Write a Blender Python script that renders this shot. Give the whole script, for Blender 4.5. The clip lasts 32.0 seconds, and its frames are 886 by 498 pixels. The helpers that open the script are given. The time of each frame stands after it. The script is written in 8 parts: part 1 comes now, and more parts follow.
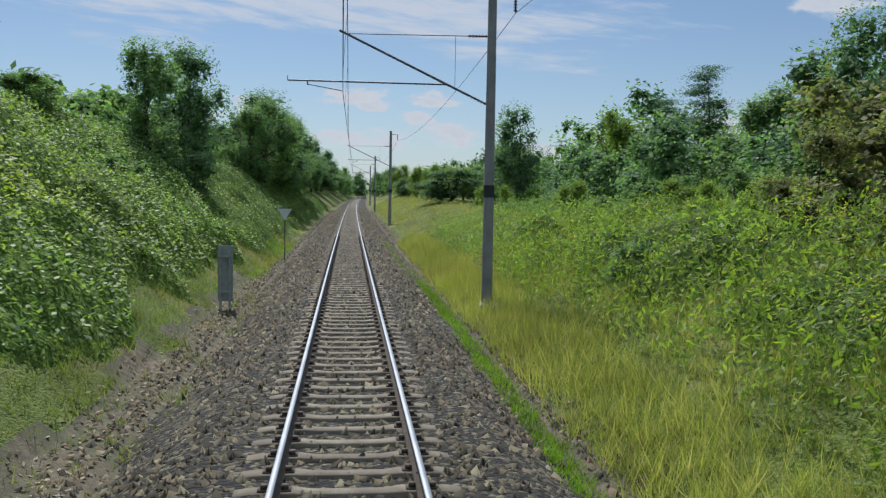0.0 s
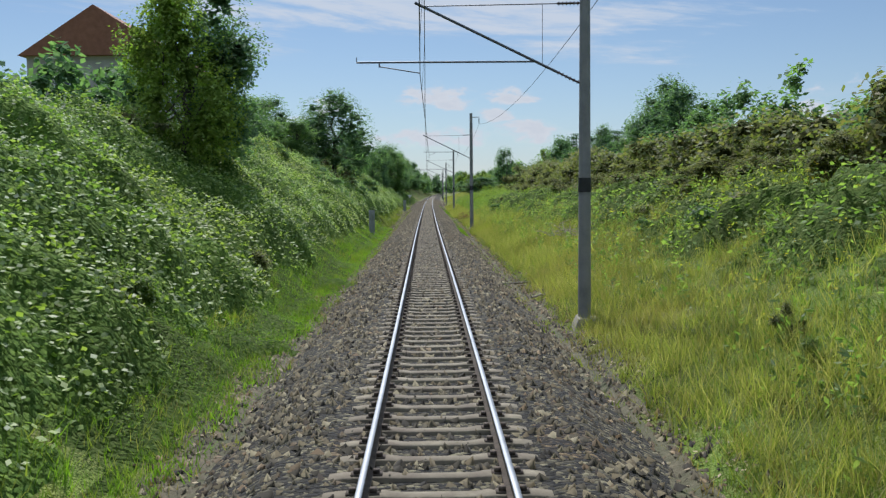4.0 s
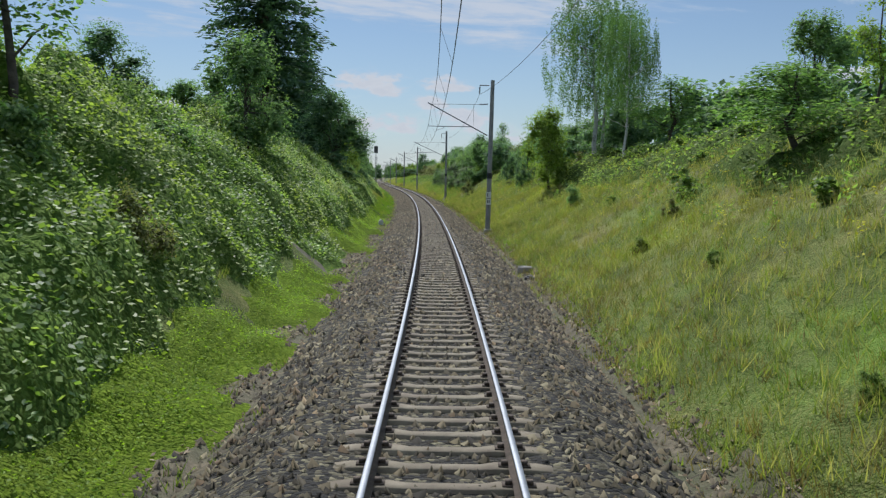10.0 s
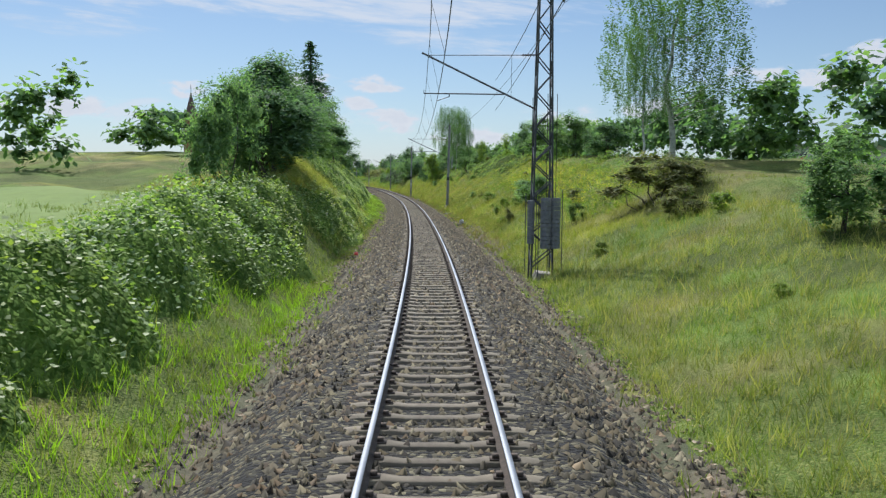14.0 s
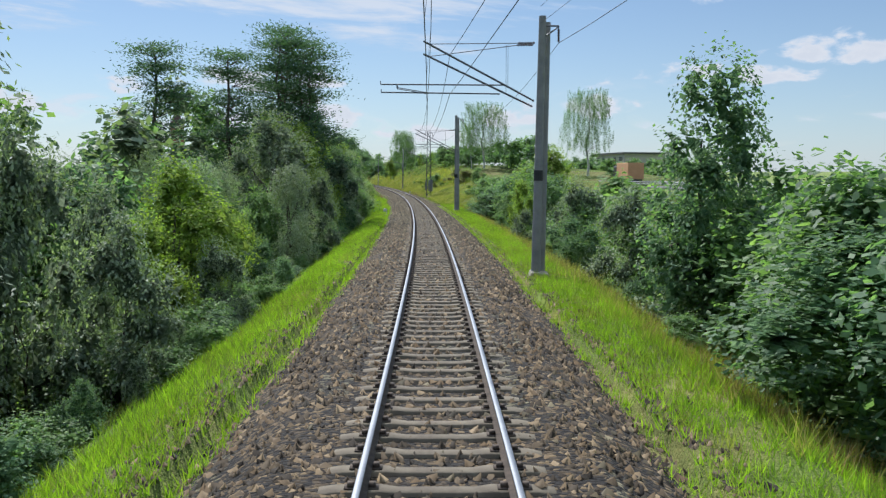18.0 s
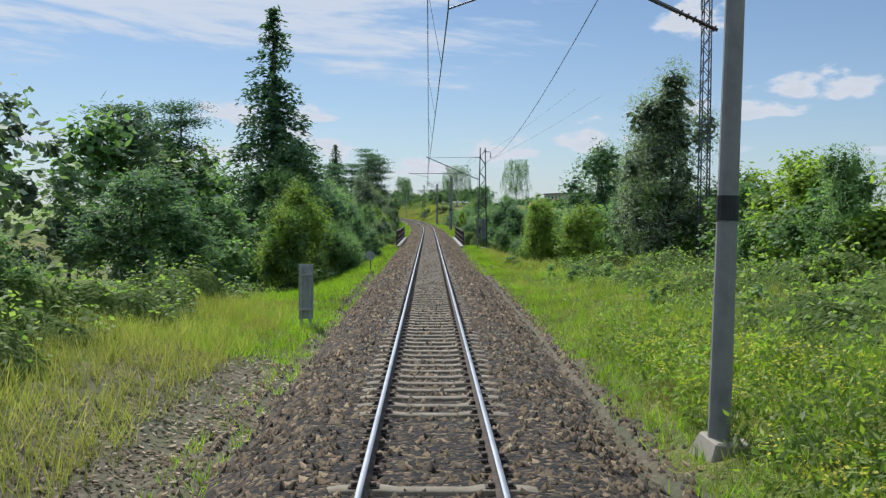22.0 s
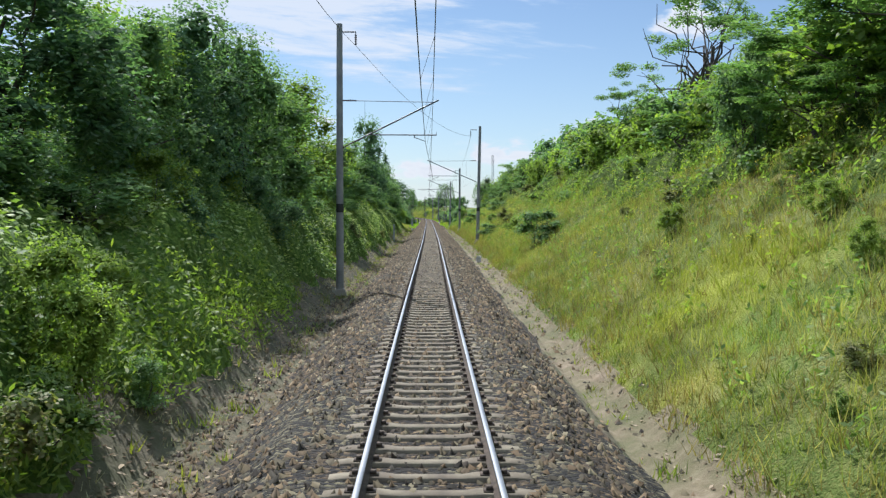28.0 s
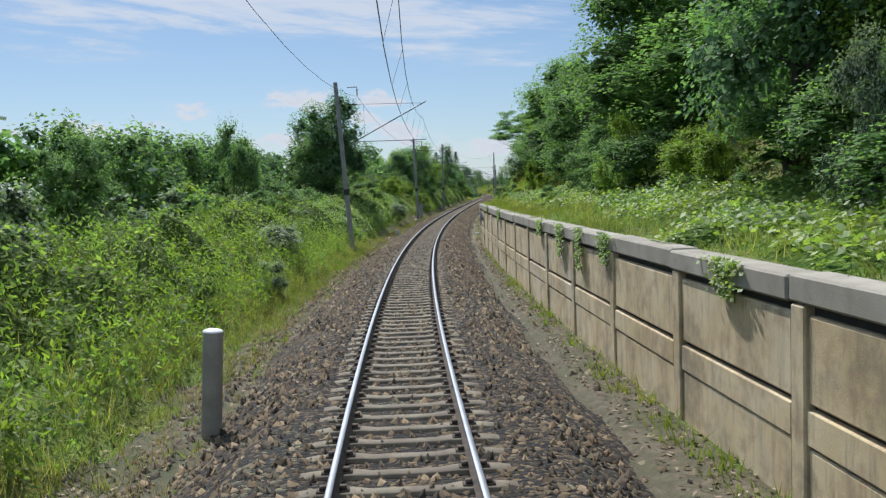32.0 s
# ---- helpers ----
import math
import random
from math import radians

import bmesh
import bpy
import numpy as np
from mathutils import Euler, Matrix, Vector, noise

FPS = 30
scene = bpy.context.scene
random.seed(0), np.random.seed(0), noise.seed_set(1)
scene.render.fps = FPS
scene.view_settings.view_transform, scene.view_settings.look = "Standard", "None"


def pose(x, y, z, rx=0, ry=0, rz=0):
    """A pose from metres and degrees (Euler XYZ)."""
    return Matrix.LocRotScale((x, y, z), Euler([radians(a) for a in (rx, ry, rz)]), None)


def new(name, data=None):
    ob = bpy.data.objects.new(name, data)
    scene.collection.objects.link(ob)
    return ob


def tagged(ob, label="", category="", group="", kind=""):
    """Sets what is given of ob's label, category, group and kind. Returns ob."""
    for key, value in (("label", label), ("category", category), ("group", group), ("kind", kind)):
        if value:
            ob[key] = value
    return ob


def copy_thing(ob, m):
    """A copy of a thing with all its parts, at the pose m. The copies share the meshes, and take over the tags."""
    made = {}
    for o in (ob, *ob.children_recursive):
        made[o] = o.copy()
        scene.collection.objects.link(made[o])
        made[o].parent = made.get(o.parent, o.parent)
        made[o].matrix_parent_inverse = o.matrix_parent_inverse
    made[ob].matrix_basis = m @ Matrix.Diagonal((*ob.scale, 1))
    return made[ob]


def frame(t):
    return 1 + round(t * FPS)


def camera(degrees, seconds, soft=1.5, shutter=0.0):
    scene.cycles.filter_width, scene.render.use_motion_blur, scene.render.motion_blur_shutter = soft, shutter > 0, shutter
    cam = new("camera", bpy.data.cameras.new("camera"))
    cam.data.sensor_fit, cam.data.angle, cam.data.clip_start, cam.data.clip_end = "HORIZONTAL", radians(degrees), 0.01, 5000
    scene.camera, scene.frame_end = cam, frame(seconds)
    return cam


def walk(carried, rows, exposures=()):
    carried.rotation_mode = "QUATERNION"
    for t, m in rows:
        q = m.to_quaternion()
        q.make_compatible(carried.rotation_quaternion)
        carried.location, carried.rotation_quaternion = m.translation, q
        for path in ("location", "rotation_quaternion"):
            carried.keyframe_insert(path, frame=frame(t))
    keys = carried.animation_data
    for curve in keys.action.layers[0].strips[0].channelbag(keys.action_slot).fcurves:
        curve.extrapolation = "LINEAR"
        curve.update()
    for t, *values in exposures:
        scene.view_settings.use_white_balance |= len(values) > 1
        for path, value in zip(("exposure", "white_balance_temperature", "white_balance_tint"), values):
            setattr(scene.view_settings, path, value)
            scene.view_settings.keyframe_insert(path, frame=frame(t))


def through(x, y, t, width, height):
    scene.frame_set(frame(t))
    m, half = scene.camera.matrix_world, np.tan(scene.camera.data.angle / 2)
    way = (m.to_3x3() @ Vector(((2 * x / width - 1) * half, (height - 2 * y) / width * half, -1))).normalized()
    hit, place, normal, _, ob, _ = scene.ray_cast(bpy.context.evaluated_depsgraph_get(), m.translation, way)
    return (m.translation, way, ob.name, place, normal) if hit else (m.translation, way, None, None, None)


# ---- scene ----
# The railway line: curvature every 35 m and vertical curvature every 70 m along it (q runs ahead of the first camera)
Q_LO, Q_HI = -960.0, 460.0
KAPPA = [-180.5, -178.1, -171.3, -148.2, -99.5, -44.7, -9.6, 3.7, 12.3, -7.4, 6.2, 0.9, -1.5, 9.6, 58.6, 59.3, 54.8,
         75.3, 47.4, 68.0, 67.7, 47.3, 54.6, 62.7, 47.6, 7.5, -11.9, 1.9, -5.1, -6.7] + [-7.2] * 11
GRADE = [-7.0, 9.2, 12.9, 7.4, -58.6, 23.7, -16.8, 4.5, 6.8, 36.9, 14.7, 18.5, -31.7, -9.1, -9.4, 3.5, 2.6] + [0.0] * 4
LINE_Q = np.arange(Q_LO, Q_HI + 0.1, 1.0)
LINE_TH = np.cumsum(np.interp(LINE_Q, Q_LO + 35 * np.arange(41), np.array(KAPPA) * 1e-5))
LINE_TH -= LINE_TH[960]
LINE_GR = np.cumsum(np.interp(LINE_Q, Q_LO + 70 * np.arange(21), np.array(GRADE) * 1e-6))
LINE_GR -= LINE_GR[960]
LINE_X, LINE_Y, LINE_Z = np.cumsum(-np.sin(LINE_TH)), np.cumsum(np.cos(LINE_TH)), np.cumsum(LINE_GR)
LINE_X -= LINE_X[960]
LINE_Y -= LINE_Y[960]
LINE_Z -= LINE_Z[960]


def heading(q):
    return np.interp(q, LINE_Q, LINE_TH)


def on_line(q, d, z):
    """World places for q metres along the line, d to its right and z above the rails' top. Arrays or numbers."""
    q, d, z = np.broadcast_arrays(np.asarray(q, float), np.asarray(d, float), np.asarray(z, float))
    th = heading(q)
    past = np.where(q > Q_HI, q - Q_HI, np.where(q < Q_LO, q - Q_LO, 0.0))
    x = np.interp(q, LINE_Q, LINE_X) - np.sin(th) * past + np.cos(th) * d
    y = np.interp(q, LINE_Q, LINE_Y) + np.cos(th) * past + np.sin(th) * d
    return np.stack([x, y, np.interp(q, LINE_Q, LINE_Z) + z], -1)


def place(q, d, z=0.0, turn=0.0):
    """A pose on the line: its y axis runs along the track, x to the right."""
    x, y, zz = on_line(q, d, z)
    return pose(x, y, zz, 0, 0, math.degrees(float(heading(q))) + turn)


# seconds, way along the line, yaw, pitch and roll of the camera against the track, in degrees
RIDE = [
    (0, 0.00, -6.15, -3.66, -0.99), (1, -27.86, -5.06, -3.79, 0.10), (2, -55.70, -2.97, -4.82, 0.17),
    (3, -83.53, -1.00, -4.69, 0.62), (3.5, -97.45, -0.87, -4.32, 0.60), (5.5, -153.07, -0.69, -3.34, -0.25),
    (6, -166.97, -0.80, -3.38, -0.46), (7, -194.75, -0.70, -3.53, -0.50), (8, -222.53, -0.64, -3.27, -0.46),
    (9, -250.29, -0.04, -4.06, -0.53), (10, -278.03, 0.21, -4.68, -0.99), (11, -305.74, -0.38, -4.91, -1.05),
    (12, -333.44, -1.72, -5.44, 0.0), (13, -361.11, -1.75, -4.42, -0.79), (13.5, -374.94, -0.70, -4.42, -0.60),
    (15.5, -430.23, 0.06, -4.66, -0.35), (16, -444.04, 0.26, -5.00, -0.25), (17, -471.67, 0.14, -5.04, -0.3),
    (18, -499.33, -0.46, -4.66, -0.25), (19, -527.02, -1.12, -3.95, 0.0), (20, -554.75, -1.23, -3.96, 0.5),
    (21, -582.50, -1.26, -2.82, 0.0), (22, -610.27, -0.84, -2.51, -0.30), (23, -638.06, -1.26, -2.74, -0.44),
    (24, -665.88, -0.84, -2.52, -0.20), (25, -693.73, -0.89, -2.39, -0.90), (25.5, -707.67, -1.10, -1.62, -1.01),
    (27.5, -763.55, -1.44, -2.39, -0.69), (28, -777.54, -1.16, -2.53, -0.17), (29, -805.60, -1.48, -2.75, 0.0),
    (30, -833.76, -2.17, -3.51, 0.6), (31, -862.04, -1.85, -3.39, 1.0), (32, -890.42, -3.66, -3.80, 1.9),
]


def ride_pose(q, yaw, pitch, roll):
    x, y, z = on_line(q, -0.04, 2.877)
    th = math.degrees(float(heading(q))) + yaw
    tilt = pitch + math.degrees(float(np.interp(q, LINE_Q, LINE_GR)))
    return pose(x, y, z, 0, 0, th) @ pose(0, 0, 0, 90 + tilt) @ pose(0, 0, 0, 0, 0, -roll)


cam = camera(52.96, 32.0, soft=1.3)
walk(cam, [(t, ride_pose(q, a, b, c)) for t, q, a, b, c in RIDE], exposures=[
    (t, stops, 6050, 12) for t, stops in ((0, 0.12), (3, 0.16), (6, 0.34), (9, 0.12), (12, 0.16), (13, 0.25), (16, 0.52), (18, 0.42), (20, 0.45), (22, 0.32), (24, 0.48), (28, 0.60), (29, 0.36), (30, 0.32), (32, 0.32))])

# ---- light ----
SUN_AZ, SUN_EL = 12.0, 48.0        # degrees: to the left of the y axis, above the horizon
sun_way = Vector((-math.sin(radians(SUN_AZ)) * math.cos(radians(SUN_EL)), math.cos(radians(SUN_AZ)) * math.cos(radians(SUN_EL)), math.sin(radians(SUN_EL))))
sun = new("sun", bpy.data.lights.new("sun", "SUN"))
sun.data.energy, sun.data.angle, sun.data.color = 4.3, radians(0.55), (1.0, 0.955, 0.89)
sun.matrix_world = Matrix.Translation((0, 0, 60)) @ sun_way.to_track_quat("Z", "Y").to_matrix().to_4x4()


def sky_world():
    w = bpy.data.worlds.new("sky")
    scene.world = w
    w.use_nodes = True
    nt = w.node_tree
    nt.nodes.clear()
    N, L = nt.nodes.new, nt.links.new
    sky = N("ShaderNodeTexSky")
    sky.sky_type, sky.sun_disc = "NISHITA", False
    sky.sun_elevation, sky.sun_rotation = radians(SUN_EL), radians(-SUN_AZ)
    sky.air_density, sky.dust_density, sky.ozone_density = 1.0, 0.15, 2.5
    co = N("ShaderNodeTexCoord")
    sep = N("ShaderNodeSeparateXYZ")
    L(co.outputs["Generated"], sep.inputs[0])

    def m(op, a, b, clamp=False):
        n = N("ShaderNodeMath")
        n.operation, n.use_clamp = op, clamp
        for i, v in enumerate((a, b)):
            if isinstance(v, (int, float)):
                n.inputs[i].default_value = v
            else:
                L(v, n.inputs[i])
        return n.outputs[0]

    def total(*vs):
        out = vs[0]
        for v in vs[1:]:
            out = m("ADD", out, v)
        return out

    def smooth(v, lo, hi):
        r = N("ShaderNodeMapRange")
        r.interpolation_type = "SMOOTHSTEP"
        r.inputs["From Min"].default_value, r.inputs["From Max"].default_value = lo, hi
        L(v, r.inputs[0])
        return r.outputs[0]

    def fluff(sx, sy, scale, detail, dist=0.0, shift=0.0, rough=0.55):
        """Noise over the bearing and the height above the horizon, both in degrees."""
        at, nz = N("ShaderNodeCombineXYZ"), N("ShaderNodeTexNoise")
        L(m("MULTIPLY", bearing, sx), at.inputs[0])
        L(m("ADD", m("MULTIPLY", above, sy), shift), at.inputs[1])
        nz.inputs["Scale"].default_value, nz.inputs["Detail"].default_value, nz.inputs["Distortion"].default_value = scale, detail, dist
        nz.inputs["Roughness"].default_value = rough
        L(at.outputs[0], nz.inputs[0])
        return nz.outputs[0]

    def lump(b0, e0, w, h):
        """One where a cloud stands, falling off to nothing past its rim; its foot is flatter than its head."""
        x, y = m("DIVIDE", m("SUBTRACT", bearing, b0), w), m("DIVIDE", m("SUBTRACT", above, e0), h)
        y = m("MAXIMUM", y, m("MULTIPLY", y, -1.7))
        return m("SUBTRACT", 1.0, m("ADD", m("MULTIPLY", x, x), m("MULTIPLY", y, y)))

    up = m("MAXIMUM", sep.outputs[2], 0.0)
    bearing = m("MULTIPLY", m("ARCTAN2", sep.outputs[0], sep.outputs[1]), 57.2958)
    above = m("MULTIPLY", m("ARCSINE", sep.outputs[2], 0.0), 57.2958)
    # heaps of fair-weather cloud over the horizon
    heap = None
    for c in HEAPS:
        v = lump(*c)
        heap = v if heap is None else m("MAXIMUM", heap, v)
    heap = m("MAXIMUM", heap, -1.2)
    body = fluff(0.5, 1.1, 1.0, 7, 0.2)
    ragged = m("MULTIPLY", m("SUBTRACT", body, 0.5), 4.2)
    cumulus = smooth(total(heap, ragged), 0.0, 1.0)
    strewn_low = m("MULTIPLY", smooth(fluff(0.16, 0.55, 1.0, 8, 0.3, 7.7), 0.55, 0.66), smooth(m("ABSOLUTE", m("SUBTRACT", above, 3.6), 0.0), 3.0, 0.5))
    cumulus = m("MAXIMUM", cumulus, m("MULTIPLY", strewn_low, 0.75))
    shade = smooth(total(heap, ragged, m("MULTIPLY", fluff(0.9, 1.6, 1.0, 4, 0.0, 3.1), 1.2)), 0.9, 2.2)
    # combed-out ice cloud higher up
    veil = m("SUBTRACT", 1.0, total(m("POWER", m("ABSOLUTE", m("DIVIDE", m("SUBTRACT", bearing, 1.0), 21.0), 0.0), 2.0), m("POWER", m("ABSOLUTE", m("DIVIDE", m("SUBTRACT", above, 11.6), 4.0), 0.0), 2.0)))
    tilted = m("ADD", above, m("MULTIPLY", bearing, 0.075))
    above_flat, above = above, tilted
    comb = fluff(0.055, 0.42, 1.0, 9, 0.5, 2.0, 0.6)
    fine = fluff(0.25, 1.5, 1.0, 6, 0.4, 4.0, 0.65)
    above = above_flat
    streak = total(m("MULTIPLY", veil, 0.55), m("MULTIPLY", m("SUBTRACT", comb, 0.5), 3.6), m("MULTIPLY", m("SUBTRACT", fine, 0.5), 1.1))
    cirrus = m("MULTIPLY", smooth(streak, -0.1, 0.75), 0.85)
    # unseen cloud above the view, added as fill light for shaded foliage
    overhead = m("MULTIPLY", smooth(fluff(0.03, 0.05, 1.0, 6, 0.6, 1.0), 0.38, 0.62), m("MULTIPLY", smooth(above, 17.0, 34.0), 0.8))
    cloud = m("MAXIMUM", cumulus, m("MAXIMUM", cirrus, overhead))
    haze = m("MULTIPLY", m("POWER", m("SUBTRACT", 1.0, up, True), 9.0), 0.5)
    tint = N("ShaderNodeMix")
    tint.data_type = "RGBA"
    L(cloud, tint.inputs[0])
    tint.inputs[6].default_value, tint.inputs[7].default_value = (0.54, 0.76, 1.0, 1), (0.97, 0.985, 1.0, 1)
    grey = N("ShaderNodeMix")
    grey.data_type, grey.blend_type = "RGBA", "MULTIPLY"
    L(m("MULTIPLY", m("MULTIPLY", shade, cumulus), 0.30), grey.inputs[0])
    L(tint.outputs[2], grey.inputs[6])
    grey.inputs[7].default_value = (0.60, 0.68, 0.80, 1)
    bg0, bg1 = N("ShaderNodeBackground"), N("ShaderNodeBackground")
    L(sky.outputs[0], bg0.inputs[0])
    bg0.inputs[1].default_value = SKY
    L(grey.outputs[2], bg1.inputs[0])
    # cloud glow rises to 2.9 times overhead, to strengthen that added fill
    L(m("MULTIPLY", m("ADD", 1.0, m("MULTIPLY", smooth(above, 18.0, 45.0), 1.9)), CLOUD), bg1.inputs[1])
    ms, out = N("ShaderNodeMixShader"), N("ShaderNodeOutputWorld")
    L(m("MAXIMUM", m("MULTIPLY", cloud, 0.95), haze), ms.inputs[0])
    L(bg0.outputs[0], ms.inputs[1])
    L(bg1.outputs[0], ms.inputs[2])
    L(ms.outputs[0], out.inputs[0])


# bearing to the right of the y axis, height, half width and half height of the larger heaps, in degrees
HEAPS = [(1.0, 5.6, 3.4, 1.2), (5.4, 5.7, 2.3, 0.8), (4.3, 4.6, 1.6, 0.7), (6.2, 3.4, 3.2, 1.1), (0.5, 3.2, 4.2, 1.0), (-6.5, 5.1, 1.8, 0.8), (29.3, 11.2, 2.9, 1.8), (37.0, 7.1, 4.6, 1.4),
         (31.0, 5.9, 5.8, 1.1), (23.0, 4.2, 3.0, 1.4), (17.5, 3.6, 2.8, 1.1), (12.0, 2.6, 3.4, 1.0), (-13.0, 3.9, 4.4, 1.1), (-22.0, 3.4, 4.0, 1.1)]
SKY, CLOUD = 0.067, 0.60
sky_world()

# ---- materials ----
def node_mat(name):
    mat = bpy.data.materials.new(name)
    mat.use_nodes = True
    nt = mat.node_tree
    nt.nodes.clear()
    out = nt.nodes.new("ShaderNodeOutputMaterial")
    return mat, nt, out


def tone(nt, colours, scale, detail=4.0, source="Object", rough=0.6):
    """A noise at real size run through a colour ramp."""
    co, nz, cr = nt.nodes.new("ShaderNodeTexCoord"), nt.nodes.new("ShaderNodeTexNoise"), nt.nodes.new("ShaderNodeValToRGB")
    nz.inputs["Scale"].default_value, nz.inputs["Detail"].default_value, nz.inputs["Roughness"].default_value = scale, detail, rough
    nt.links.new(co.outputs[source], nz.inputs["Vector"])
    nt.links.new(nz.outputs[0], cr.inputs[0])
    el = cr.color_ramp.elements
    n = len(colours)
    while len(el) < n:
        el.new(0.5)
    for i, c in enumerate(colours):
        el[i].position = 0.28 + 0.44 * i / max(1, n - 1)
        el[i].color = (*c, 1)
    return cr.outputs[0], nz.outputs[0]


def blend(nt, fac, a, b, kind="MIX"):
    mx = nt.nodes.new("ShaderNodeMix")
    mx.data_type, mx.blend_type = "RGBA", kind
    for sock, v in ((mx.inputs[0], fac), (mx.inputs[6], a), (mx.inputs[7], b)):
        if isinstance(v, (int, float)):
            sock.default_value = v
        elif isinstance(v, tuple):
            sock.default_value = (*v, 1)
        else:
            nt.links.new(v, sock)
    return mx.outputs[2]


def bump(nt, height, strength, distance):
    b = nt.nodes.new("ShaderNodeBump")
    b.inputs["Strength"].default_value, b.inputs["Distance"].default_value = strength, distance
    nt.links.new(height, b.inputs["Height"])
    return b.outputs[0]


def solid(name, colours, scale=6.0, rough=0.8, metal=0.0, fine=60.0, relief=0.004, vary=0.0, stain=None, stain_scale=0.7):
    """A surface with two scales of variation and a fine relief."""
    mat, nt, out = node_mat(name)
    col, _ = tone(nt, colours, scale)
    grain, h = tone(nt, [(0.72, 0.72, 0.72), (1.0, 1.0, 1.0)], fine, 3)
    col = blend(nt, 0.6, col, grain, "MULTIPLY")
    if stain:
        st, sh = tone(nt, [(0, 0, 0), (1, 1, 1)], stain_scale, 5)
        col = blend(nt, st, col, stain)
    if vary:
        oi, hs = nt.nodes.new("ShaderNodeObjectInfo"), nt.nodes.new("ShaderNodeHueSaturation")
        mr = nt.nodes.new("ShaderNodeMapRange")
        mr.inputs["To Min"].default_value, mr.inputs["To Max"].default_value = 1 - vary, 1 + vary
        nt.links.new(oi.outputs["Random"], mr.inputs[0])
        nt.links.new(mr.outputs[0], hs.inputs["Value"])
        nt.links.new(col, hs.inputs["Color"])
        col = hs.outputs[0]
    bs = nt.nodes.new("ShaderNodeBsdfPrincipled")
    nt.links.new(col, bs.inputs["Base Color"])
    bs.inputs["Roughness"].default_value, bs.inputs["Metallic"].default_value = rough, metal
    nt.links.new(bump(nt, h, 0.5, relief), bs.inputs["Normal"])
    nt.links.new(bs.outputs[0], out.inputs[0])
    return mat


def drifting(nt, col, colour, scale, lo, hi, most):
    """Patches of another colour, metres across."""
    geo, nz, mr = nt.nodes.new("ShaderNodeNewGeometry"), nt.nodes.new("ShaderNodeTexNoise"), nt.nodes.new("ShaderNodeMapRange")
    nt.links.new(geo.outputs["Position"], nz.inputs["Vector"])
    nz.inputs["Scale"].default_value, nz.inputs["Detail"].default_value, nz.inputs["Roughness"].default_value = scale, 5, 0.65
    mr.inputs["From Min"].default_value, mr.inputs["From Max"].default_value, mr.inputs["To Max"].default_value = lo, hi, most
    nt.links.new(nz.outputs[0], mr.inputs[0])
    return blend(nt, mr.outputs[0], col, colour)


def foliage(name, colours, through=0.5, gloss=0.035, vary=0.25, patch=0.35, drift=()):
    """Thin leaves: each island takes a tone of its own, patches drift over metres, and light comes through from behind."""
    mat, nt, out = node_mat(name)
    geo, cr = nt.nodes.new("ShaderNodeNewGeometry"), nt.nodes.new("ShaderNodeValToRGB")
    nt.links.new(geo.outputs["Random Per Island"], cr.inputs[0])
    el = cr.color_ramp.elements
    while len(el) < len(colours):
        el.new(0.5)
    for i, c in enumerate(colours):
        el[i].position, el[i].color = i / max(1, len(colours) - 1), (*c, 1)
    nz, mr, hs = nt.nodes.new("ShaderNodeTexNoise"), nt.nodes.new("ShaderNodeMapRange"), nt.nodes.new("ShaderNodeHueSaturation")
    nt.links.new(geo.outputs["Position"], nz.inputs["Vector"])
    nz.inputs["Scale"].default_value, nz.inputs["Detail"].default_value = patch, 3
    mr.inputs["From Min"].default_value, mr.inputs["From Max"].default_value = 0.3, 0.7
    mr.inputs["To Min"].default_value, mr.inputs["To Max"].default_value = 1 - vary, 1 + vary
    nt.links.new(nz.outputs[0], mr.inputs[0])
    nt.links.new(mr.outputs[0], hs.inputs["Value"])
    base = cr.outputs[0]
    for d in drift:
        base = drifting(nt, base, *d)
    nt.links.new(base, hs.inputs["Color"])
    df, tl, gl = nt.nodes.new("ShaderNodeBsdfDiffuse"), nt.nodes.new("ShaderNodeBsdfTranslucent"), nt.nodes.new("ShaderNodeBsdfGlossy")
    warm = blend(nt, 1.0, hs.outputs[0], (1.2, 1.4, 0.62), "MULTIPLY")
    nt.links.new(hs.outputs[0], df.inputs[0])
    nt.links.new(warm, tl.inputs[0])
    gl.inputs["Roughness"].default_value = 0.6
    m1, m2 = nt.nodes.new("ShaderNodeMixShader"), nt.nodes.new("ShaderNodeMixShader")
    m1.inputs[0].default_value, m2.inputs[0].default_value = through, gloss
    nt.links.new(df.outputs[0], m1.inputs[1])
    nt.links.new(tl.outputs[0], m1.inputs[2])
    nt.links.new(m1.outputs[0], m2.inputs[1])
    nt.links.new(gl.outputs[0], m2.inputs[2])
    nt.links.new(m2.outputs[0], out.inputs[0])
    return mat


M = {}
M["concrete"] = solid("concrete", [(0.30, 0.28, 0.25), (0.40, 0.38, 0.34), (0.50, 0.47, 0.42)], 2.5, 0.85, fine=90, stain=(0.17, 0.15, 0.12), stain_scale=0.9)
M["pole"] = solid("pole", [(0.20, 0.20, 0.20), (0.27, 0.265, 0.255), (0.33, 0.32, 0.30)], 2.0, 0.8, fine=70)
M["black_paint"] = solid("black_paint", [(0.02, 0.02, 0.022), (0.035, 0.034, 0.034)], 5, 0.6)
M["sleeper"] = solid("sleeper", [(0.125, 0.108, 0.072), (0.205, 0.178, 0.12), (0.285, 0.25, 0.175)], 3.0, 0.9, fine=45, relief=0.006, vary=0.16, stain=(0.10, 0.078, 0.055), stain_scale=2.2)
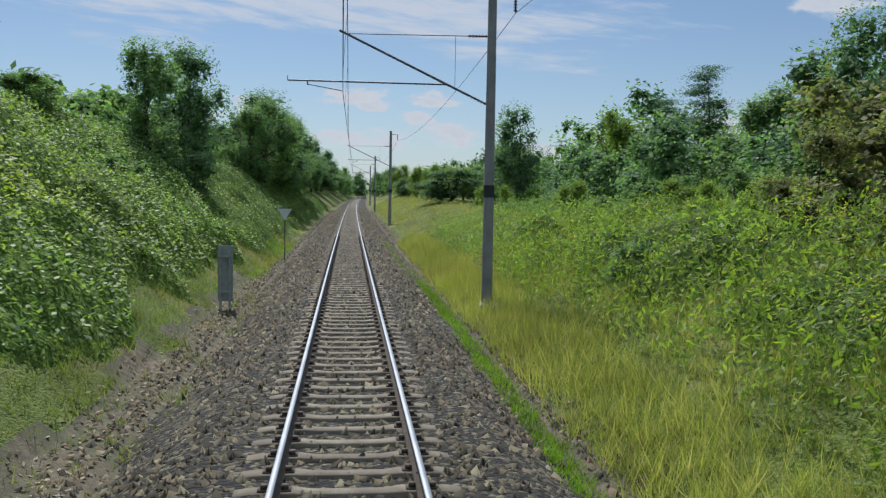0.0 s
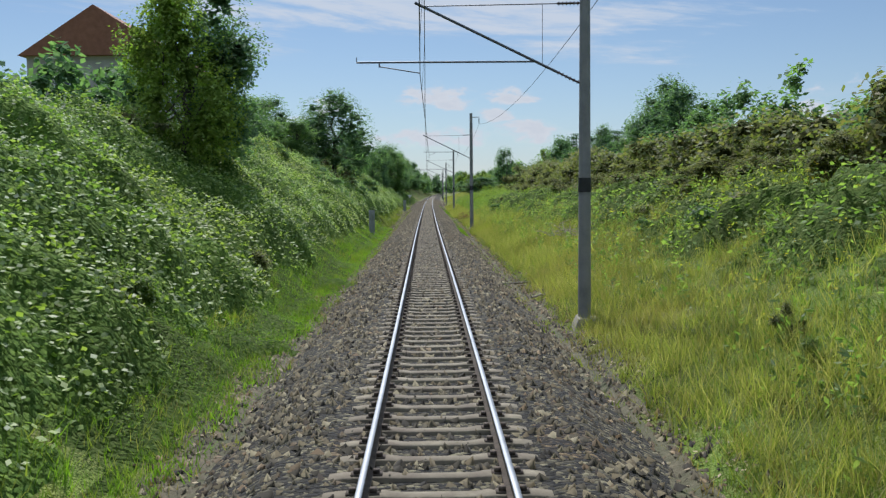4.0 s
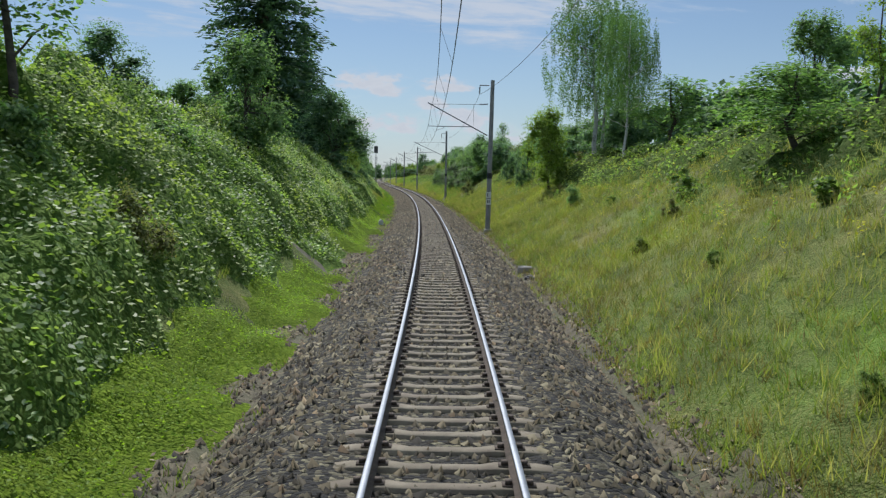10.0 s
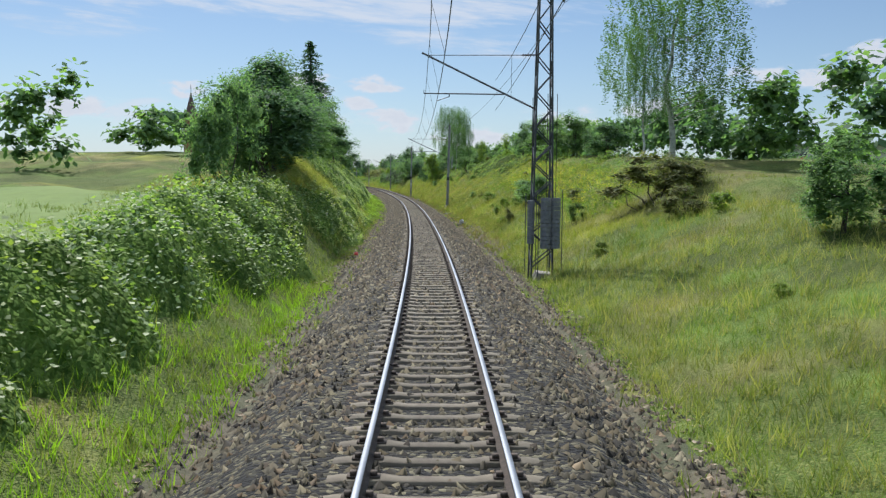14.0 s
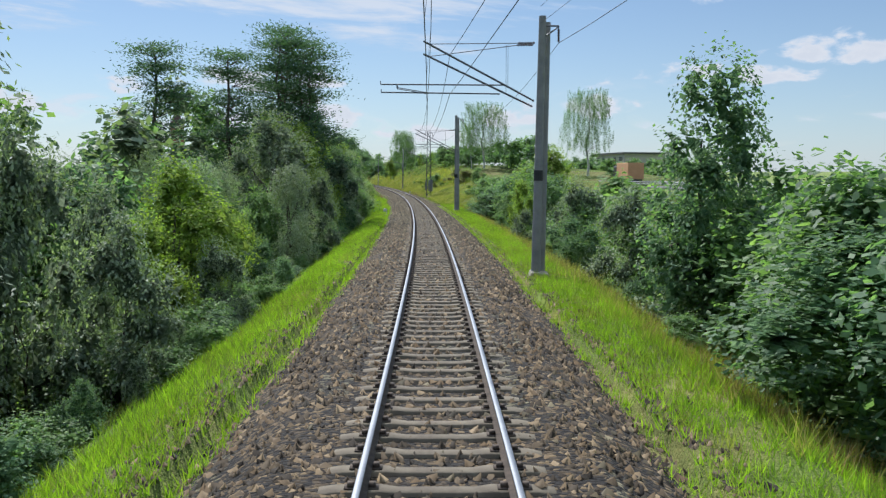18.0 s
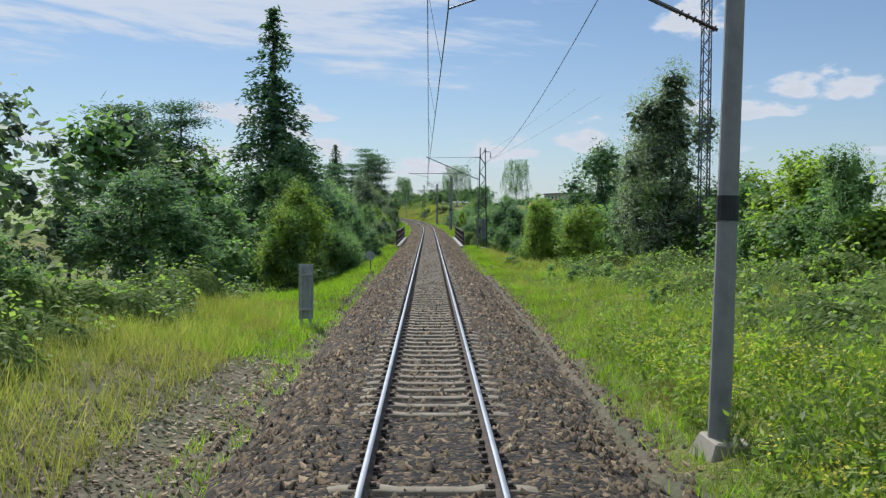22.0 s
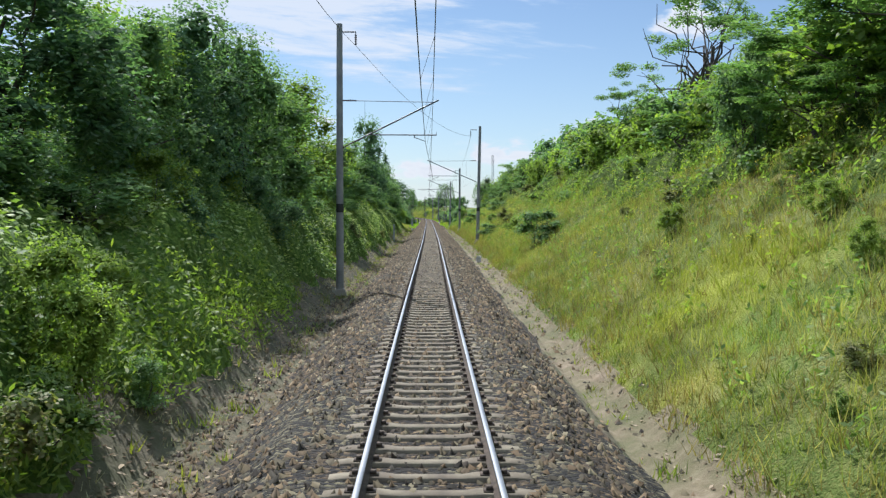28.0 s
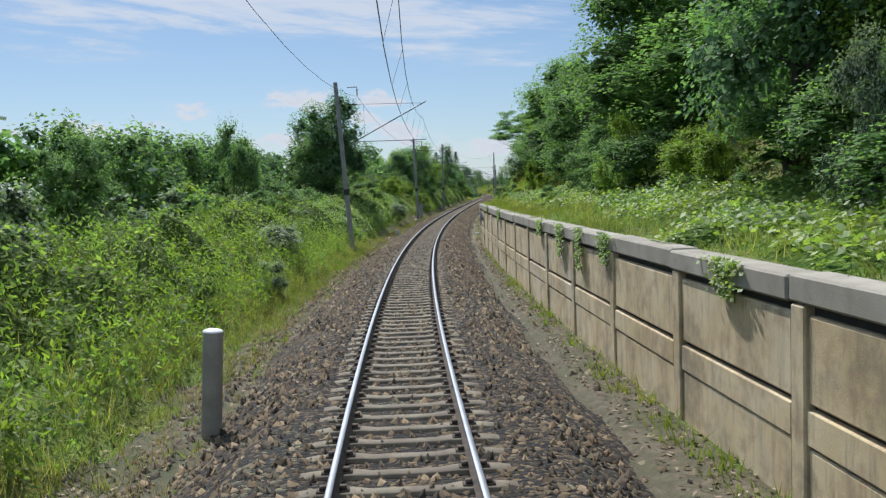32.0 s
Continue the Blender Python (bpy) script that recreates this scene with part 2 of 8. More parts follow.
M["rail_top"] = solid("rail_top", [(0.21, 0.225, 0.245), (0.30, 0.32, 0.345)], 1.2, 0.5, 0.75, fine=30, relief=0.0005)
M["rust"] = solid("rust", [(0.05, 0.038, 0.029), (0.085, 0.064, 0.047), (0.125, 0.095, 0.07)], 8, 0.9, fine=80, relief=0.003)
M["steel"] = solid("steel", [(0.10, 0.105, 0.115), (0.16, 0.165, 0.18)], 5, 0.55, 0.5, fine=50)
M["lattice"] = solid("lattice", [(0.05, 0.055, 0.06), (0.085, 0.09, 0.095)], 5, 0.6, 0.3)
M["insulator"] = solid("insulator", [(0.05, 0.025, 0.02), (0.09, 0.05, 0.04)], 9, 0.25)
M["wire"] = solid("wire", [(0.06, 0.055, 0.05), (0.09, 0.085, 0.08)], 4, 0.5, 0.6)


def ballast_material(name="ballast", tint=(0.80, 0.79, 0.58)):
    """Broken stone: every cell of about five centimetres has a tone and a tilt of its own, the darkest painted as gap
    shade.
    """
    mat, nt, out = node_mat(name)
    co, vo, cr = nt.nodes.new("ShaderNodeTexCoord"), nt.nodes.new("ShaderNodeTexVoronoi"), nt.nodes.new("ShaderNodeValToRGB")
    vo.inputs["Scale"].default_value = 15.0
    nt.links.new(co.outputs["Object"], vo.inputs["Vector"])
    sp = nt.nodes.new("ShaderNodeSeparateColor")
    nt.links.new(vo.outputs["Color"], sp.inputs[0])
    nt.links.new(sp.outputs[0], cr.inputs[0])
    el = cr.color_ramp.elements
    # near-black lower tones: shade between the loose stones, put into the colour
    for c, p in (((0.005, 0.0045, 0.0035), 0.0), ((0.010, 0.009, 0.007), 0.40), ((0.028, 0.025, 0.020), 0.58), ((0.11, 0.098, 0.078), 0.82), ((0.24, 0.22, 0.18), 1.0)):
        e = el.new(p) if p not in (0.0, 1.0) else el[0 if p == 0.0 else -1]
        e.color = (*c, 1)
    wide, _ = tone(nt, [(0.66, 0.63, 0.57), (1.0, 1.0, 1.0)], 0.18, 4)
    bs, mx = nt.nodes.new("ShaderNodeBsdfPrincipled"), nt.nodes.new("ShaderNodeMath")
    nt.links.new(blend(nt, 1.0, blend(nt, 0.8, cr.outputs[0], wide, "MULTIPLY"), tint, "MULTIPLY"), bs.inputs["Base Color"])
    bs.inputs["Roughness"].default_value = 0.95
    mx.operation = "SUBTRACT"
    nt.links.new(sp.outputs[1], mx.inputs[0])
    nt.links.new(vo.outputs["Distance"], mx.inputs[1])
    nt.links.new(bump(nt, mx.outputs[0], 0.8, 0.045), bs.inputs["Normal"])
    nt.links.new(bs.outputs[0], out.inputs[0])
    return mat


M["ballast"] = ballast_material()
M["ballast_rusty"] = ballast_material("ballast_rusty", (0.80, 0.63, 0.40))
M["bark"] = solid("bark", [(0.05, 0.04, 0.03), (0.10, 0.08, 0.065), (0.15, 0.125, 0.10)], 5, 0.95, fine=40, relief=0.02)
M["birch_bark"] = solid("birch_bark", [(0.12, 0.11, 0.10), (0.55, 0.53, 0.5), (0.65, 0.63, 0.6)], 4, 0.8, fine=20, relief=0.005)
M["old_wood"] = solid("old_wood", [(0.10, 0.085, 0.07), (0.17, 0.15, 0.125)], 7, 0.9, fine=40)
M["white"] = solid("white", [(0.62, 0.62, 0.6), (0.78, 0.78, 0.76)], 4, 0.7)
M["soil"] = solid("soil", [(0.0616, 0.0464, 0.0285), (0.123, 0.0948, 0.0599), (0.224, 0.175, 0.119)], 5.0, 0.95, fine=22, relief=0.05, stain=(0.05, 0.06, 0.02), stain_scale=0.7)
M["path"] = solid("path", [(0.15, 0.108, 0.07), (0.23, 0.172, 0.115), (0.34, 0.268, 0.19)], 4.5, 0.95, fine=30, relief=0.05, stain=(0.085, 0.095, 0.03), stain_scale=0.8)
M["meadow"] = solid("meadow", [(0.11, 0.18, 0.025), (0.16, 0.22, 0.035), (0.20, 0.24, 0.05)], 0.05, 0.95, fine=2.0, relief=0.05)

# straw, flowering and lush patches in the green: colour, scale, from, to, most
DRY, YELLOW, LUSH = ((0.32, 0.255, 0.10), 0.16, 0.50, 0.72, 0.75), ((0.30, 0.315, 0.03), 0.09, 0.56, 0.70, 0.65), ((0.15, 0.27, 0.03), 0.13, 0.54, 0.70, 0.6)
M["leaf_mid"] = foliage("leaf_mid", [(0.112, 0.198, 0.075), (0.166, 0.268, 0.105), (0.235, 0.34, 0.14)], 0.55)
M["leaf_dark"] = foliage("leaf_dark", [(0.088, 0.168, 0.085), (0.135, 0.23, 0.115), (0.195, 0.295, 0.15)], 0.52)
M["leaf_light"] = foliage("leaf_light", [(0.15, 0.235, 0.035), (0.225, 0.315, 0.052), (0.30, 0.38, 0.078)], 0.55)
M["leaf_silver"] = foliage("leaf_silver", [(0.15, 0.21, 0.115), (0.225, 0.285, 0.17), (0.31, 0.37, 0.24)], 0.4, 0.06)
M["leaf_olive"] = foliage("leaf_olive", [(0.15, 0.18, 0.06), (0.205, 0.225, 0.08), (0.26, 0.225, 0.10)], 0.45)
M["leaf_birch"] = foliage("leaf_birch", [(0.075, 0.15, 0.045), (0.112, 0.20, 0.065), (0.155, 0.25, 0.09)], 0.5)
M["needle"] = foliage("needle", [(0.05, 0.10, 0.066), (0.078, 0.14, 0.086), (0.11, 0.18, 0.105)], 0.4, 0.03, 0.15)
M["bramble"] = foliage("bramble", [(0.09, 0.17, 0.042), (0.20, 0.305, 0.07), (0.37, 0.455, 0.14)], 0.45, 0.07, 0.3, 0.5, (((0.36, 0.38, 0.06), 0.12, 0.45, 0.70, 0.6),))
M["grass"] = foliage("grass", [(0.17, 0.30, 0.018), (0.25, 0.39, 0.024), (0.33, 0.46, 0.04)], 0.5, 0.02, 0.2)
M["grass_lush"] = foliage("grass_lush", [(0.10, 0.19, 0.02), (0.15, 0.255, 0.026), (0.21, 0.31, 0.038)], 0.5, 0.02, 0.25, 0.5)
M["cushion"] = foliage("cushion", [(0.165, 0.265, 0.02), (0.235, 0.35, 0.027), (0.31, 0.43, 0.04)], 0.55, 0.02, 0.25, 0.5)
M["withered"] = foliage("withered", [(0.12, 0.095, 0.035), (0.23, 0.175, 0.065), (0.36, 0.28, 0.12)], 0.4, 0.02, 0.3, 0.5)
M["grass_dry"] = foliage("grass_dry", [(0.20, 0.24, 0.055), (0.30, 0.30, 0.085), (0.44, 0.36, 0.18)], 0.5, 0.02, 0.25, 0.35, (DRY, YELLOW))
M["grass_mix"] = foliage("grass_mix", [(0.11, 0.162, 0.030), (0.17, 0.212, 0.042), (0.24, 0.245, 0.078)], 0.5, 0.02, 0.3, 0.35, (DRY, YELLOW, LUSH))
M["weed"] = foliage("weed", [(0.115, 0.195, 0.049), (0.18, 0.262, 0.068), (0.265, 0.325, 0.11)], 0.6, 0.03, 0.3, 0.5, (YELLOW,))
M["goldenrod"] = foliage("goldenrod", [(0.12, 0.19, 0.035), (0.19, 0.27, 0.045), (0.28, 0.34, 0.055)], 0.5, 0.03, 0.3, 0.5)
M["blossom"] = foliage("blossom", [(0.42, 0.38, 0.03), (0.52, 0.46, 0.04), (0.60, 0.54, 0.08)], 0.4, 0.02, 0.2, 0.5)
M["straw"] = foliage("straw", [(0.246, 0.203, 0.116), (0.362, 0.304, 0.189), (0.4, 0.4, 0.261)], 0.3, 0.02, 0.2)
M["litter"] = foliage("litter", [(0.075, 0.0576, 0.0396), (0.2, 0.15, 0.102), (0.425, 0.348, 0.252)], 0.1, 0.0, 0.3)
M["dead_leaf"] = foliage("dead_leaf", [(0.174, 0.072, 0.043), (0.29, 0.131, 0.072), (0.377, 0.189, 0.102)], 0.3)


def leafy(name, colours, cell, relief, vary=0.25, patch=0.4, through=0.45, drift=()):
    """A closed mass of small leaves or blades: cells with tones and tilts of their own, drifting over metres."""
    mat, nt, out = node_mat(name)
    geo, vo, cr = nt.nodes.new("ShaderNodeNewGeometry"), nt.nodes.new("ShaderNodeTexVoronoi"), nt.nodes.new("ShaderNodeValToRGB")
    vo.inputs["Scale"].default_value = 1.0 / cell
    dn, va = nt.nodes.new("ShaderNodeTexNoise"), nt.nodes.new("ShaderNodeVectorMath")
    dn.inputs["Scale"].default_value, dn.inputs["Detail"].default_value = 0.6 / cell, 3
    nt.links.new(geo.outputs["Position"], dn.inputs["Vector"])
    va.operation = "MULTIPLY_ADD"
    nt.links.new(dn.outputs["Color"], va.inputs[0])
    va.inputs[1].default_value = (2.2 * cell,) * 3
    nt.links.new(geo.outputs["Position"], va.inputs[2])
    nt.links.new(va.outputs[0], vo.inputs["Vector"])
    sp = nt.nodes.new("ShaderNodeSeparateColor")
    nt.links.new(vo.outputs["Color"], sp.inputs[0])
    nt.links.new(sp.outputs[0], cr.inputs[0])
    el = cr.color_ramp.elements
    while len(el) < len(colours):
        el.new(0.5)
    for i, c in enumerate(colours):
        el[i].position, el[i].color = i / max(1, len(colours) - 1), (*c, 1)
    nz, mr, hs = nt.nodes.new("ShaderNodeTexNoise"), nt.nodes.new("ShaderNodeMapRange"), nt.nodes.new("ShaderNodeHueSaturation")
    nt.links.new(geo.outputs["Position"], nz.inputs["Vector"])
    nz.inputs["Scale"].default_value, nz.inputs["Detail"].default_value = patch, 4
    mr.inputs["From Min"].default_value, mr.inputs["From Max"].default_value = 0.3, 0.7
    mr.inputs["To Min"].default_value, mr.inputs["To Max"].default_value = 1 - vary, 1 + vary
    nt.links.new(nz.outputs[0], mr.inputs[0])
    nt.links.new(mr.outputs[0], hs.inputs["Value"])
    base = cr.outputs[0]
    for d in drift:
        base = drifting(nt, base, *d)
    nt.links.new(base, hs.inputs["Color"])
    mx, bs = nt.nodes.new("ShaderNodeMath"), nt.nodes.new("ShaderNodeBsdfPrincipled")
    mx.operation = "SUBTRACT"
    nt.links.new(sp.outputs[1], mx.inputs[0])
    nt.links.new(vo.outputs["Distance"], mx.inputs[1])
    nt.links.new(hs.outputs[0], bs.inputs["Base Color"])
    bs.inputs["Roughness"].default_value = 0.9
    bs.inputs["Specular IOR Level"].default_value = 0.15
    nt.links.new(bump(nt, mx.outputs[0], 1.0, relief), bs.inputs["Normal"])
    tl, ms = nt.nodes.new("ShaderNodeBsdfTranslucent"), nt.nodes.new("ShaderNodeMixShader")
    nt.links.new(hs.outputs[0], tl.inputs[0])
    ms.inputs[0].default_value = through
    nt.links.new(bs.outputs[0], ms.inputs[1])
    nt.links.new(tl.outputs[0], ms.inputs[2])
    nt.links.new(ms.outputs[0], out.inputs[0])
    return mat


# the inside of crowns and thickets, twigs and leaves in one mass
M["mass_mid"] = leafy("mass_mid", [(0.112, 0.205, 0.072), (0.172, 0.29, 0.10), (0.232, 0.36, 0.125)], 0.16, 0.12)
M["mass_dark"] = leafy("mass_dark", [(0.092, 0.175, 0.08), (0.138, 0.24, 0.105), (0.198, 0.305, 0.138)], 0.16, 0.12)
M["mass_light"] = leafy("mass_light", [(0.14, 0.22, 0.035), (0.21, 0.30, 0.05), (0.27, 0.36, 0.068)], 0.16, 0.12)
M["mass_olive"] = leafy("mass_olive", [(0.11, 0.135, 0.045), (0.15, 0.17, 0.06), (0.185, 0.175, 0.072)], 0.14, 0.1)
M["mass_silver"] = leafy("mass_silver", [(0.11, 0.155, 0.085), (0.16, 0.21, 0.125), (0.22, 0.27, 0.17)], 0.13, 0.1)
M["mass_bramble"] = leafy("mass_bramble", [(0.0875, 0.171, 0.0287), (0.146, 0.242, 0.0421), (0.213, 0.323, 0.0651)], 0.11, 0.1)
M["mass_weed"] = leafy("mass_weed", [(0.0739, 0.131, 0.0216), (0.111, 0.173, 0.0324), (0.154, 0.208, 0.054)], 0.10, 0.08)
M["mass_cushion"] = leafy("mass_cushion", [(0.14, 0.225, 0.016), (0.20, 0.30, 0.022), (0.26, 0.365, 0.032)], 0.06, 0.05)
M["turf"] = leafy("turf", [(0.072, 0.108, 0.02), (0.106, 0.14, 0.03), (0.15, 0.17, 0.048)], 0.05, 0.035, 0.3, 0.5, 0.0, (DRY, YELLOW, LUSH))


def streaked(name, colours, dark):
    """Old cast concrete: blotches, grey runs down its face and rusty tinges."""
    mat, nt, out = node_mat(name)
    col, _ = tone(nt, colours, 0.8, 6)
    grain, h = tone(nt, [(0.8, 0.8, 0.8), (1.0, 1.0, 1.0)], 45, 3)
    col = blend(nt, 0.7, col, grain, "MULTIPLY")
    co, mp, nz, mr = nt.nodes.new("ShaderNodeTexCoord"), nt.nodes.new("ShaderNodeMapping"), nt.nodes.new("ShaderNodeTexNoise"), nt.nodes.new("ShaderNodeMapRange")
    mp.inputs["Scale"].default_value = (3.2, 3.2, 0.6)
    nt.links.new(co.outputs["Object"], mp.inputs[0])
    nt.links.new(mp.outputs[0], nz.inputs["Vector"])
    nz.inputs["Scale"].default_value, nz.inputs["Detail"].default_value, nz.inputs["Roughness"].default_value = 1.6, 7, 0.65
    mr.inputs["From Min"].default_value, mr.inputs["From Max"].default_value, mr.inputs["To Max"].default_value = 0.50, 0.74, 0.75
    nt.links.new(nz.outputs[0], mr.inputs[0])
    col = blend(nt, mr.outputs[0], col, dark)
    col = drifting(nt, col, (0.52, 0.49, 0.38), 0.3, 0.48, 0.66, 0.6)
    col = drifting(nt, col, (0.15, 0.13, 0.09), 1.1, 0.50, 0.66, 0.6)
    spot, _ = tone(nt, [(0, 0, 0), (0, 0, 0), (0.7, 0.7, 0.7)], 2.3, 6)
    col = blend(nt, spot, col, (0.30, 0.20, 0.12))
    bs = nt.nodes.new("ShaderNodeBsdfPrincipled")
    nt.links.new(col, bs.inputs["Base Color"])
    bs.inputs["Roughness"].default_value = 0.9
    nt.links.new(bump(nt, h, 0.5, 0.006), bs.inputs["Normal"])
    nt.links.new(bs.outputs[0], out.inputs[0])
    return mat


M["wall_concrete"] = streaked("wall_concrete", [(0.46, 0.345, 0.175), (0.61, 0.48, 0.275), (0.70, 0.58, 0.365)], (0.20, 0.165, 0.10))
M["wall_cap"] = solid("wall_cap", [(0.24, 0.22, 0.175), (0.42, 0.385, 0.31), (0.60, 0.555, 0.46)], 3.2, 0.9, fine=60, relief=0.006, stain=(0.20, 0.18, 0.135), stain_scale=1.6)


# ---- mesh helpers ----
def mesh_of(name, verts, faces, mat, smooth=False):
    """A mesh from arrays of places and of faces with one number of corners."""
    me = bpy.data.meshes.new(name)
    verts, faces = np.asarray(verts, np.float32), np.asarray(faces, np.int32)
    k = faces.shape[1]
    me.vertices.add(len(verts))
    me.vertices.foreach_set("co", verts.ravel())
    me.loops.add(faces.size)
    me.loops.foreach_set("vertex_index", faces.ravel())
    me.polygons.add(len(faces))
    me.polygons.foreach_set("loop_start", np.arange(0, faces.size, k, dtype=np.int32))
    if smooth:
        me.polygons.foreach_set("use_smooth", np.ones(len(faces), bool))
    me.update(calc_edges=True)
    me.materials.append(M[mat])
    return me


def bm_mesh(name, bm, mat):
    me = bpy.data.meshes.new(name)
    bm.to_mesh(me)
    bm.free()
    me.materials.append(M[mat] if isinstance(mat, str) else mat)
    return me


def thing(name, m, label, category, group="", kind=""):
    ob = new(name)
    ob.empty_display_size = 0.3
    ob.matrix_world = m
    return tagged(ob, label, category, group, kind)


def part(name, bm, mat, parent, label="", m=None):
    ob = new(name, bm if isinstance(bm, bpy.types.Mesh) else bm_mesh(name, bm, mat))
    ob.parent = parent
    if m is not None:
        ob.matrix_basis = m
    if label:
        tagged(ob, label)
    return ob


def box(bm, x0, x1, y0, y1, z0, z1, bevel=0.0):
    r = bmesh.ops.create_cube(bm, size=1.0, matrix=Matrix.Translation(((x0 + x1) / 2, (y0 + y1) / 2, (z0 + z1) / 2)) @ Matrix.Diagonal((x1 - x0, y1 - y0, z1 - z0, 1)))
    if bevel:
        es = {e for v in r["verts"] for e in v.link_edges}
        bmesh.ops.bevel(bm, geom=list(es), offset=bevel, segments=1, affect="EDGES")
    return bm


def rod(bm, a, b, r0, r1=None, n=8):
    """A round bar from a to b."""
    a, b = Vector(a), Vector(b)
    r1 = r0 if r1 is None else r1
    m = Matrix.Translation((a + b) / 2) @ (b - a).to_track_quat("Z", "Y").to_matrix().to_4x4()
    bmesh.ops.create_cone(bm, cap_ends=True, segments=n, radius1=r0, radius2=r1, depth=(b - a).length, matrix=m)
    return bm


def tube_arrays(points, r, n=5):
    """Rings round a chain of points: places and quads."""
    pts = np.asarray(points, float)
    t = np.gradient(pts, axis=0)
    t /= np.linalg.norm(t, axis=1)[:, None] + 1e-9
    ref = np.where(np.abs(t[:, 2:3]) > 0.9, [[1.0, 0, 0]], [[0, 0, 1.0]])
    u = np.cross(t, ref)
    u /= np.linalg.norm(u, axis=1)[:, None] + 1e-9
    v = np.cross(t, u)
    a = np.linspace(0, 2 * np.pi, n, endpoint=False)
    rr = np.broadcast_to(np.asarray(r, float), (len(pts),))
    vs = pts[:, None] + rr[:, None, None] * (u[:, None] * np.cos(a)[None, :, None] + v[:, None] * np.sin(a)[None, :, None])
    i = np.arange(len(pts) - 1)[:, None] * n
    j = np.arange(n)[None]
    f = np.stack([i + j, i + (j + 1) % n, i + n + (j + 1) % n, i + n + j], -1).reshape(-1, 4)
    return vs.reshape(-1, 3), f


def joined(chunks):
    vs, fs, k = [], [], 0
    for v, f in chunks:
        vs.append(v)
        fs.append(np.asarray(f) + k)
        k += len(v)
    return np.concatenate(vs), np.concatenate(fs)


BUMPS = np.random.default_rng(5)
WAVES = [(BUMPS.uniform(0.02, 0.9), BUMPS.uniform(0.05, 0.9), BUMPS.uniform(0, 6.28)) for _ in range(10)]


def uneven(q, d):
    """A smooth wandering of about one, for the lie of the land."""
    return sum(np.sin(a * q + b * d + c) / (1 + 4 * a) for a, b, c in WAVES) / 3.0

# ---- the lie of the land ----
# along the line: where the flat verge ends, where the bank's crest or foot lies, and its height over the rails
LEFT = np.array([(-960, 4.2, 9, 1.4), (-890, 4.2, 9, 1.4), (-830, 4.2, 8, 1.2), (-800, 4.0, 7, 1.9), (-775, 3.8, 7.5, 2.6), (-660, 3.8, 7.5, 2.8),
                 (-630, 3.9, 7.5, 2.3), (-616, 4.0, 8, 1.2), (-600, 4.0, 8, 0.8), (-580, 3.9, 8, -0.4), (-556, 3.7, 9, -3.2), (-415, 3.7, 9, -3.4)])
LEFT_AHEAD = np.array([(-396, 3.8, 6, -1.0), (-375, 3.9, 7.0, 1.0), (-352, 4, 6.6, 1.9), (-340, 4, 6.8, 2.4), (-328, 4, 8.4, 3.6), (-312, 4, 10.2, 4.9), (-296, 4, 12, 5.3), (-240, 4, 12.3, 5.3),
                       (-185, 4, 12, 5.0), (-165, 4, 10, 3.2), (-140, 4, 9, 2.5), (-110, 4, 11, 4.2), (-80, 4, 12, 5.1), (-40, 4, 13, 6.0), (60, 4, 12.5, 5.3), (460, 4, 12, 4.5)])
RIGHT = np.array([(-960, 4.8, 13, 6.5), (-832, 3.7, 13, 5.2), (-800, 3.5, 13, 6.2), (-660, 3.4, 13, 6.2), (-625, 3.5, 12, 4.6), (-605, 3.6, 12, 2.6),
                  (-585, 3.8, 12, 0.8), (-560, 5, 10, -0.4), (-546, 5, 9, -2.0), (-530, 4.5, 11, -4.0), (-420, 4.5, 11, -3.8)])
RIGHT_AHEAD = np.array([(-400, 4.6, 9, -2.0), (-385, 4.5, 12, 0.5), (-370, 4, 12, 1.5), (-350, 3.7, 12, 2.9), (-330, 3.5, 13, 4.2), (-300, 3.5, 13, 5.2), (-260, 3.5, 13, 5.2),
                        (-220, 3.4, 14, 4.6), (-185, 3.6, 13, 3.9), (-160, 3.7, 11, 4.0), (-135, 3.6, 11, 4.0), (-110, 3.4, 12, 3.2), (-80, 3.4, 12, 2.8),
                        (-40, 3.4, 11, 1.9), (0, 3.4, 10, 1.4), (460, 3.4, 12, 1.8)])
LEFT, RIGHT = np.concatenate([LEFT, LEFT_AHEAD]), np.concatenate([RIGHT, RIGHT_AHEAD])
WALL_Q, WALL_Z = -831.0, 1.85


def wall_d(q):
    """The wall's face keeps straighter than the curving track."""
    return np.interp(q, [-915, -880, -850, -831], [4.55, 4.15, 3.75, 3.5])


# worn patches of bare soil, dead stalks and clods: from, to, and their two sides
BARE = [(5, 36, -4.2, -2.9), (-160, -145, -5.2, -2.9), (-190, -172, -4.6, -2.9), (-246, -238, -5.0, -3.0), (-612, -589, -6.4, -2.9), (-146, -110, 2.9, 3.9), (-345, -318, 2.9, 4.2), (-832, -790, -4.7, -2.9), (-905, -868, -4.1, -2.9), (-682, -667, 6.4, 8.4)]


def worn(q, d):
    w = np.zeros(np.shape(q), bool)
    rag = uneven(q * 3.1 + 9, d * 4.0)
    for q0, q1, d0, d1 in BARE:
        w |= (q > q0 + rag) & (q < q1 + rag) & (d > d0 + 0.8 * rag) & (d < d1 + 0.5 * rag)
    return w


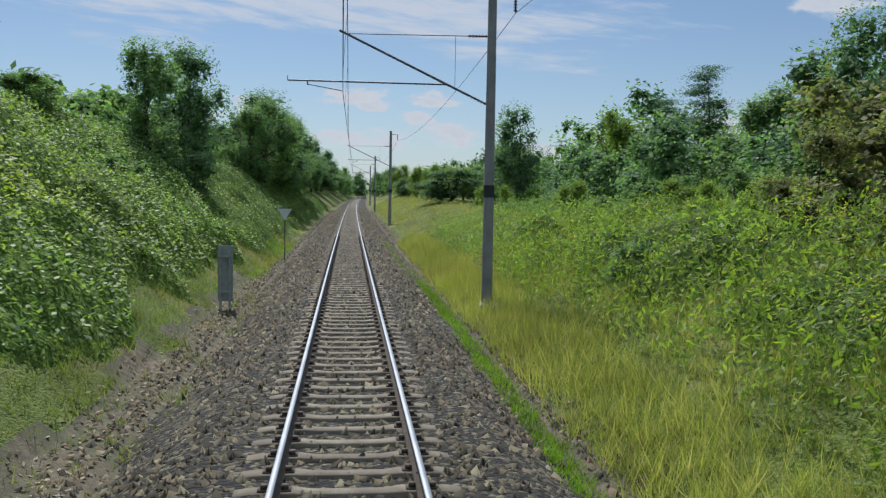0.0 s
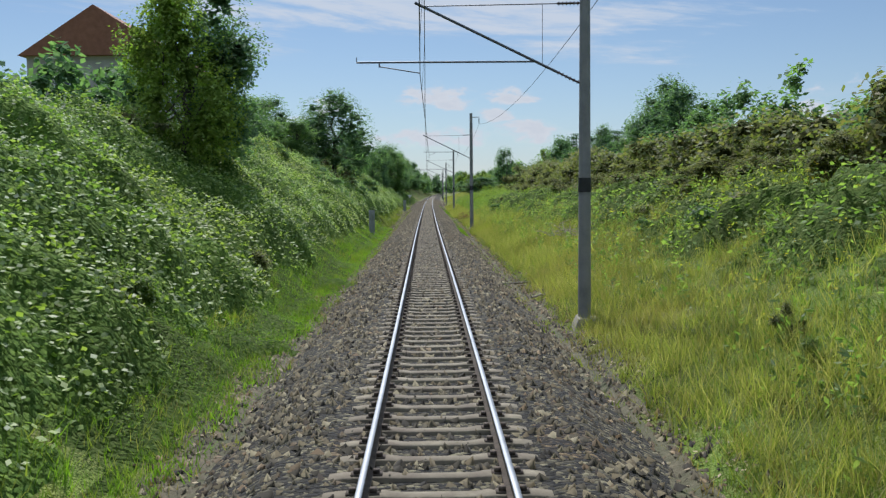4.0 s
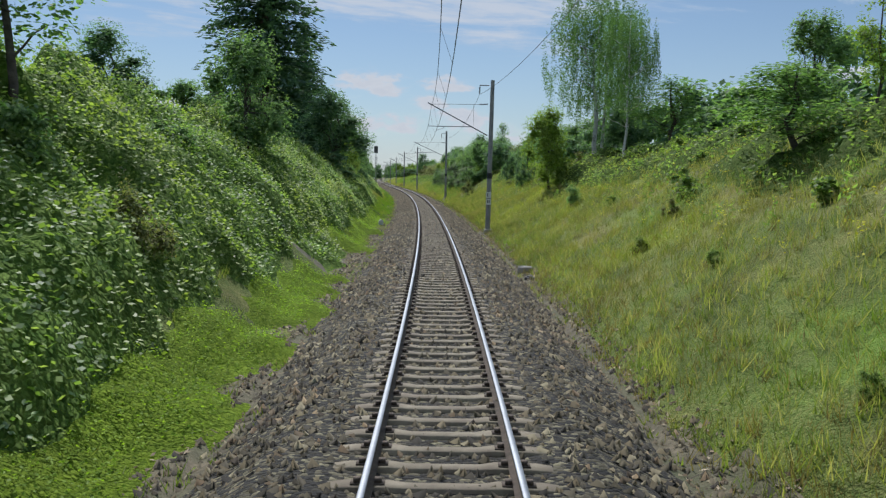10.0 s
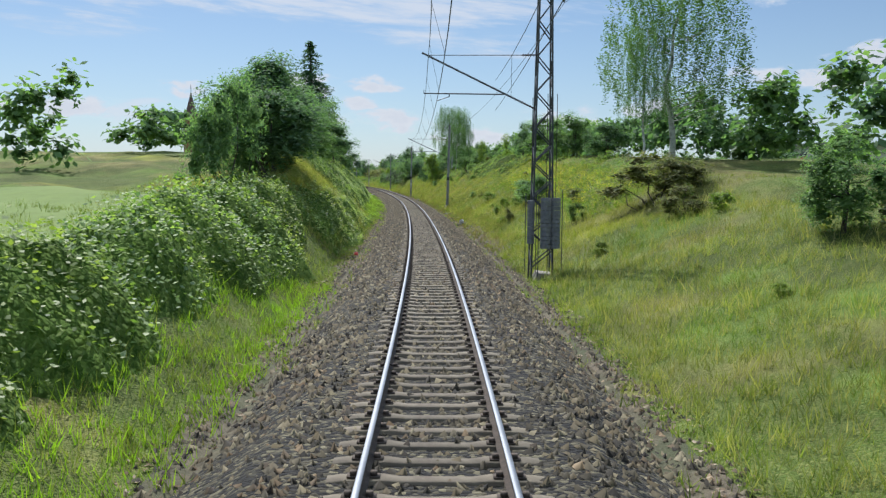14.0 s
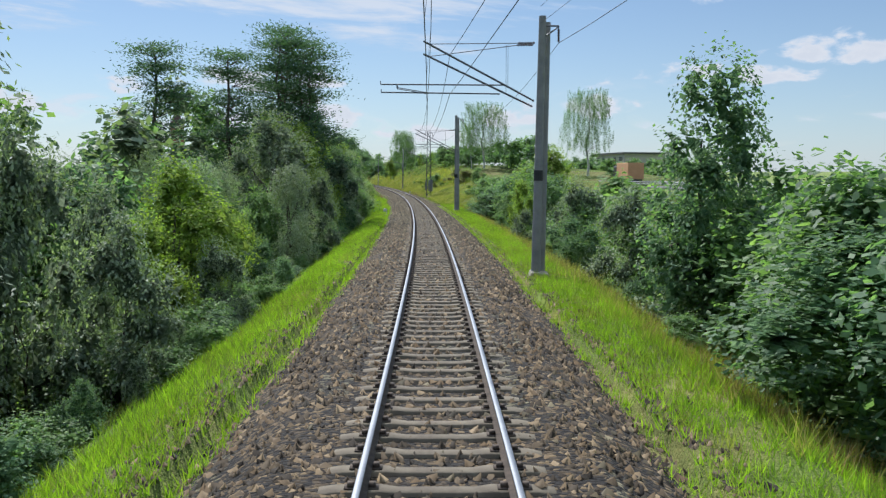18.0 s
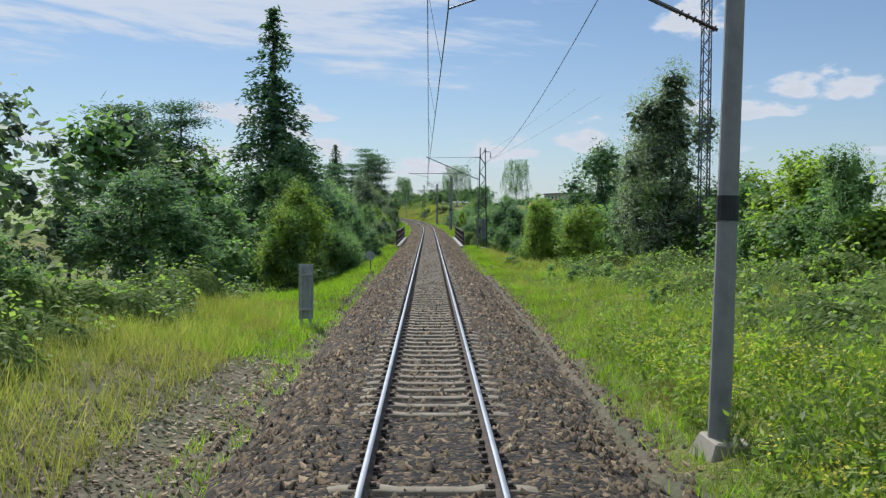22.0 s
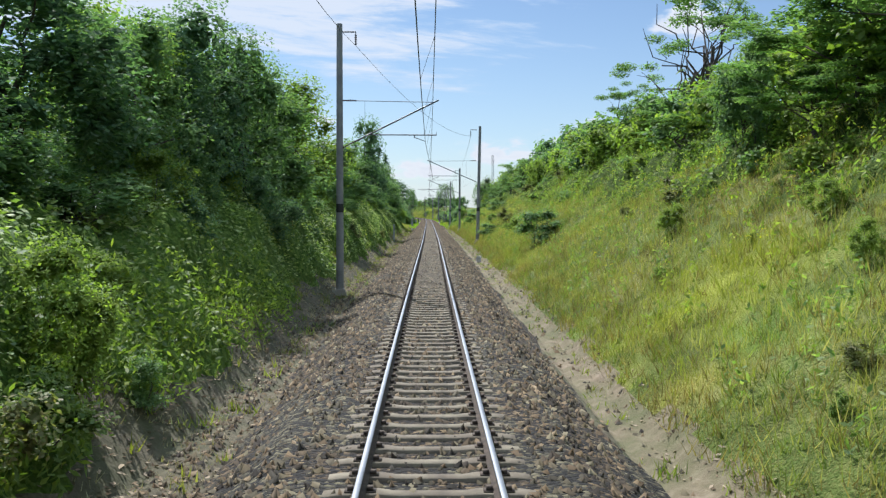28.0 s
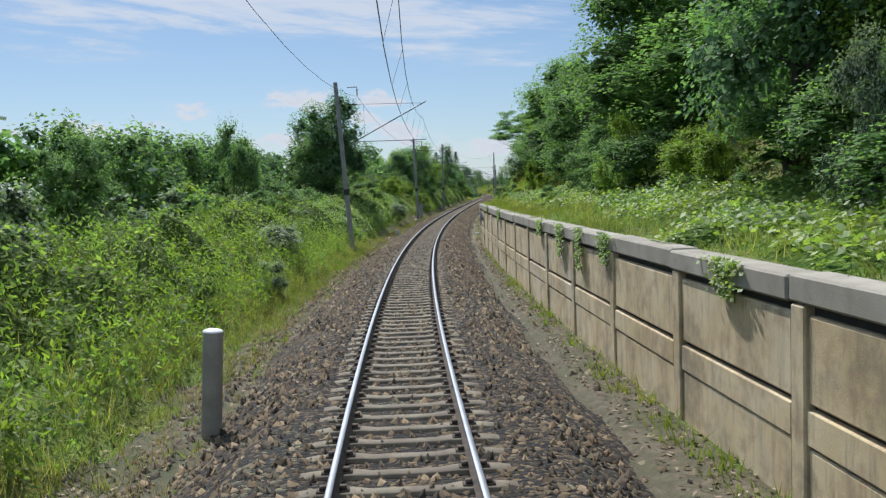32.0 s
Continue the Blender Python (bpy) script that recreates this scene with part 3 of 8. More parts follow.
def land(q, d):
    """Height of the ground over the rails' top."""
    q, d = np.broadcast_arrays(np.asarray(q, float), np.asarray(d, float))
    a = np.abs(d)
    z = np.zeros(q.shape)
    for tab, side in ((LEFT, d < 0), (RIGHT, d >= 0)):
        d1, d2, z2 = (np.interp(q, tab[:, 0], tab[:, i]) for i in (1, 2, 3))
        flat = np.where(z2 < -0.7, -0.50, -0.68)
        s = np.clip((a - d1) / (d2 - d1), 0, 1)
        s = np.where(z2 > 0.3, 0.75 * s ** 0.85 + 0.25 * s * s * (3 - 2 * s), s)
        zz = flat + (z2 - flat) * s
        far = np.clip((a - d2 - 10) / 70, 0, 1)
        zz = zz + (np.where(d < 0, 2.5, 0.6) - zz) * far * far * (3 - 2 * far)
        zz = zz + np.clip((a - 150) / 1500, 0, 1.4) * np.where(d < 0, 18, 15)
        z = np.where(side, zz, z)
    wd = wall_d(q)
    wall = (q < WALL_Q) & (d > wd + 0.2)
    z = np.where((q < WALL_Q + 1) & (d > 0) & ~wall, np.minimum(z, -0.66), z)
    z = np.where(wall, np.maximum(z, WALL_Z - 0.12 + (d - wd) * 0.12), z)
    rough = np.clip((a - 3.2) / 3, 0, 1)
    z = z + rough * uneven(q, d) * np.clip(a / 10, 0.2, 1.5) * 0.45
    gap = np.clip((q + 527.0) / 2.5, 0, 1) * np.clip((-502.5 - q) / 2.5, 0, 1)
    z = z + (np.minimum(z, -4.6) - z) * gap * np.clip((40 - a) / 20, 0, 1)
    bed = np.interp(a, [0, 1.85, 3.15], [-0.30, -0.30, -0.80])
    bed = bed - gap * 3.6
    return np.where(a < 3.15, np.where(a < 2.9, bed - 0.12, np.minimum(z, bed)), z)


def ground_sheet():
    qs = np.concatenate([[-4000, -2500, -1600, -1200, -1050], np.arange(-960, 461, 1.6), [540, 700, 1000, 1600, 2600, 4000]])
    near = np.concatenate([np.arange(2.9, 5.21, 0.13), np.arange(5.5, 15.1, 0.6), np.array([16, 17.5, 20, 23, 27, 32, 40, 50, 62, 78, 95, 120, 150, 220, 350, 600, 1000, 1700, 3000])])
    ds = np.concatenate([-near[::-1], [-2.0, 0.0, 2.0], near])
    Qg, D = np.meshgrid(qs, ds, indexing="ij")
    base = on_line(Qg, np.clip(D, -120, 120), land(Qg, D))
    extra = D - np.clip(D, -120, 120)
    base[..., 0] += extra * math.cos(radians(-6))
    base[..., 1] += extra * math.sin(radians(-6))
    nq, nd = Qg.shape
    i, j = np.meshgrid(np.arange(nq - 1), np.arange(nd - 1), indexing="ij")
    k = (i * nd + j).ravel()
    me = mesh_of("ground", base.reshape(-1, 3), np.stack([k, k + 1, k + nd + 1, k + nd], -1), "turf", True)
    for m in ("soil", "path", "meadow"):
        me.materials.append(M[m])
    qc, dc = (Qg[:-1, :-1] + 1.2).ravel(), ((D[:-1, :-1] + D[1:, 1:]) / 2).ravel()
    a = np.abs(dc)
    wob = uneven(qc * 2.1, dc * 3) * 0.7 + uneven(qc * 9 + 3, dc * 11) * 0.35
    idx = np.zeros(len(k), np.int32)
    bare = (a < 3.45 + wob) & ~((qc > -560) & (qc < -400))
    idx[bare] = 1
    idx[(dc > 2.8) & (dc < 3.7 + wob * 0.9) & (qc < -600)] = 2
    idx[(dc > 2.6) & (dc < 3.75 + wob * 0.5) & (qc < -615) & (qc > WALL_Q)] = 2
    idx[(dc > 2.8) & (dc < wall_d(qc)) & (qc < WALL_Q)] = 1
    idx[(dc < 0) & (dc > -5.6 + wob) & (qc < -622) & (qc > -792)] = 1
    idx[worn(qc, dc)] = 1
    idx[a > 60] = 3
    idx[(dc < -9) & (dc > -60) & (qc > -392) & (qc < -345)] = 3
    me.polygons.foreach_set("material_index", idx)
    return tagged(new("ground", me), "grassy ground with bare soil along the railway", "ground", kind="structure")


ground = ground_sheet()


# ---- the track ----
def rusty(q, d, rng):
    """Stretches where brake dust has turned the stones brown."""
    amount = np.interp(q, [-900, -800, -780, -640, -610, -470, -440, -60, -30], [0.8, 0.8, 0.55, 0.5, 0.9, 0.9, 0.12, 0.1, 0.03])
    return rng.random(len(q)) + 0.25 * uneven(q * 0.7, d) < amount


def ballast_bed():
    qs = np.arange(-955, 455.1, 1.5)
    prof = np.array([(-3.25, -0.95), (-2.95, -0.74), (-2.45, -0.50), (-1.95, -0.265), (-1.75, -0.21), (-1.25, -0.195), (-0.8, -0.23), (0, -0.24),
                     (0.8, -0.23), (1.25, -0.195), (1.75, -0.21), (1.95, -0.265), (2.45, -0.50), (2.95, -0.74), (3.25, -0.95)])
    Qg, K = np.meshgrid(qs, np.arange(len(prof)), indexing="ij")
    d, z = prof[K, 0], prof[K, 1]
    side = np.abs(d) > 1.9
    d = d + side * np.sign(d) * uneven(Qg * 1.7, d * 5) * 0.18
    n = len(prof)
    v = on_line(Qg, d, z + side * uneven(Qg * 3, d) * 0.05).reshape(-1, 3)
    i, j = np.meshgrid(np.arange(len(qs) - 1), np.arange(n - 1), indexing="ij")
    k = (i * n + j).ravel()
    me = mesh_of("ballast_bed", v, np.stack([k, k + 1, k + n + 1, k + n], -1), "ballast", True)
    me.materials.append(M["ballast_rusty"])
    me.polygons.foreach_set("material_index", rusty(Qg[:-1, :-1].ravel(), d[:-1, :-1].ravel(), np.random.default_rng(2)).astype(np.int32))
    return tagged(new("ballast_bed", me),
                  "crushed grey-brown stone ballast under the track", "ballast", kind="structure")


ballast_bed()


def ballast_stones():
    rng = np.random.default_rng(11)
    chunks = []
    # broken lumps, bedded in the stone below
    base = np.array([(1, 0, -0.3), (-0.5, 0.85, -0.3), (-0.5, -0.85, -0.3), (0.1, 0.05, 0.8)])
    tri = np.array([(0, 1, 3), (1, 2, 3), (2, 0, 3)])
    n = 430000
    q = np.where(rng.random(n) < 0.94, rng.uniform(-900, 45, n), rng.uniform(45, 160, n))
    d = rng.uniform(-3.9, 3.9, n)
    d = np.where(np.abs(d) > 3.2, np.sign(d) * (3.1 + (np.abs(d) - 3.2) * rng.random(n) * 1.2), d)
    d = np.where((d > 3.05) & (q < WALL_Q), 3.05 + rng.random(n) * (wall_d(q) - 3.15), d)
    # fewer between the rails, where the sleepers lie close
    keep = (np.abs(d) > 1.25) | (rng.random(n) < 0.55)
    # a trodden path runs beside the stones
    keep &= ~((d > 2.72) & (q < -600)) | (rng.random(n) < 0.14)
    q, d = q[keep], d[keep]
    n = len(q)
    onto = ((q / 0.6) % 1.0 < 0.42) & (np.abs(d) < 1.2)
    q = np.where(onto & (rng.random(n) < 0.9), q + 0.30, q)
    over = ((q / 0.6) % 1.0 < 0.42) & (np.abs(d) < 1.2)
    z = np.interp(np.abs(d), [0, 0.8, 1.3, 1.75, 1.95, 2.45, 2.95, 3.25], [-0.24, -0.23, -0.197, -0.21, -0.265, -0.50, -0.74, -0.9])
    z = np.where(np.abs(d) > 3.0, np.maximum(z, land(q, d)), z)
    s = (0.040 + 0.052 * rng.random(n) ** 1.3)[:, None, None] * rng.uniform(0.6, 1.25, (n, 1, 3))
    shape = base[None] * (1 + rng.uniform(-0.3, 0.3, (n, 4, 3))) * s
    a = rng.uniform(0, 6.28, n)
    ca, sa = np.cos(a)[:, None], np.sin(a)[:, None]
    x, y = shape[..., 0] * ca - shape[..., 1] * sa, shape[..., 0] * sa + shape[..., 1] * ca
    t = rng.uniform(-0.6, 0.6, n)[:, None]
    x, zz = x * np.cos(t) - shape[..., 2] * np.sin(t), x * np.sin(t) + shape[..., 2] * np.cos(t)
    v = on_line(q, d, z + 0.012 + np.where(over, 0.045, 0.0))[:, None] + np.stack([x, y, zz], -1)
    f = (np.arange(n)[:, None, None] * 4 + tri[None]).reshape(-1, 3)
    me = mesh_of("ballast_stones", v.reshape(-1, 3), f, "stone")
    me.materials.append(M["stone_rusty"])
    me.polygons.foreach_set("material_index", np.repeat(rusty(q, d, rng), 3).astype(np.int32))
    return tagged(new("ballast_stones", me), "loose angular ballast stones, grey and rusty brown", "stones", kind="stuff")


def stone_material(name, tint):
    mat, nt, out = node_mat(name)
    geo, cr = nt.nodes.new("ShaderNodeNewGeometry"), nt.nodes.new("ShaderNodeValToRGB")
    nt.links.new(geo.outputs["Random Per Island"], cr.inputs[0])
    el = cr.color_ramp.elements
    for c, p in (((0.020, 0.017, 0.013), 0.0), ((0.060, 0.052, 0.040), 0.25), ((0.155, 0.137, 0.108), 0.55), ((0.185, 0.15, 0.107), 0.8), ((0.40, 0.365, 0.30), 1.0)):
        e = el.new(p) if p not in (0.0, 1.0) else el[0 if p == 0.0 else -1]
        e.color = (*c, 1)
    wide, _ = tone(nt, [(0.74, 0.71, 0.66), (1.0, 1.0, 1.0)], 0.12, 3)
    bs = nt.nodes.new("ShaderNodeBsdfPrincipled")
    nt.links.new(blend(nt, 1.0, blend(nt, 0.8, cr.outputs[0], wide, "MULTIPLY"), tint, "MULTIPLY"), bs.inputs["Base Color"])
    bs.inputs["Roughness"].default_value = 0.9
    nt.links.new(bs.outputs[0], out.inputs[0])
    M[name] = mat


stone_material("stone", (0.66, 0.64, 0.48))
stone_material("stone_rusty", (0.74, 0.61, 0.43))
ballast_stones()

track = tagged(new("railway_track"), "single railway track, polished rails on pale concrete sleepers", "railway track", kind="structure")


def rail_mesh(d0, side):
    """A flat-bottomed rail with web and head, following the line."""
    prof = np.array([(-0.068, -0.172), (-0.068, -0.160), (-0.012, -0.143), (-0.009, -0.050), (-0.035, -0.038), (-0.036, -0.008), (-0.028, 0.0),
                     (0.028, 0.0), (0.036, -0.008), (0.035, -0.038), (0.009, -0.050), (0.012, -0.143), (0.068, -0.160), (0.068, -0.172)])
    qs = np.concatenate([np.arange(-955, 0, 2.0), np.arange(0, 456, 5.0)])
    Qg, K = np.meshgrid(qs, np.arange(len(prof)), indexing="ij")
    v = on_line(Qg, d0 + prof[K, 0], prof[K, 1])
    n = len(prof)
    i, j = np.meshgrid(np.arange(len(qs) - 1), np.arange(n - 1), indexing="ij")
    k = (i * n + j).ravel()
    me = mesh_of("rail", v.reshape(-1, 3), np.stack([k, k + 1, k + n + 1, k + n], -1), "rust")
    me.materials.append(M["rail_top"])
    me.polygons.foreach_set("material_index", np.isin(j.ravel(), (5, 6, 7)).astype(np.int32))
    return me


for d0 in (-0.7535, 0.7535):
    part("rail", rail_mesh(d0, 0), None, track, "rusty steel rail with a polished running surface")


def sleeper_arrays():
    """A concrete sleeper: higher under the rails, waisted and lower between them, with sloping ends."""
    xs = np.array([-1.21, -1.19, -1.0, -0.55, -0.38, 0.38, 0.55, 1.0, 1.19, 1.21])
    top = np.array([-0.27, -0.205, -0.18, -0.174, -0.192, -0.192, -0.174, -0.18, -0.205, -0.27])
    half = np.array([0.11, 0.115, 0.12, 0.12, 0.095, 0.095, 0.12, 0.12, 0.115, 0.11])
    v, f = [], []
    for x, t, h in zip(xs, top, half):
        v += [(x, -h - 0.03, -0.38), (x, -h, t - 0.015), (x, -h + 0.02, t), (x, h - 0.02, t), (x, h, t - 0.015), (x, h + 0.03, -0.38)]
    for i in range(len(xs) - 1):
        for j in range(5):
            f.append((i * 6 + j, i * 6 + j + 1, i * 6 + 7 + j, i * 6 + 6 + j))
    e = (len(xs) - 1) * 6
    f += [(0, 5, 4, 1), (1, 4, 3, 2), (e + 1, e + 4, e + 5, e), (e + 2, e + 3, e + 4, e + 1)]
    return np.array(v), np.array(f)


def clip_arrays():
    """Rail fastenings of one sleeper: ribbed plate and a clip with its bolt at each side of each rail."""
    bm = bmesh.new()
    for r in (-0.7535, 0.7535):
        box(bm, r - 0.17, r + 0.17, -0.07, 0.07, -0.176, -0.162)
        for s in (-1, 1):
            box(bm, r + s * 0.105 - 0.035, r + s * 0.105 + 0.035, -0.04, 0.04, -0.165, -0.12)
    v = np.array([x.co[:] for x in bm.verts])
    f = np.array([[x.index for x in fc.verts] for fc in bm.faces])
    bm.free()
    return v, f


def along(v, q):
    """The arrays of one piece set at every q along the line."""
    th = heading(q)
    c, s = np.cos(th)[:, None], np.sin(th)[:, None]
    o = on_line(q, 0, 0)[:, None]
    return (o + np.stack([v[None, :, 0] * c - v[None, :, 1] * s, v[None, :, 0] * s + v[None, :, 1] * c, np.broadcast_to(v[None, :, 2], (len(q), len(v)))], -1)).reshape(-1, 3)


SLEEPERS = np.arange(-900, 330, 0.6)
NEAR_SLEEPERS = (SLEEPERS > -545) & (SLEEPERS < -370)
BURIED = ((SLEEPERS > -298) & (SLEEPERS < -294.3)) | ((SLEEPERS > -600) & (SLEEPERS < -597.5))

# ---- overhead line ----
def shaft_bm(h, r0, r1, z0=-1.2):
    bm = bmesh.new()
    rod(bm, (0, 0, z0), (0, 0, h), r0, r1, 14)
    return bm


def insulator_bm(a, b, r=0.055, sheds=6):
    bm = bmesh.new()
    a, b = Vector(a), Vector(b)
    rod(bm, a, b, r * 0.45, n=8)
    for i in range(sheds):
        p = a.lerp(b, (i + 0.5) / sheds)
        w = (b - a).normalized() * 0.012
        rod(bm, p - w, p + w, r, r * 0.7, 10)
    return bm


def lattice_bm(h, w0, w1, z0=-0.6, step=0.62):
    """Four angle legs with zigzag bracing on every face."""
    bm = bmesh.new()
    wid = lambda z: w0 + (w1 - w0) * max(z, 0) / h
    for sx, sy in ((-1, -1), (1, -1), (1, 1), (-1, 1)):
        rod(bm, (sx * w0 / 2, sy * w0 / 2, z0), (sx * w1 / 2, sy * w1 / 2, h), 0.045, 0.04, 4)
    z, flip = 0.25, 1
    while z < h - 0.3:
        a, b = wid(z) / 2, wid(z + step) / 2
        for ax in (0, 1):
            for s in (-1, 1):
                p, r = (-flip * a, s * a), (flip * b, s * b)
                if ax:
                    p, r = (p[1], p[0]), (r[1], r[0])
                rod(bm, (*p, z), (*r, z + step), 0.024, n=4)
        z += step
        flip = -flip
    return bm


def overhead_pole(q, d, zb, zt, long_arm=True, bracket=1, style="round", band=True, arms=1, tilt=0.0, tip_z=7.25):
    """A catenary pole with its cantilever over the track. x of its frame runs to the track's right."""
    z0 = zb = max(float(land(q, d)) + 0.12, -0.45)
    lattice = style == "lattice"
    label = {"round": "grey spun-concrete catenary pole with a black band and steel cantilever", "lattice": "dark steel lattice catenary mast with cantilever",
             "double": "pair of grey concrete catenary poles with steel cantilevers"}[style]
    P = thing("catenary_pole", place(q, d, z0), label, "catenary pole", "catenary poles along the line")
    h = zt - z0
    s = -1 if d > 0 else 1      # towards the track
    zj, ztip, zreg = 5.4 - z0 + (tip_z - 7.25) * 0.45, tip_z - z0, 5.92 - z0
    reach = abs(d)
    lean = pose(0, 0, 0, 0, tilt, 0)
    if lattice:
        part("mast", lattice_bm(h, 0.78, 0.42), "lattice", P)
        face = 0.25
    else:
        part("pole", shaft_bm(h, 0.165, 0.12), "pole", P, m=lean)
        face = 0.13
        if style == "double":
            part("pole", shaft_bm(h - 0.15, 0.165, 0.12), "pole", P, m=pose(0.20, 0.36, 0, 0, tilt))
        if band:
            bm = bmesh.new()
            rod(bm, (0, 0, 2.75 - z0), (0, 0, 3.1 - z0), 0.158, 0.156, 14)
            part("band", bm, "black_paint", P, "black painted band", lean)
    bm = bmesh.new()
    bmesh.ops.create_cone(bm, cap_ends=True, segments=4, radius1=0.60, radius2=0.42, depth=0.5, matrix=Matrix.Translation((0, 0, -0.20)) @ pose(0, 0, 0, 0, 0, 45))
    bmesh.ops.bevel(bm, geom=bm.edges[:], offset=0.03, segments=1, affect="EDGES")
    part("foundation", bm, "wall_cap", P, "weathered concrete footing block", pose(-0.12 * s, 0, 0, 4, -6 * s, random.uniform(-14, 14)))
    for k in range(arms):
        y = 0.0 if k == 0 else 0.45
        j, tip = Vector((s * face, y, zj - 0.15 * k)), Vector((s * (reach + 0.15), y, ztip - 0.35 * k))
        way = (tip - j).normalized()
        part("strut_insulator", insulator_bm(j, j + way * 0.62), "insulator", P, "ribbed brown insulator")
        bm = bmesh.new()
        rod(bm, j + way * 0.6, tip + way * 0.2, 0.034)
        part("strut", bm, "steel", P, "sloping steel cantilever tube")
        bm = bmesh.new()
        rod(bm, (s * (face + 0.5), y, ztip + 0.05), tip, 0.014, n=6)
        part("tie", bm, "steel", P)
        part("tie_insulator", insulator_bm((s * face, y, ztip + 0.06), (s * (face + 0.55), y, ztip + 0.05)), "insulator", P)
        far = reach + (1.75 if long_arm else 0.25)
        near = abs(j.x) + (zreg - zj) / way.z * abs(way.x)
        bm = bmesh.new()
        rod(bm, (s * near, y, zreg - 0.25 * k), (s * far, y, zreg - 0.22 * k), 0.024)
        rod(bm, (s * far, y, zreg - 0.22 * k), (s * far, y, zreg + 0.12 - 0.22 * k), 0.012, n=5)
        part("registration_tube", bm, "steel", P)
        hx = far - 0.55 if long_arm else far - 0.9
        cx = reach + 0.22 if long_arm else reach - 0.2
        bm = bmesh.new()
        rod(bm, (s * hx, y, zreg), (s * hx, y, zreg - 0.12), 0.022, n=6)
        rod(bm, (s * hx, y, zreg - 0.1), (s * cx, y, 5.66 - z0), 0.014, n=6)
        part("steady_arm", bm, "steel", P)
        bm = bmesh.new()
        rod(bm, j + way * 1.0, (j.x + way.x, y, ztip + 0.05), 0.006, n=4)
        part("hanger", bm, "wire", P)
    # bracket and insulator of the feeder at the pole's head
    b = bracket
    bm = bmesh.new()
    rod(bm, (b * 0.08, 0, h - 0.32), (b * 0.66, 0, h - 0.32), 0.03, n=6)
    rod(bm, (b * 0.66, 0, h - 0.32), (b * 0.66, 0, h - 0.42), 0.02, n=6)
    if bracket and style == "double":
        rod(bm, (b * 0.1, 0, h - 0.75), (b * 0.66, 0, h - 0.34), 0.025, n=6)
    part("feeder_bracket", bm, "steel", P)
    part("feeder_insulator", insulator_bm((b * 0.66, 0, h - 0.42), (b * 0.66, 0, h - 0.85), 0.06, 5), "insulator", P, "hanging ribbed insulator")
    return P


def weights(P, x, y, z0, z1, w, n):
    """A hanging stack of tensioning weights between two guide rods."""
    for i in range(n):
        a, b = z0 + (z1 - z0) * i / n, z0 + (z1 - z0) * (i + 0.9) / n
        bm = bmesh.new()
        rod(bm, (x, y, a), (x, y, b), w, n=12)
        part("weight", bm, "weights", P, "dull grey tensioning weight" if i == 0 else "")
    for dx in (-1, 1):
        bm = bmesh.new()
        rod(bm, (x + dx * (w + 0.06), y, z0 - 1.0), (x + dx * (w + 0.06), y, z1 + 0.25), 0.016, n=6)
        part("guide_rod", bm, "lattice", P)
    bm = bmesh.new()
    rod(bm, (x, y, z1), (x, y, z1 + 3.6), 0.012, n=5)
    part("weight_rope", bm, "wire", P)


M["weights"] = solid("weights", [(0.14, 0.145, 0.15), (0.22, 0.225, 0.23)], 5, 0.75)
POLE_AT = []


def line_pole(q, d, zb, zt, *a, **k):
    POLE_AT.append((q, d, zt, k.get("bracket", 1), k.get("long_arm", True)))
    return overhead_pole(q, d, zb, zt, *a, **k)


line_pole(210.0, 3.8, 0.5, 8.8, long_arm=True)
line_pole(150.0, 3.8, 0.5, 8.8, long_arm=False)
line_pole(88.0, 3.9, 0.6, 8.8, long_arm=False)
line_pole(25.3, 3.97, 0.75, 8.86, long_arm=True)
line_pole(-37.0, 3.68, 0.65, 9.1, long_arm=False)
line_pole(-89.6, 3.78, 0.35, 8.73, long_arm=True)
line_pole(-156.5, 4.11, 0.4, 8.86, long_arm=False, bracket=-1)
line_pole(-222.8, 3.51, 0.25, 8.78, long_arm=False, bracket=-1, tilt=0.8)
line_pole(-289.4, 4.1, 0.5, 8.89, long_arm=False, bracket=-1, tilt=1.2)
mast_g = line_pole(-357.0, 4.0, 0.1, 10.0, long_arm=False, style="lattice", band=False)
weights(mast_g, 0.08, -0.55, 0.95, 2.75, 0.19, 12)
weights(mast_g, -0.42, -0.35, 1.1, 2.65, 0.13, 10)
weights(mast_g, 0.42, -0.5, 0.95, 2.75, 0.19, 12)
line_pole(-413.7, 3.6, -0.3, 8.68, long_arm=False, style="double", arms=2)
line_pole(-469.4, 3.5, -0.3, 8.19, long_arm=True, style="double", arms=2, tilt=0.8)
mast_j = line_pole(-535.0, 4.45, -0.2, 8.1, long_arm=True, style="lattice", band=False)
weights(mast_j, 0.1, -0.5, 0.8, 2.5, 0.19, 12)
weights(mast_j, -0.42, -0.3, 0.9, 2.6, 0.13, 10)
line_pole(-597.8, 4.09, 0.6, 8.81, long_arm=False, bracket=-1, tilt=1.0)
line_pole(-647.8, 4.31, 1.0, 8.98, long_arm=True, bracket=-1)
line_pole(-697.0, 4.24, 0.75, 10.4, long_arm=False, bracket=-1, tilt=1.0)
line_pole(-741.0, -3.7, 0.6, 10.4, long_arm=False)
line_pole(-790.4, -3.51, -0.1, 8.63, long_arm=False, tilt=-1.5)
line_pole(-836.7, -4.44, 0.3, 9.5, long_arm=False, tilt=-3.6, tip_z=8.1)
line_pole(-884.0, -4.0, 0.3, 8.9, long_arm=False)
line_pole(-930.0, -4.0, 0.3, 8.9, long_arm=False)


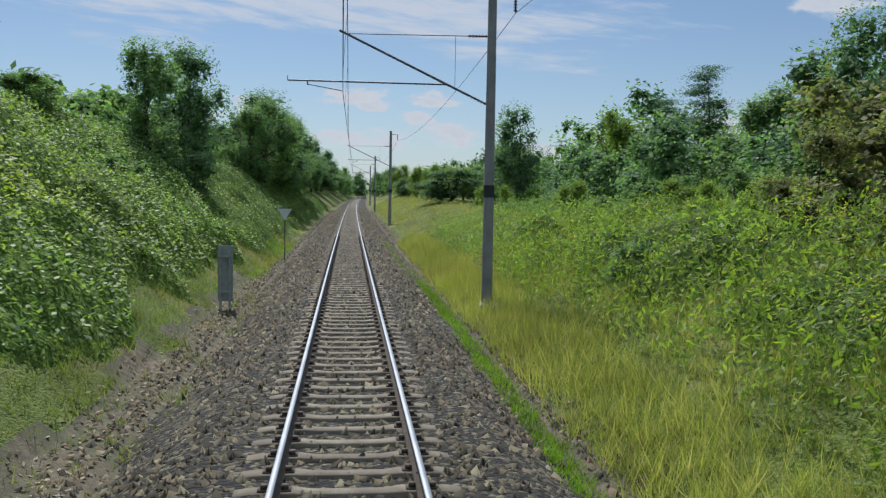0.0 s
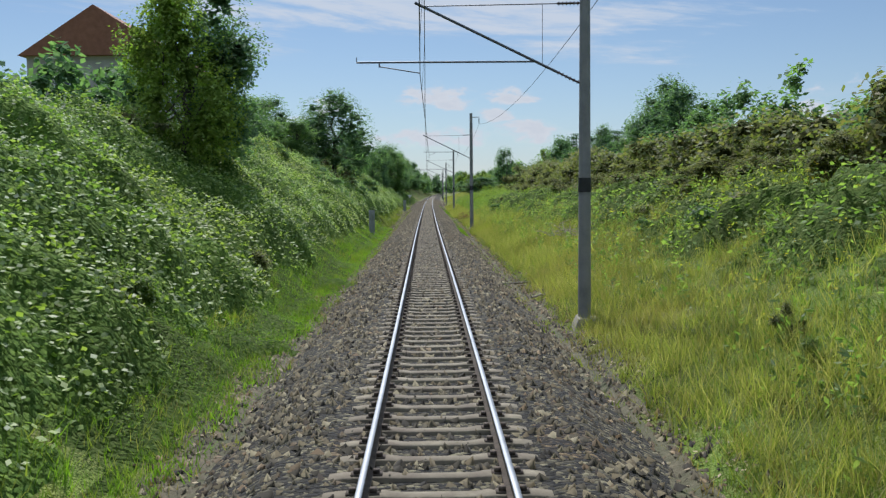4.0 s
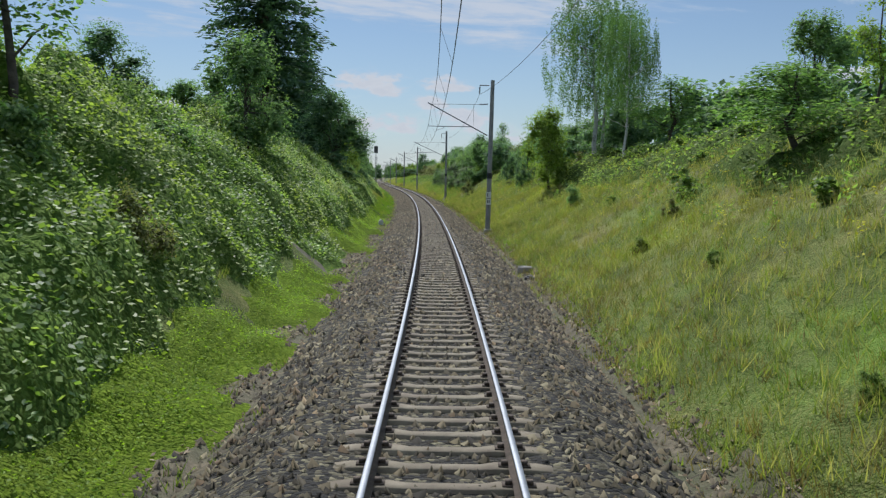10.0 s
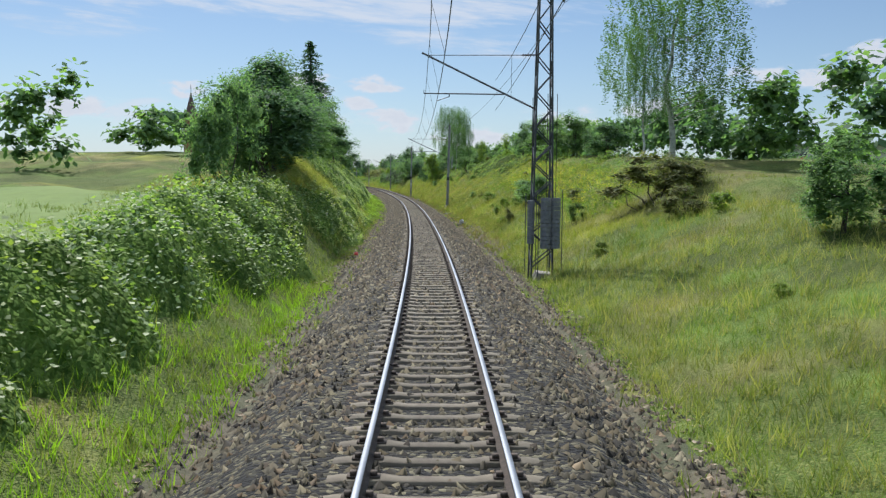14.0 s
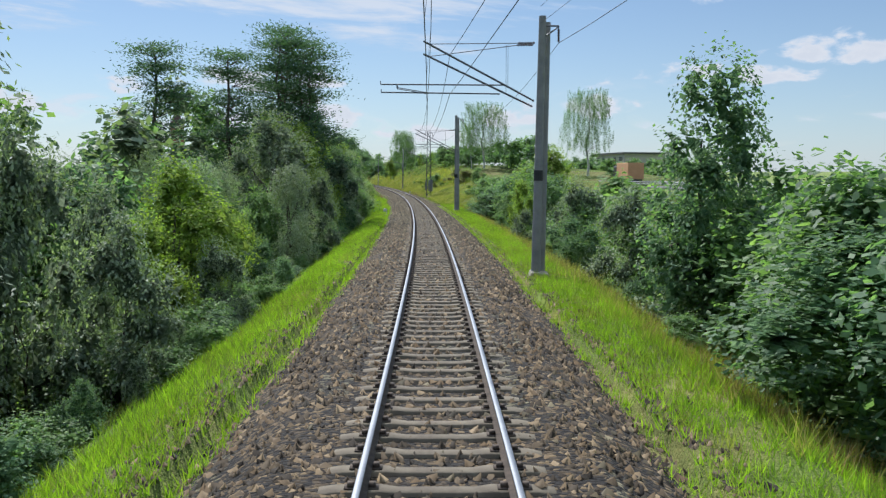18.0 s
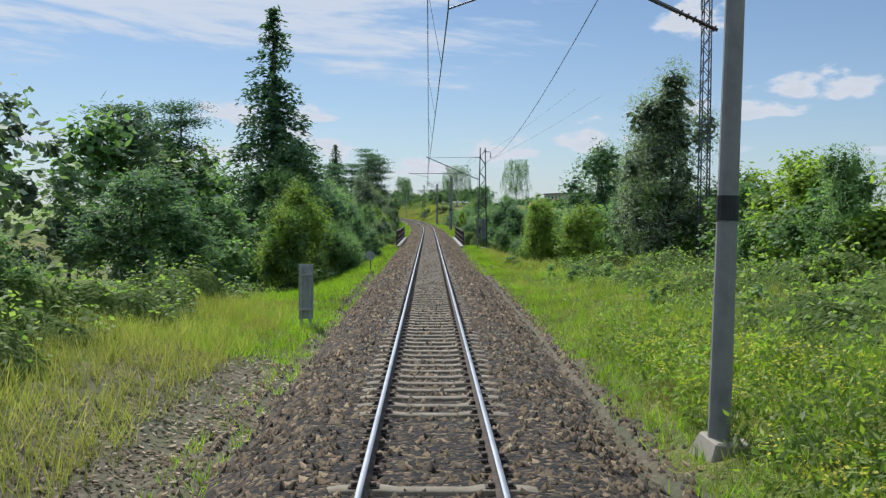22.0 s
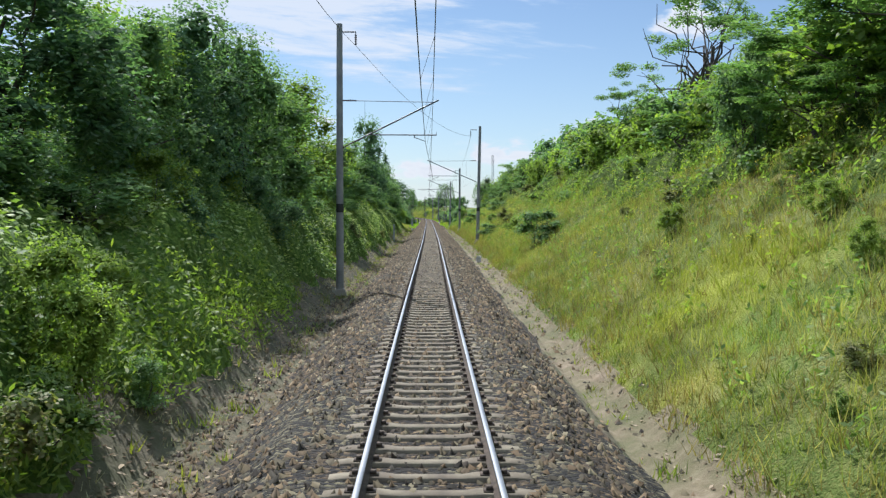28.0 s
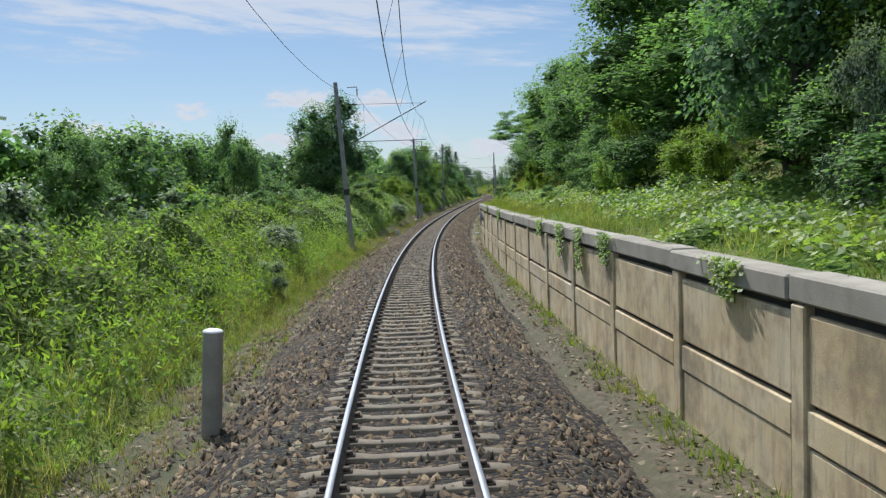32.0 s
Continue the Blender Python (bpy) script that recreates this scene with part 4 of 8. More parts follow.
def strand(name, ends, sag, r, label):
    """One wire hung over all its supports."""
    pts = []
    for (q0, d0, z0), (q1, d1, z1) in zip(ends[:-1], ends[1:]):
        n = max(6, int(abs(q1 - q0) / 5))
        for i in range(n):
            t = i / n
            pts.append(on_line(q0 + (q1 - q0) * t, d0 + (d1 - d0) * t, z0 + (z1 - z0) * t - 4 * sag * t * (1 - t)))
    pts.append(on_line(*ends[-1]))
    v, f = tube_arrays(np.array(pts), r, 4)
    return tagged(new(name, mesh_of(name, v, f, "wire", True)), label, "wire", "overhead wires")


def overhead_wires():
    cw, mw, fw, drops = [], [], [], []
    for q, d, zt, b, la in POLE_AT:
        s = 1 if d > 0 else -1
        st = -0.22 * s if la else 0.2 * s
        cw.append((q, st, 5.62))
        mw.append((q, -0.1 * s, 7.22))
        fw.append((q, d + b * 0.66, zt - 0.88))
    strand("contact_wire", cw, 0.03, 0.010, "copper contact wire over the middle of the track")
    strand("messenger_wire", mw, 0.75, 0.010, "messenger cable sagging over the contact wire")
    strand("feeder_wire", fw, 0.9, 0.011, "feeder cable along the pole heads")
    for (a, am, b, bm_) in zip(cw[:-1], mw[:-1], cw[1:], mw[1:]):
        n = 7
        for i in range(n):
            t = (i + 0.5) / n
            q = a[0] + (b[0] - a[0]) * t
            drops.append(tube_arrays(np.array([on_line(q, am[1] + (bm_[1] - am[1]) * t, 7.22 - 3 * t * (1 - t)), on_line(q, a[1] + (b[1] - a[1]) * t, 5.62)]), 0.005, 3))
    v, f = joined(drops)
    tagged(new("dropper_wires", mesh_of("dropper_wires", v, f, "wire")), "thin dropper wires between messenger and contact wire", "wire", kind="stuff")
    # a second pair of wires in the overlap of two tension lengths
    over = [(-350, 2.9, 5.9), (-413.7, 0.5, 5.6), (-469.4, 0.55, 5.6), (-535, 3.6, 6.0)]
    strand("contact_wire", over, 0.05, 0.010, "second contact wire where two tension lengths overlap")
    strand("messenger_wire", [(a, b, c + 1.3) for a, b, c in over], 0.6, 0.010, "second messenger cable where two tension lengths overlap")


overhead_wires()


def branch_line():
    """Two wires with round dampers that leave the double pole towards the road."""
    for k in range(2):
        a, b = on_line(-469.4, 3.55, 8.5 - 0.55 * k), on_line(-540, 11.5 + 2 * k, 12.5 - 0.6 * k)
        t = np.linspace(0, 1, 14)[:, None]
        pts = a + (b - a) * t - np.array([0, 0, 1.0]) * 4 * 0.5 * t * (1 - t)
        v, f = tube_arrays(pts, 0.009, 4)
        tagged(new("branch_wire", mesh_of("branch_wire", v, f, "wire", True)), "thin branch wire leaving the double pole", "wire", "overhead wires")
        p = pts[3]
        bm = bmesh.new()
        rod(bm, Vector(p) - Vector((0, 0, 0.1)), Vector(p) + Vector((0, 0, 0.1)), 0.11, 0.06, 10)
        me = bm_mesh("wire_insulator", bm, "insulator")
        tagged(new("wire_insulator", me), "dark egg insulator in a branch wire", "insulator", "insulators in the branch wires")


branch_line()

# ---- bridge over the stream ----
M["brown_steel"] = solid("brown_steel", [(0.045, 0.036, 0.032), (0.075, 0.06, 0.052), (0.11, 0.085, 0.07)], 6, 0.7, 0.2, fine=60)
M["joint"] = solid("joint", [(0.04, 0.034, 0.028), (0.07, 0.06, 0.05)], 6, 0.95)


def line_box(bm, q0, q1, d0, d1, z0, z1, bevel=0.012, steps=1):
    """A box that follows the line from q0 to q1."""
    qs = np.linspace(q0, q1, steps + 1)
    rings = []
    for q in qs:
        rings.append([bm.verts.new(on_line(q, d, z)) for d, z in ((d0, z0), (d1, z0), (d1, z1), (d0, z1))])
    for a, b in zip(rings[:-1], rings[1:]):
        for i in range(4):
            bm.faces.new((a[i], a[(i + 1) % 4], b[(i + 1) % 4], b[i]))
    bm.faces.new(rings[0][::-1])
    bm.faces.new(rings[-1])
    bmesh.ops.recalc_face_normals(bm, faces=bm.faces)
    if bevel:
        bmesh.ops.bevel(bm, geom=bm.edges[:], offset=bevel, segments=1, affect="EDGES")
    return bm


def bridge():
    B = tagged(new("railway_bridge"), "short concrete railway bridge over a wooded stream", "bridge", kind="structure")
    part("deck", line_box(bmesh.new(), -528.5, -501, -3.05, 3.15, -1.35, -0.86, 0.03, 8), "concrete", B)
    for s, d0, d1 in ((-1, -3.1, -2.72), (1, 2.85, 3.22)):
        for k in range(4):
            a = -528 + k * 6.75
            part("kerb", line_box(bmesh.new(), a + 0.012, a + 6.738, d0, d1, -0.86, -0.46, 0.02, 2), "concrete", B, "weathered concrete kerb along the ballast")
    for q in (-528.2, -502.0):
        part("abutment", line_box(bmesh.new(), q, q + 1.0, -3.3, 3.3, -7.5, -1.35, 0.04), "concrete", B)


def railing(d, q0, q1, label):
    R = tagged(new("bridge_railing"), label, "railing", "railings of the bridge")
    n = 3
    span = (q1 - q0) / n
    for k in range(n):
        a, b = q0 + k * span + 0.12, q0 + (k + 1) * span - 0.12
        for z, w, h in ((0.86, 0.09, 0.07), (0.36, 0.035, 0.075), (-0.08, 0.035, 0.075)):
            part("rail_bar", line_box(bmesh.new(), a - 0.1, b + 0.1, d - w / 2, d + w / 2, z - h / 2, z + h / 2, 0.008, 3), "brown_steel", R)
        for i in range(4):
            q = a + (b - a) * i / 3
            bm = bmesh.new()
            box(bm, -0.06, 0.06, -0.009, 0.009, -0.62, 0.83)
            box(bm, -0.066, -0.054, -0.05, 0.05, -0.62, 0.83)
            box(bm, 0.054, 0.066, -0.05, 0.05, -0.62, 0.83)
            part("post", bm, "brown_steel", R, m=place(q, d + (0.05 if d > 0 else -0.05), 0, 90))
    return R


bridge()
railing(3.12, -527.5, -502.2, "dark brown steel railing with angle posts on the bridge")
railing(-2.98, -528.0, -502.6, "dark brown steel railing with angle posts on the bridge")


# ---- retaining wall ----
def retaining_wall():
    Wl = tagged(new("retaining_wall"), "weathered concrete retaining wall of framed panels with a heavy coping", "retaining wall", kind="structure")
    pitch, q = 4.0, -833.2
    rng = random.Random(8)

    def slab(a, b, d0, d1, z0, z1, bevel, steps=2):
        """A block from a to b that stands d0 to d1 behind the face's line."""
        bm = bmesh.new()
        rings = [[bm.verts.new(on_line(x, wall_d(x) + dd, z)) for dd, z in ((d0, z0), (d1, z0), (d1, z1), (d0, z1))] for x in np.linspace(a, b, steps + 1)]
        for r0, r1 in zip(rings[:-1], rings[1:]):
            for i in range(4):
                bm.faces.new((r0[i], r0[(i + 1) % 4], r1[(i + 1) % 4], r1[i]))
        bm.faces.new(rings[0][::-1])
        bm.faces.new(rings[-1])
        bmesh.ops.recalc_face_normals(bm, faces=bm.faces)
        if bevel:
            bmesh.ops.bevel(bm, geom=bm.edges[:], offset=bevel, segments=1, affect="EDGES")
        return bm

    part("end_face", slab(WALL_Q + 0.02, WALL_Q + 0.32, -0.02, 0.75, -1.0, 1.86, 0.03, 1), "wall_concrete", Wl)
    # the short first bay, then the even ones
    bays = [(-833.2, WALL_Q)] + [(q - pitch * (k + 1), q - pitch * k) for k in range(20)]
    for a, b in bays:
        lean = rng.uniform(-0.012, 0.012)
        part("wall_backing", slab(a + 0.004, b - 0.004, 0.09, 0.34, -1.1, 1.6, 0.0), "joint", Wl)
        part("wall_post", slab(b - 0.36, b - 0.05, -0.035, 0.1, -1.0, 1.56, 0.02), "wall_concrete", Wl)
        for z0, z1 in ((-0.95, 0.085), (0.545, 1.475)):
            part("wall_panel", slab(a + 0.012, b - 0.385, 0.004 + lean * 0.5, 0.12 + lean, z0, z1 + rng.uniform(-0.02, 0.012), 0.022), "wall_concrete", Wl)
        part("wall_beam", slab(a + 0.005, b - 0.365, -0.012 + lean * 0.4, 0.11, 0.11, 0.49 + rng.uniform(-0.015, 0.01), 0.016), "wall_concrete", Wl)
        drop = rng.uniform(-0.012, 0.012)
        part("coping", slab(a + 0.006, b - 0.006, -0.045 + drop, 0.42, 1.575 + drop * 0.4, 1.87 + drop, 0.028), "wall_cap", Wl, "grey weathered coping block")
    return Wl


retaining_wall()


def graffiti():
    """Sprayed shapes on the first panels of the wall."""
    M["spray_blue"] = solid("spray_blue", [(0.16, 0.2, 0.26), (0.24, 0.28, 0.34)], 4, 0.7)
    M["spray_black"] = solid("spray_black", [(0.03, 0.03, 0.035), (0.06, 0.06, 0.065)], 4, 0.6)
    G = tagged(new("graffiti"), "faded blue-grey and black sprayed shapes on the wall", "graffiti")
    for i, (q, z, w, h, mat) in enumerate(((-831.6, 0.9, 0.5, 0.9, "spray_blue"), (-832.3, 1.0, 0.55, 0.75, "spray_blue"), (-833.0, 0.95, 0.4, 0.8, "spray_black"), (-833.7, 1.1, 0.45, 0.5, "spray_blue"), (-835.4, 1.1, 0.3, 0.35, "spray_black"), (-836.1, 1.05, 0.25, 0.3, "spray_black"))):
        bm = bmesh.new()
        vs = [bm.verts.new(on_line(q + w * 0.5 * math.cos(t), wall_d(q) - 0.045, z + h * 0.5 * math.sin(t) * (1 + 0.25 * math.sin(3 * t + i)))) for t in np.linspace(0, 6.28, 15)[:-1]]
        bm.faces.new(vs)
        r = bmesh.ops.extrude_face_region(bm, geom=bm.faces[:])
        off = on_line(q, wall_d(q) + 0.07, 0) - on_line(q, wall_d(q) - 0.045, 0)
        bmesh.ops.translate(bm, verts=[v for v in r["geom"] if isinstance(v, bmesh.types.BMVert)], vec=Vector(off))
        part("spray_mark", bm, mat, G)


graffiti()


# ---- small railway furniture ----
def marker_board(q, d, h=2.0, w=0.22):
    z = float(land(q, d)) - 0.1
    B = thing("marker_board", place(q, d, z), "tall grey-green board on two stakes, seen from the back", "marker board", "marker boards beside the line")
    bm = bmesh.new()
    box(bm, -w, w, -0.012, 0.012, 0.35, h, 0.006)
    part("board", bm, "board_back", B)
    for x in (-0.6 * w, 0.6 * w):
        bm = bmesh.new()
        box(bm, x - 0.035, x + 0.035, -0.07, -0.013, -0.4, h - 0.08, 0.006)
        part("stake", bm, "board_back", B)
    for z1 in (0.6, h - 0.35):
        bm = bmesh.new()
        box(bm, -w + 0.02, w - 0.02, -0.095, -0.071, z1, z1 + 0.07, 0.004)
        part("batten", bm, "board_back", B)


M["board_back"] = solid("board_back", [(0.24, 0.26, 0.24), (0.33, 0.35, 0.325), (0.40, 0.42, 0.385)], 5, 0.8)
for q, d in ((26.5, -3.6), (-46.0, -4.1), (-583.5, -3.75), (-683.0, -3.9), (-783.5, -3.7)):
    marker_board(q, d, 2.0, 0.1 if q == -683.0 else 0.22)


def km_stone(q, d, turn):
    z = float(land(q, d))
    S = thing("kilometre_stone", place(q, d, z, turn), "whitewashed stone distance marker with a rounded head", "distance marker", "stone distance markers")
    bm = bmesh.new()
    box(bm, -0.16, 0.16, -0.10, 0.10, -0.3, 0.26)
    bmesh.ops.create_cone(bm, cap_ends=True, segments=20, radius1=0.16, radius2=0.16, depth=0.20, matrix=Matrix.Translation((0, 0, 0.26)) @ pose(0, 0, 0, 90))
    bmesh.ops.bevel(bm, geom=[e for e in bm.edges if e.calc_length() > 0.1], offset=0.018, segments=2, affect="EDGES")
    part("stone", bm, "white", S)
    if q != -318.4:
        return
    bm = bmesh.new()
    for x in (-0.075, -0.015, 0.06):
        box(bm, x - 0.02, x + 0.02, -0.108, -0.095, 0.16, 0.24)
    part("painted_mark", bm, "black_paint", S, "faded dark painted marks")


for q, d in ((-215.5, -3.41), (-318.4, 3.45), (-417.4, -3.15), (-616.4, -3.2), (-716.8, 3.3), (-817.9, -3.15)):
    km_stone(q, d, -12 if d > 0 else 12)


def signal(q, d):
    z = float(land(q, d))
    S = thing("railway_signal", place(q, d, z), "tall grey signal post with a dark signal head seen from behind", "railway signal")
    top = 8.1 - z
    bm = bmesh.new()
    rod(bm, (0, 0, -0.5), (0, 0, top), 0.075, 0.065, 12)
    part("post", bm, "pole", S)
    bm = bmesh.new()
    box(bm, -0.36, 0.36, 0.02, 0.06, top - 1.25, top + 0.05, 0.02)
    part("backboard", bm, "black_paint", S)
    bm = bmesh.new()
    box(bm, -0.2, 0.2, 0.06, 0.3, top - 1.1, top - 0.1, 0.03)
    part("lamp_housing", bm, "black_paint", S)
    bm = bmesh.new()
    for i in range(15):
        box(bm, -0.2, 0.2, -0.1, -0.08, 0.6 + i * 0.36, 0.63 + i * 0.36)
    for x in (-0.2, 0.2):
        box(bm, x - 0.015, x + 0.015, -0.1, -0.08, 0.4, 6.0)
    part("ladder", bm, "steel", S)
    bm = bmesh.new()
    box(bm, -0.3, 0.3, -0.3, 0.3, -0.3, 0.12, 0.03)
    part("footing", bm, "concrete", S)


signal(-108.0, -5.25)


def plate_sign(q, d, h, shape, label):
    z = float(land(q, d))
    S = thing("trackside_sign", place(q, d, z), label, "sign", "signs beside the line")
    bm = bmesh.new()
    rod(bm, (0, 0, -0.4), (0, 0, h), 0.03, n=8)
    part("post", bm, "steel", S)
    bm = bmesh.new()
    if shape == 3:
        bmesh.ops.create_cone(bm, cap_ends=True, segments=3, radius1=0.4, radius2=0.4, depth=0.012, matrix=Matrix.Translation((0, -0.045, h - 0.2)) @ pose(0, 0, 0, 90) @ pose(0, 0, 0, 0, 0, 180))
    else:
        bmesh.ops.create_cone(bm, cap_ends=True, segments=28, radius1=0.25, radius2=0.25, depth=0.012, matrix=Matrix.Translation((0, -0.045, h - 0.2)) @ pose(0, 0, 0, 90))
    part("plate", bm, "white" if shape == 3 else "board_back", S)


plate_sign(45.0, -3.2, 2.6, 3, "white triangular sign on a thin steel post")
plate_sign(-562.5, -3.2, 1.1, 0, "small grey round sign plate on a short post, from behind")


def round_post(q, d, h):
    z = float(land(q, d))
    S = thing("concrete_post", place(q, d, z, 0) @ pose(0, 0, 0, 2, 4), "thick round concrete post with a pale domed head", "post")
    bm = bmesh.new()
    rod(bm, (0, 0, -0.4), (0, 0, h), 0.155, 0.15, 18)
    part("shaft", bm, "concrete", S)
    bm = bmesh.new()
    bmesh.ops.create_uvsphere(bm, u_segments=18, v_segments=8, radius=0.155, matrix=Matrix.Translation((0, 0, h)) @ Matrix.Diagonal((1, 1, 0.3, 1)))
    part("head", bm, "white", S)


round_post(-877.0, -2.95, 1.6)


def wooden_stake(q, d, h):
    z = float(land(q, d))
    bm = bmesh.new()
    box(bm, -0.06, 0.06, -0.05, 0.05, -0.3, h, 0.012)
    ob = new("wooden_stake", bm_mesh("wooden_stake", bm, "old_wood"))
    ob.matrix_world = place(q, d, z, 20) @ pose(0, 0, 0, 3, -4)
    tagged(ob, "short weathered wooden stake in the grass", "stake", "stakes beside the line")


for q, d, h in ((-456.0, 5.2, 0.75), (-137.0, 3.9, 0.6), (-300.0, -9.4, 1.3), (-303.0, -9.5, 1.2), (-306.0, -9.6, 1.3), (-296.5, -9.3, 1.2)):
    wooden_stake(q, d, h)


def cable_lid(q, d):
    bm = bmesh.new()
    rod(bm, (0, 0, 0), (0, 0, 0.1), 0.2, 0.18, 14)
    rod(bm, (0, 0, 0.1), (0, 0, 0.14), 0.12, 0.1, 12)
    ob = new("cable_pit_lid", bm_mesh("cable_pit_lid", bm, "black_paint"))
    ob.matrix_world = place(q, d, float(land(q, d)) - 0.03) @ pose(0, 0, 0, 4, 3)
    tagged(ob, "black round lid of a cable pit on the gravel", "pit lid", "cable pit lids")


for q, d in ((-159.7, 3.2), (-201.7, 3.2), (-247.0, 3.25), (-787.5, 3.35), (-319.5, 3.2)):
    cable_lid(q, d)


def loose_block(q, d, size, mat, label):
    bm = bmesh.new()
    box(bm, -size / 2, size / 2, -size * 0.35, size * 0.35, -0.05, size * 0.5, size * 0.08)
    for v in bm.verts:
        v.co += Vector((random.uniform(-1, 1), random.uniform(-1, 1), random.uniform(-1, 1))) * size * 0.05
    ob = new("loose_block", bm_mesh("loose_block", bm, mat))
    ob.matrix_world = place(q, d, float(land(q, d)), random.uniform(0, 90))
    tagged(ob, label, "block", "loose blocks beside the line")


loose_block(-822.0, 3.35, 0.32, "white", "pale broken stone block on the path")
loose_block(-823.5, -3.3, 0.2, "white", "pale broken stone block beside the ballast")
loose_block(-245.0, 3.3, 0.5, "concrete", "flat grey concrete slab beside the ballast")
loose_block(-300.0, 3.4, 0.4, "concrete", "flat grey concrete slab beside the ballast")


def red_bag():
    M["red_plastic"] = solid("red_plastic", [(0.5, 0.03, 0.02), (0.65, 0.05, 0.03)], 9, 0.4)
    bm = bmesh.new()
    bmesh.ops.create_icosphere(bm, subdivisions=2, radius=0.11)
    for v in bm.verts:
        v.co *= 1 + 0.3 * noise.noise(v.co * 14)
    ob = new("plastic_bag", bm_mesh("plastic_bag", bm, "red_plastic"))
    ob.matrix_world = place(-347.5, -3.25, float(land(-347.5, -3.25)) + 0.07)
    tagged(ob, "small crumpled red plastic bag in the grass", "litter")


red_bag()


def lying_stick(q, d, length, turn):
    rng = np.random.default_rng(int(abs(q)))
    c = [tube_arrays(limb_chain(rng, (-length / 2, 0, 0), (length / 2, 0, 0.05), 7, 0.03), np.linspace(0.035, 0.015, 7), 6)]
    for k in range(3):
        c.append(tube_arrays(limb_chain(rng, (length * (0.1 * k - 0.1), 0, 0.02), (length * (0.1 * k + 0.1), rng.uniform(-0.4, 0.4), 0.12), 5, 0.05), np.linspace(0.018, 0.008, 5), 5))
    v, f = joined(c)
    ob = new("dead_branch", mesh_of("dead_branch", v, f, "dry_wood", True))
    ob.matrix_world = place(q, d, max(float(land(q, d)), -0.62 if abs(d) < 3.1 else -9) + 0.04, turn)
    tagged(ob, "bleached dead branch lying on the stones", "branch", "dead branches")


M["dry_wood"] = solid("dry_wood", [(0.26, 0.22, 0.17), (0.40, 0.35, 0.28)], 8, 0.9)


def brush_pile(q, d, size, mat, label, seed, leaves=220):
    rng = np.random.default_rng(seed)
    z = float(land(q, d))
    B = thing("brush_pile", place(q, d, z), label, "brush pile", "brush piles beside the line")
    tw = []
    for _ in range(46):
        a = rng.uniform(0, 6.28)
        o = rng.normal(size=3) * np.array([0.3, 0.3, 0.05]) * size
        e = o + np.array([np.cos(a), np.sin(a), rng.uniform(0.1, 0.7)]) * size * rng.uniform(0.4, 0.9)
        o[2], e[2] = abs(o[2]), abs(e[2])
        tw.append(tube_arrays(limb_chain(rng, o, e, 5, 0.06), np.linspace(0.02, 0.007, 5), 4))
    v, f = joined(tw)
    tagged(part("twigs", mesh_of("twigs", v, f, "dry_wood" if leaves < 150 else "bark"), None, B), kind="stuff")
    at = rng.normal(size=(leaves, 3)) * np.array([0.45, 0.45, 0.3]) * size
    at[:, 2] = np.abs(at[:, 2])
    v, f = cards(rng, at, 0.16, 0.07, 0.1)
    part("dead_foliage", mesh_of("dead_foliage", v, f, mat), None, B)


# ---- away from the line ----
M["plaster"] = solid("plaster", [(0.42, 0.39, 0.34), (0.5, 0.47, 0.41)], 1.0, 0.9)
M["roof_tile"] = solid("roof_tile", [(0.22, 0.09, 0.05), (0.3, 0.13, 0.08)], 3, 0.85)
M["brick_red"] = solid("brick_red", [(0.25, 0.12, 0.08), (0.33, 0.17, 0.11)], 2, 0.9)
M["orange_wall"] = solid("orange_wall", [(0.5, 0.27, 0.13), (0.58, 0.33, 0.17)], 1, 0.9)
M["dark_wall"] = solid("dark_wall", [(0.06, 0.06, 0.07), (0.1, 0.1, 0.11)], 1, 0.8)
M["glass_dark"] = solid("glass_dark", [(0.02, 0.024, 0.03), (0.04, 0.045, 0.05)], 2, 0.12)
M["asphalt"] = solid("asphalt", [(0.11, 0.11, 0.11), (0.16, 0.16, 0.155)], 1.5, 0.9)
M["galvanised"] = solid("galvanised", [(0.36, 0.37, 0.38), (0.46, 0.47, 0.48)], 3, 0.45, 0.6)
M["slate"] = solid("slate", [(0.10, 0.06, 0.055), (0.16, 0.09, 0.08)], 2, 0.7)


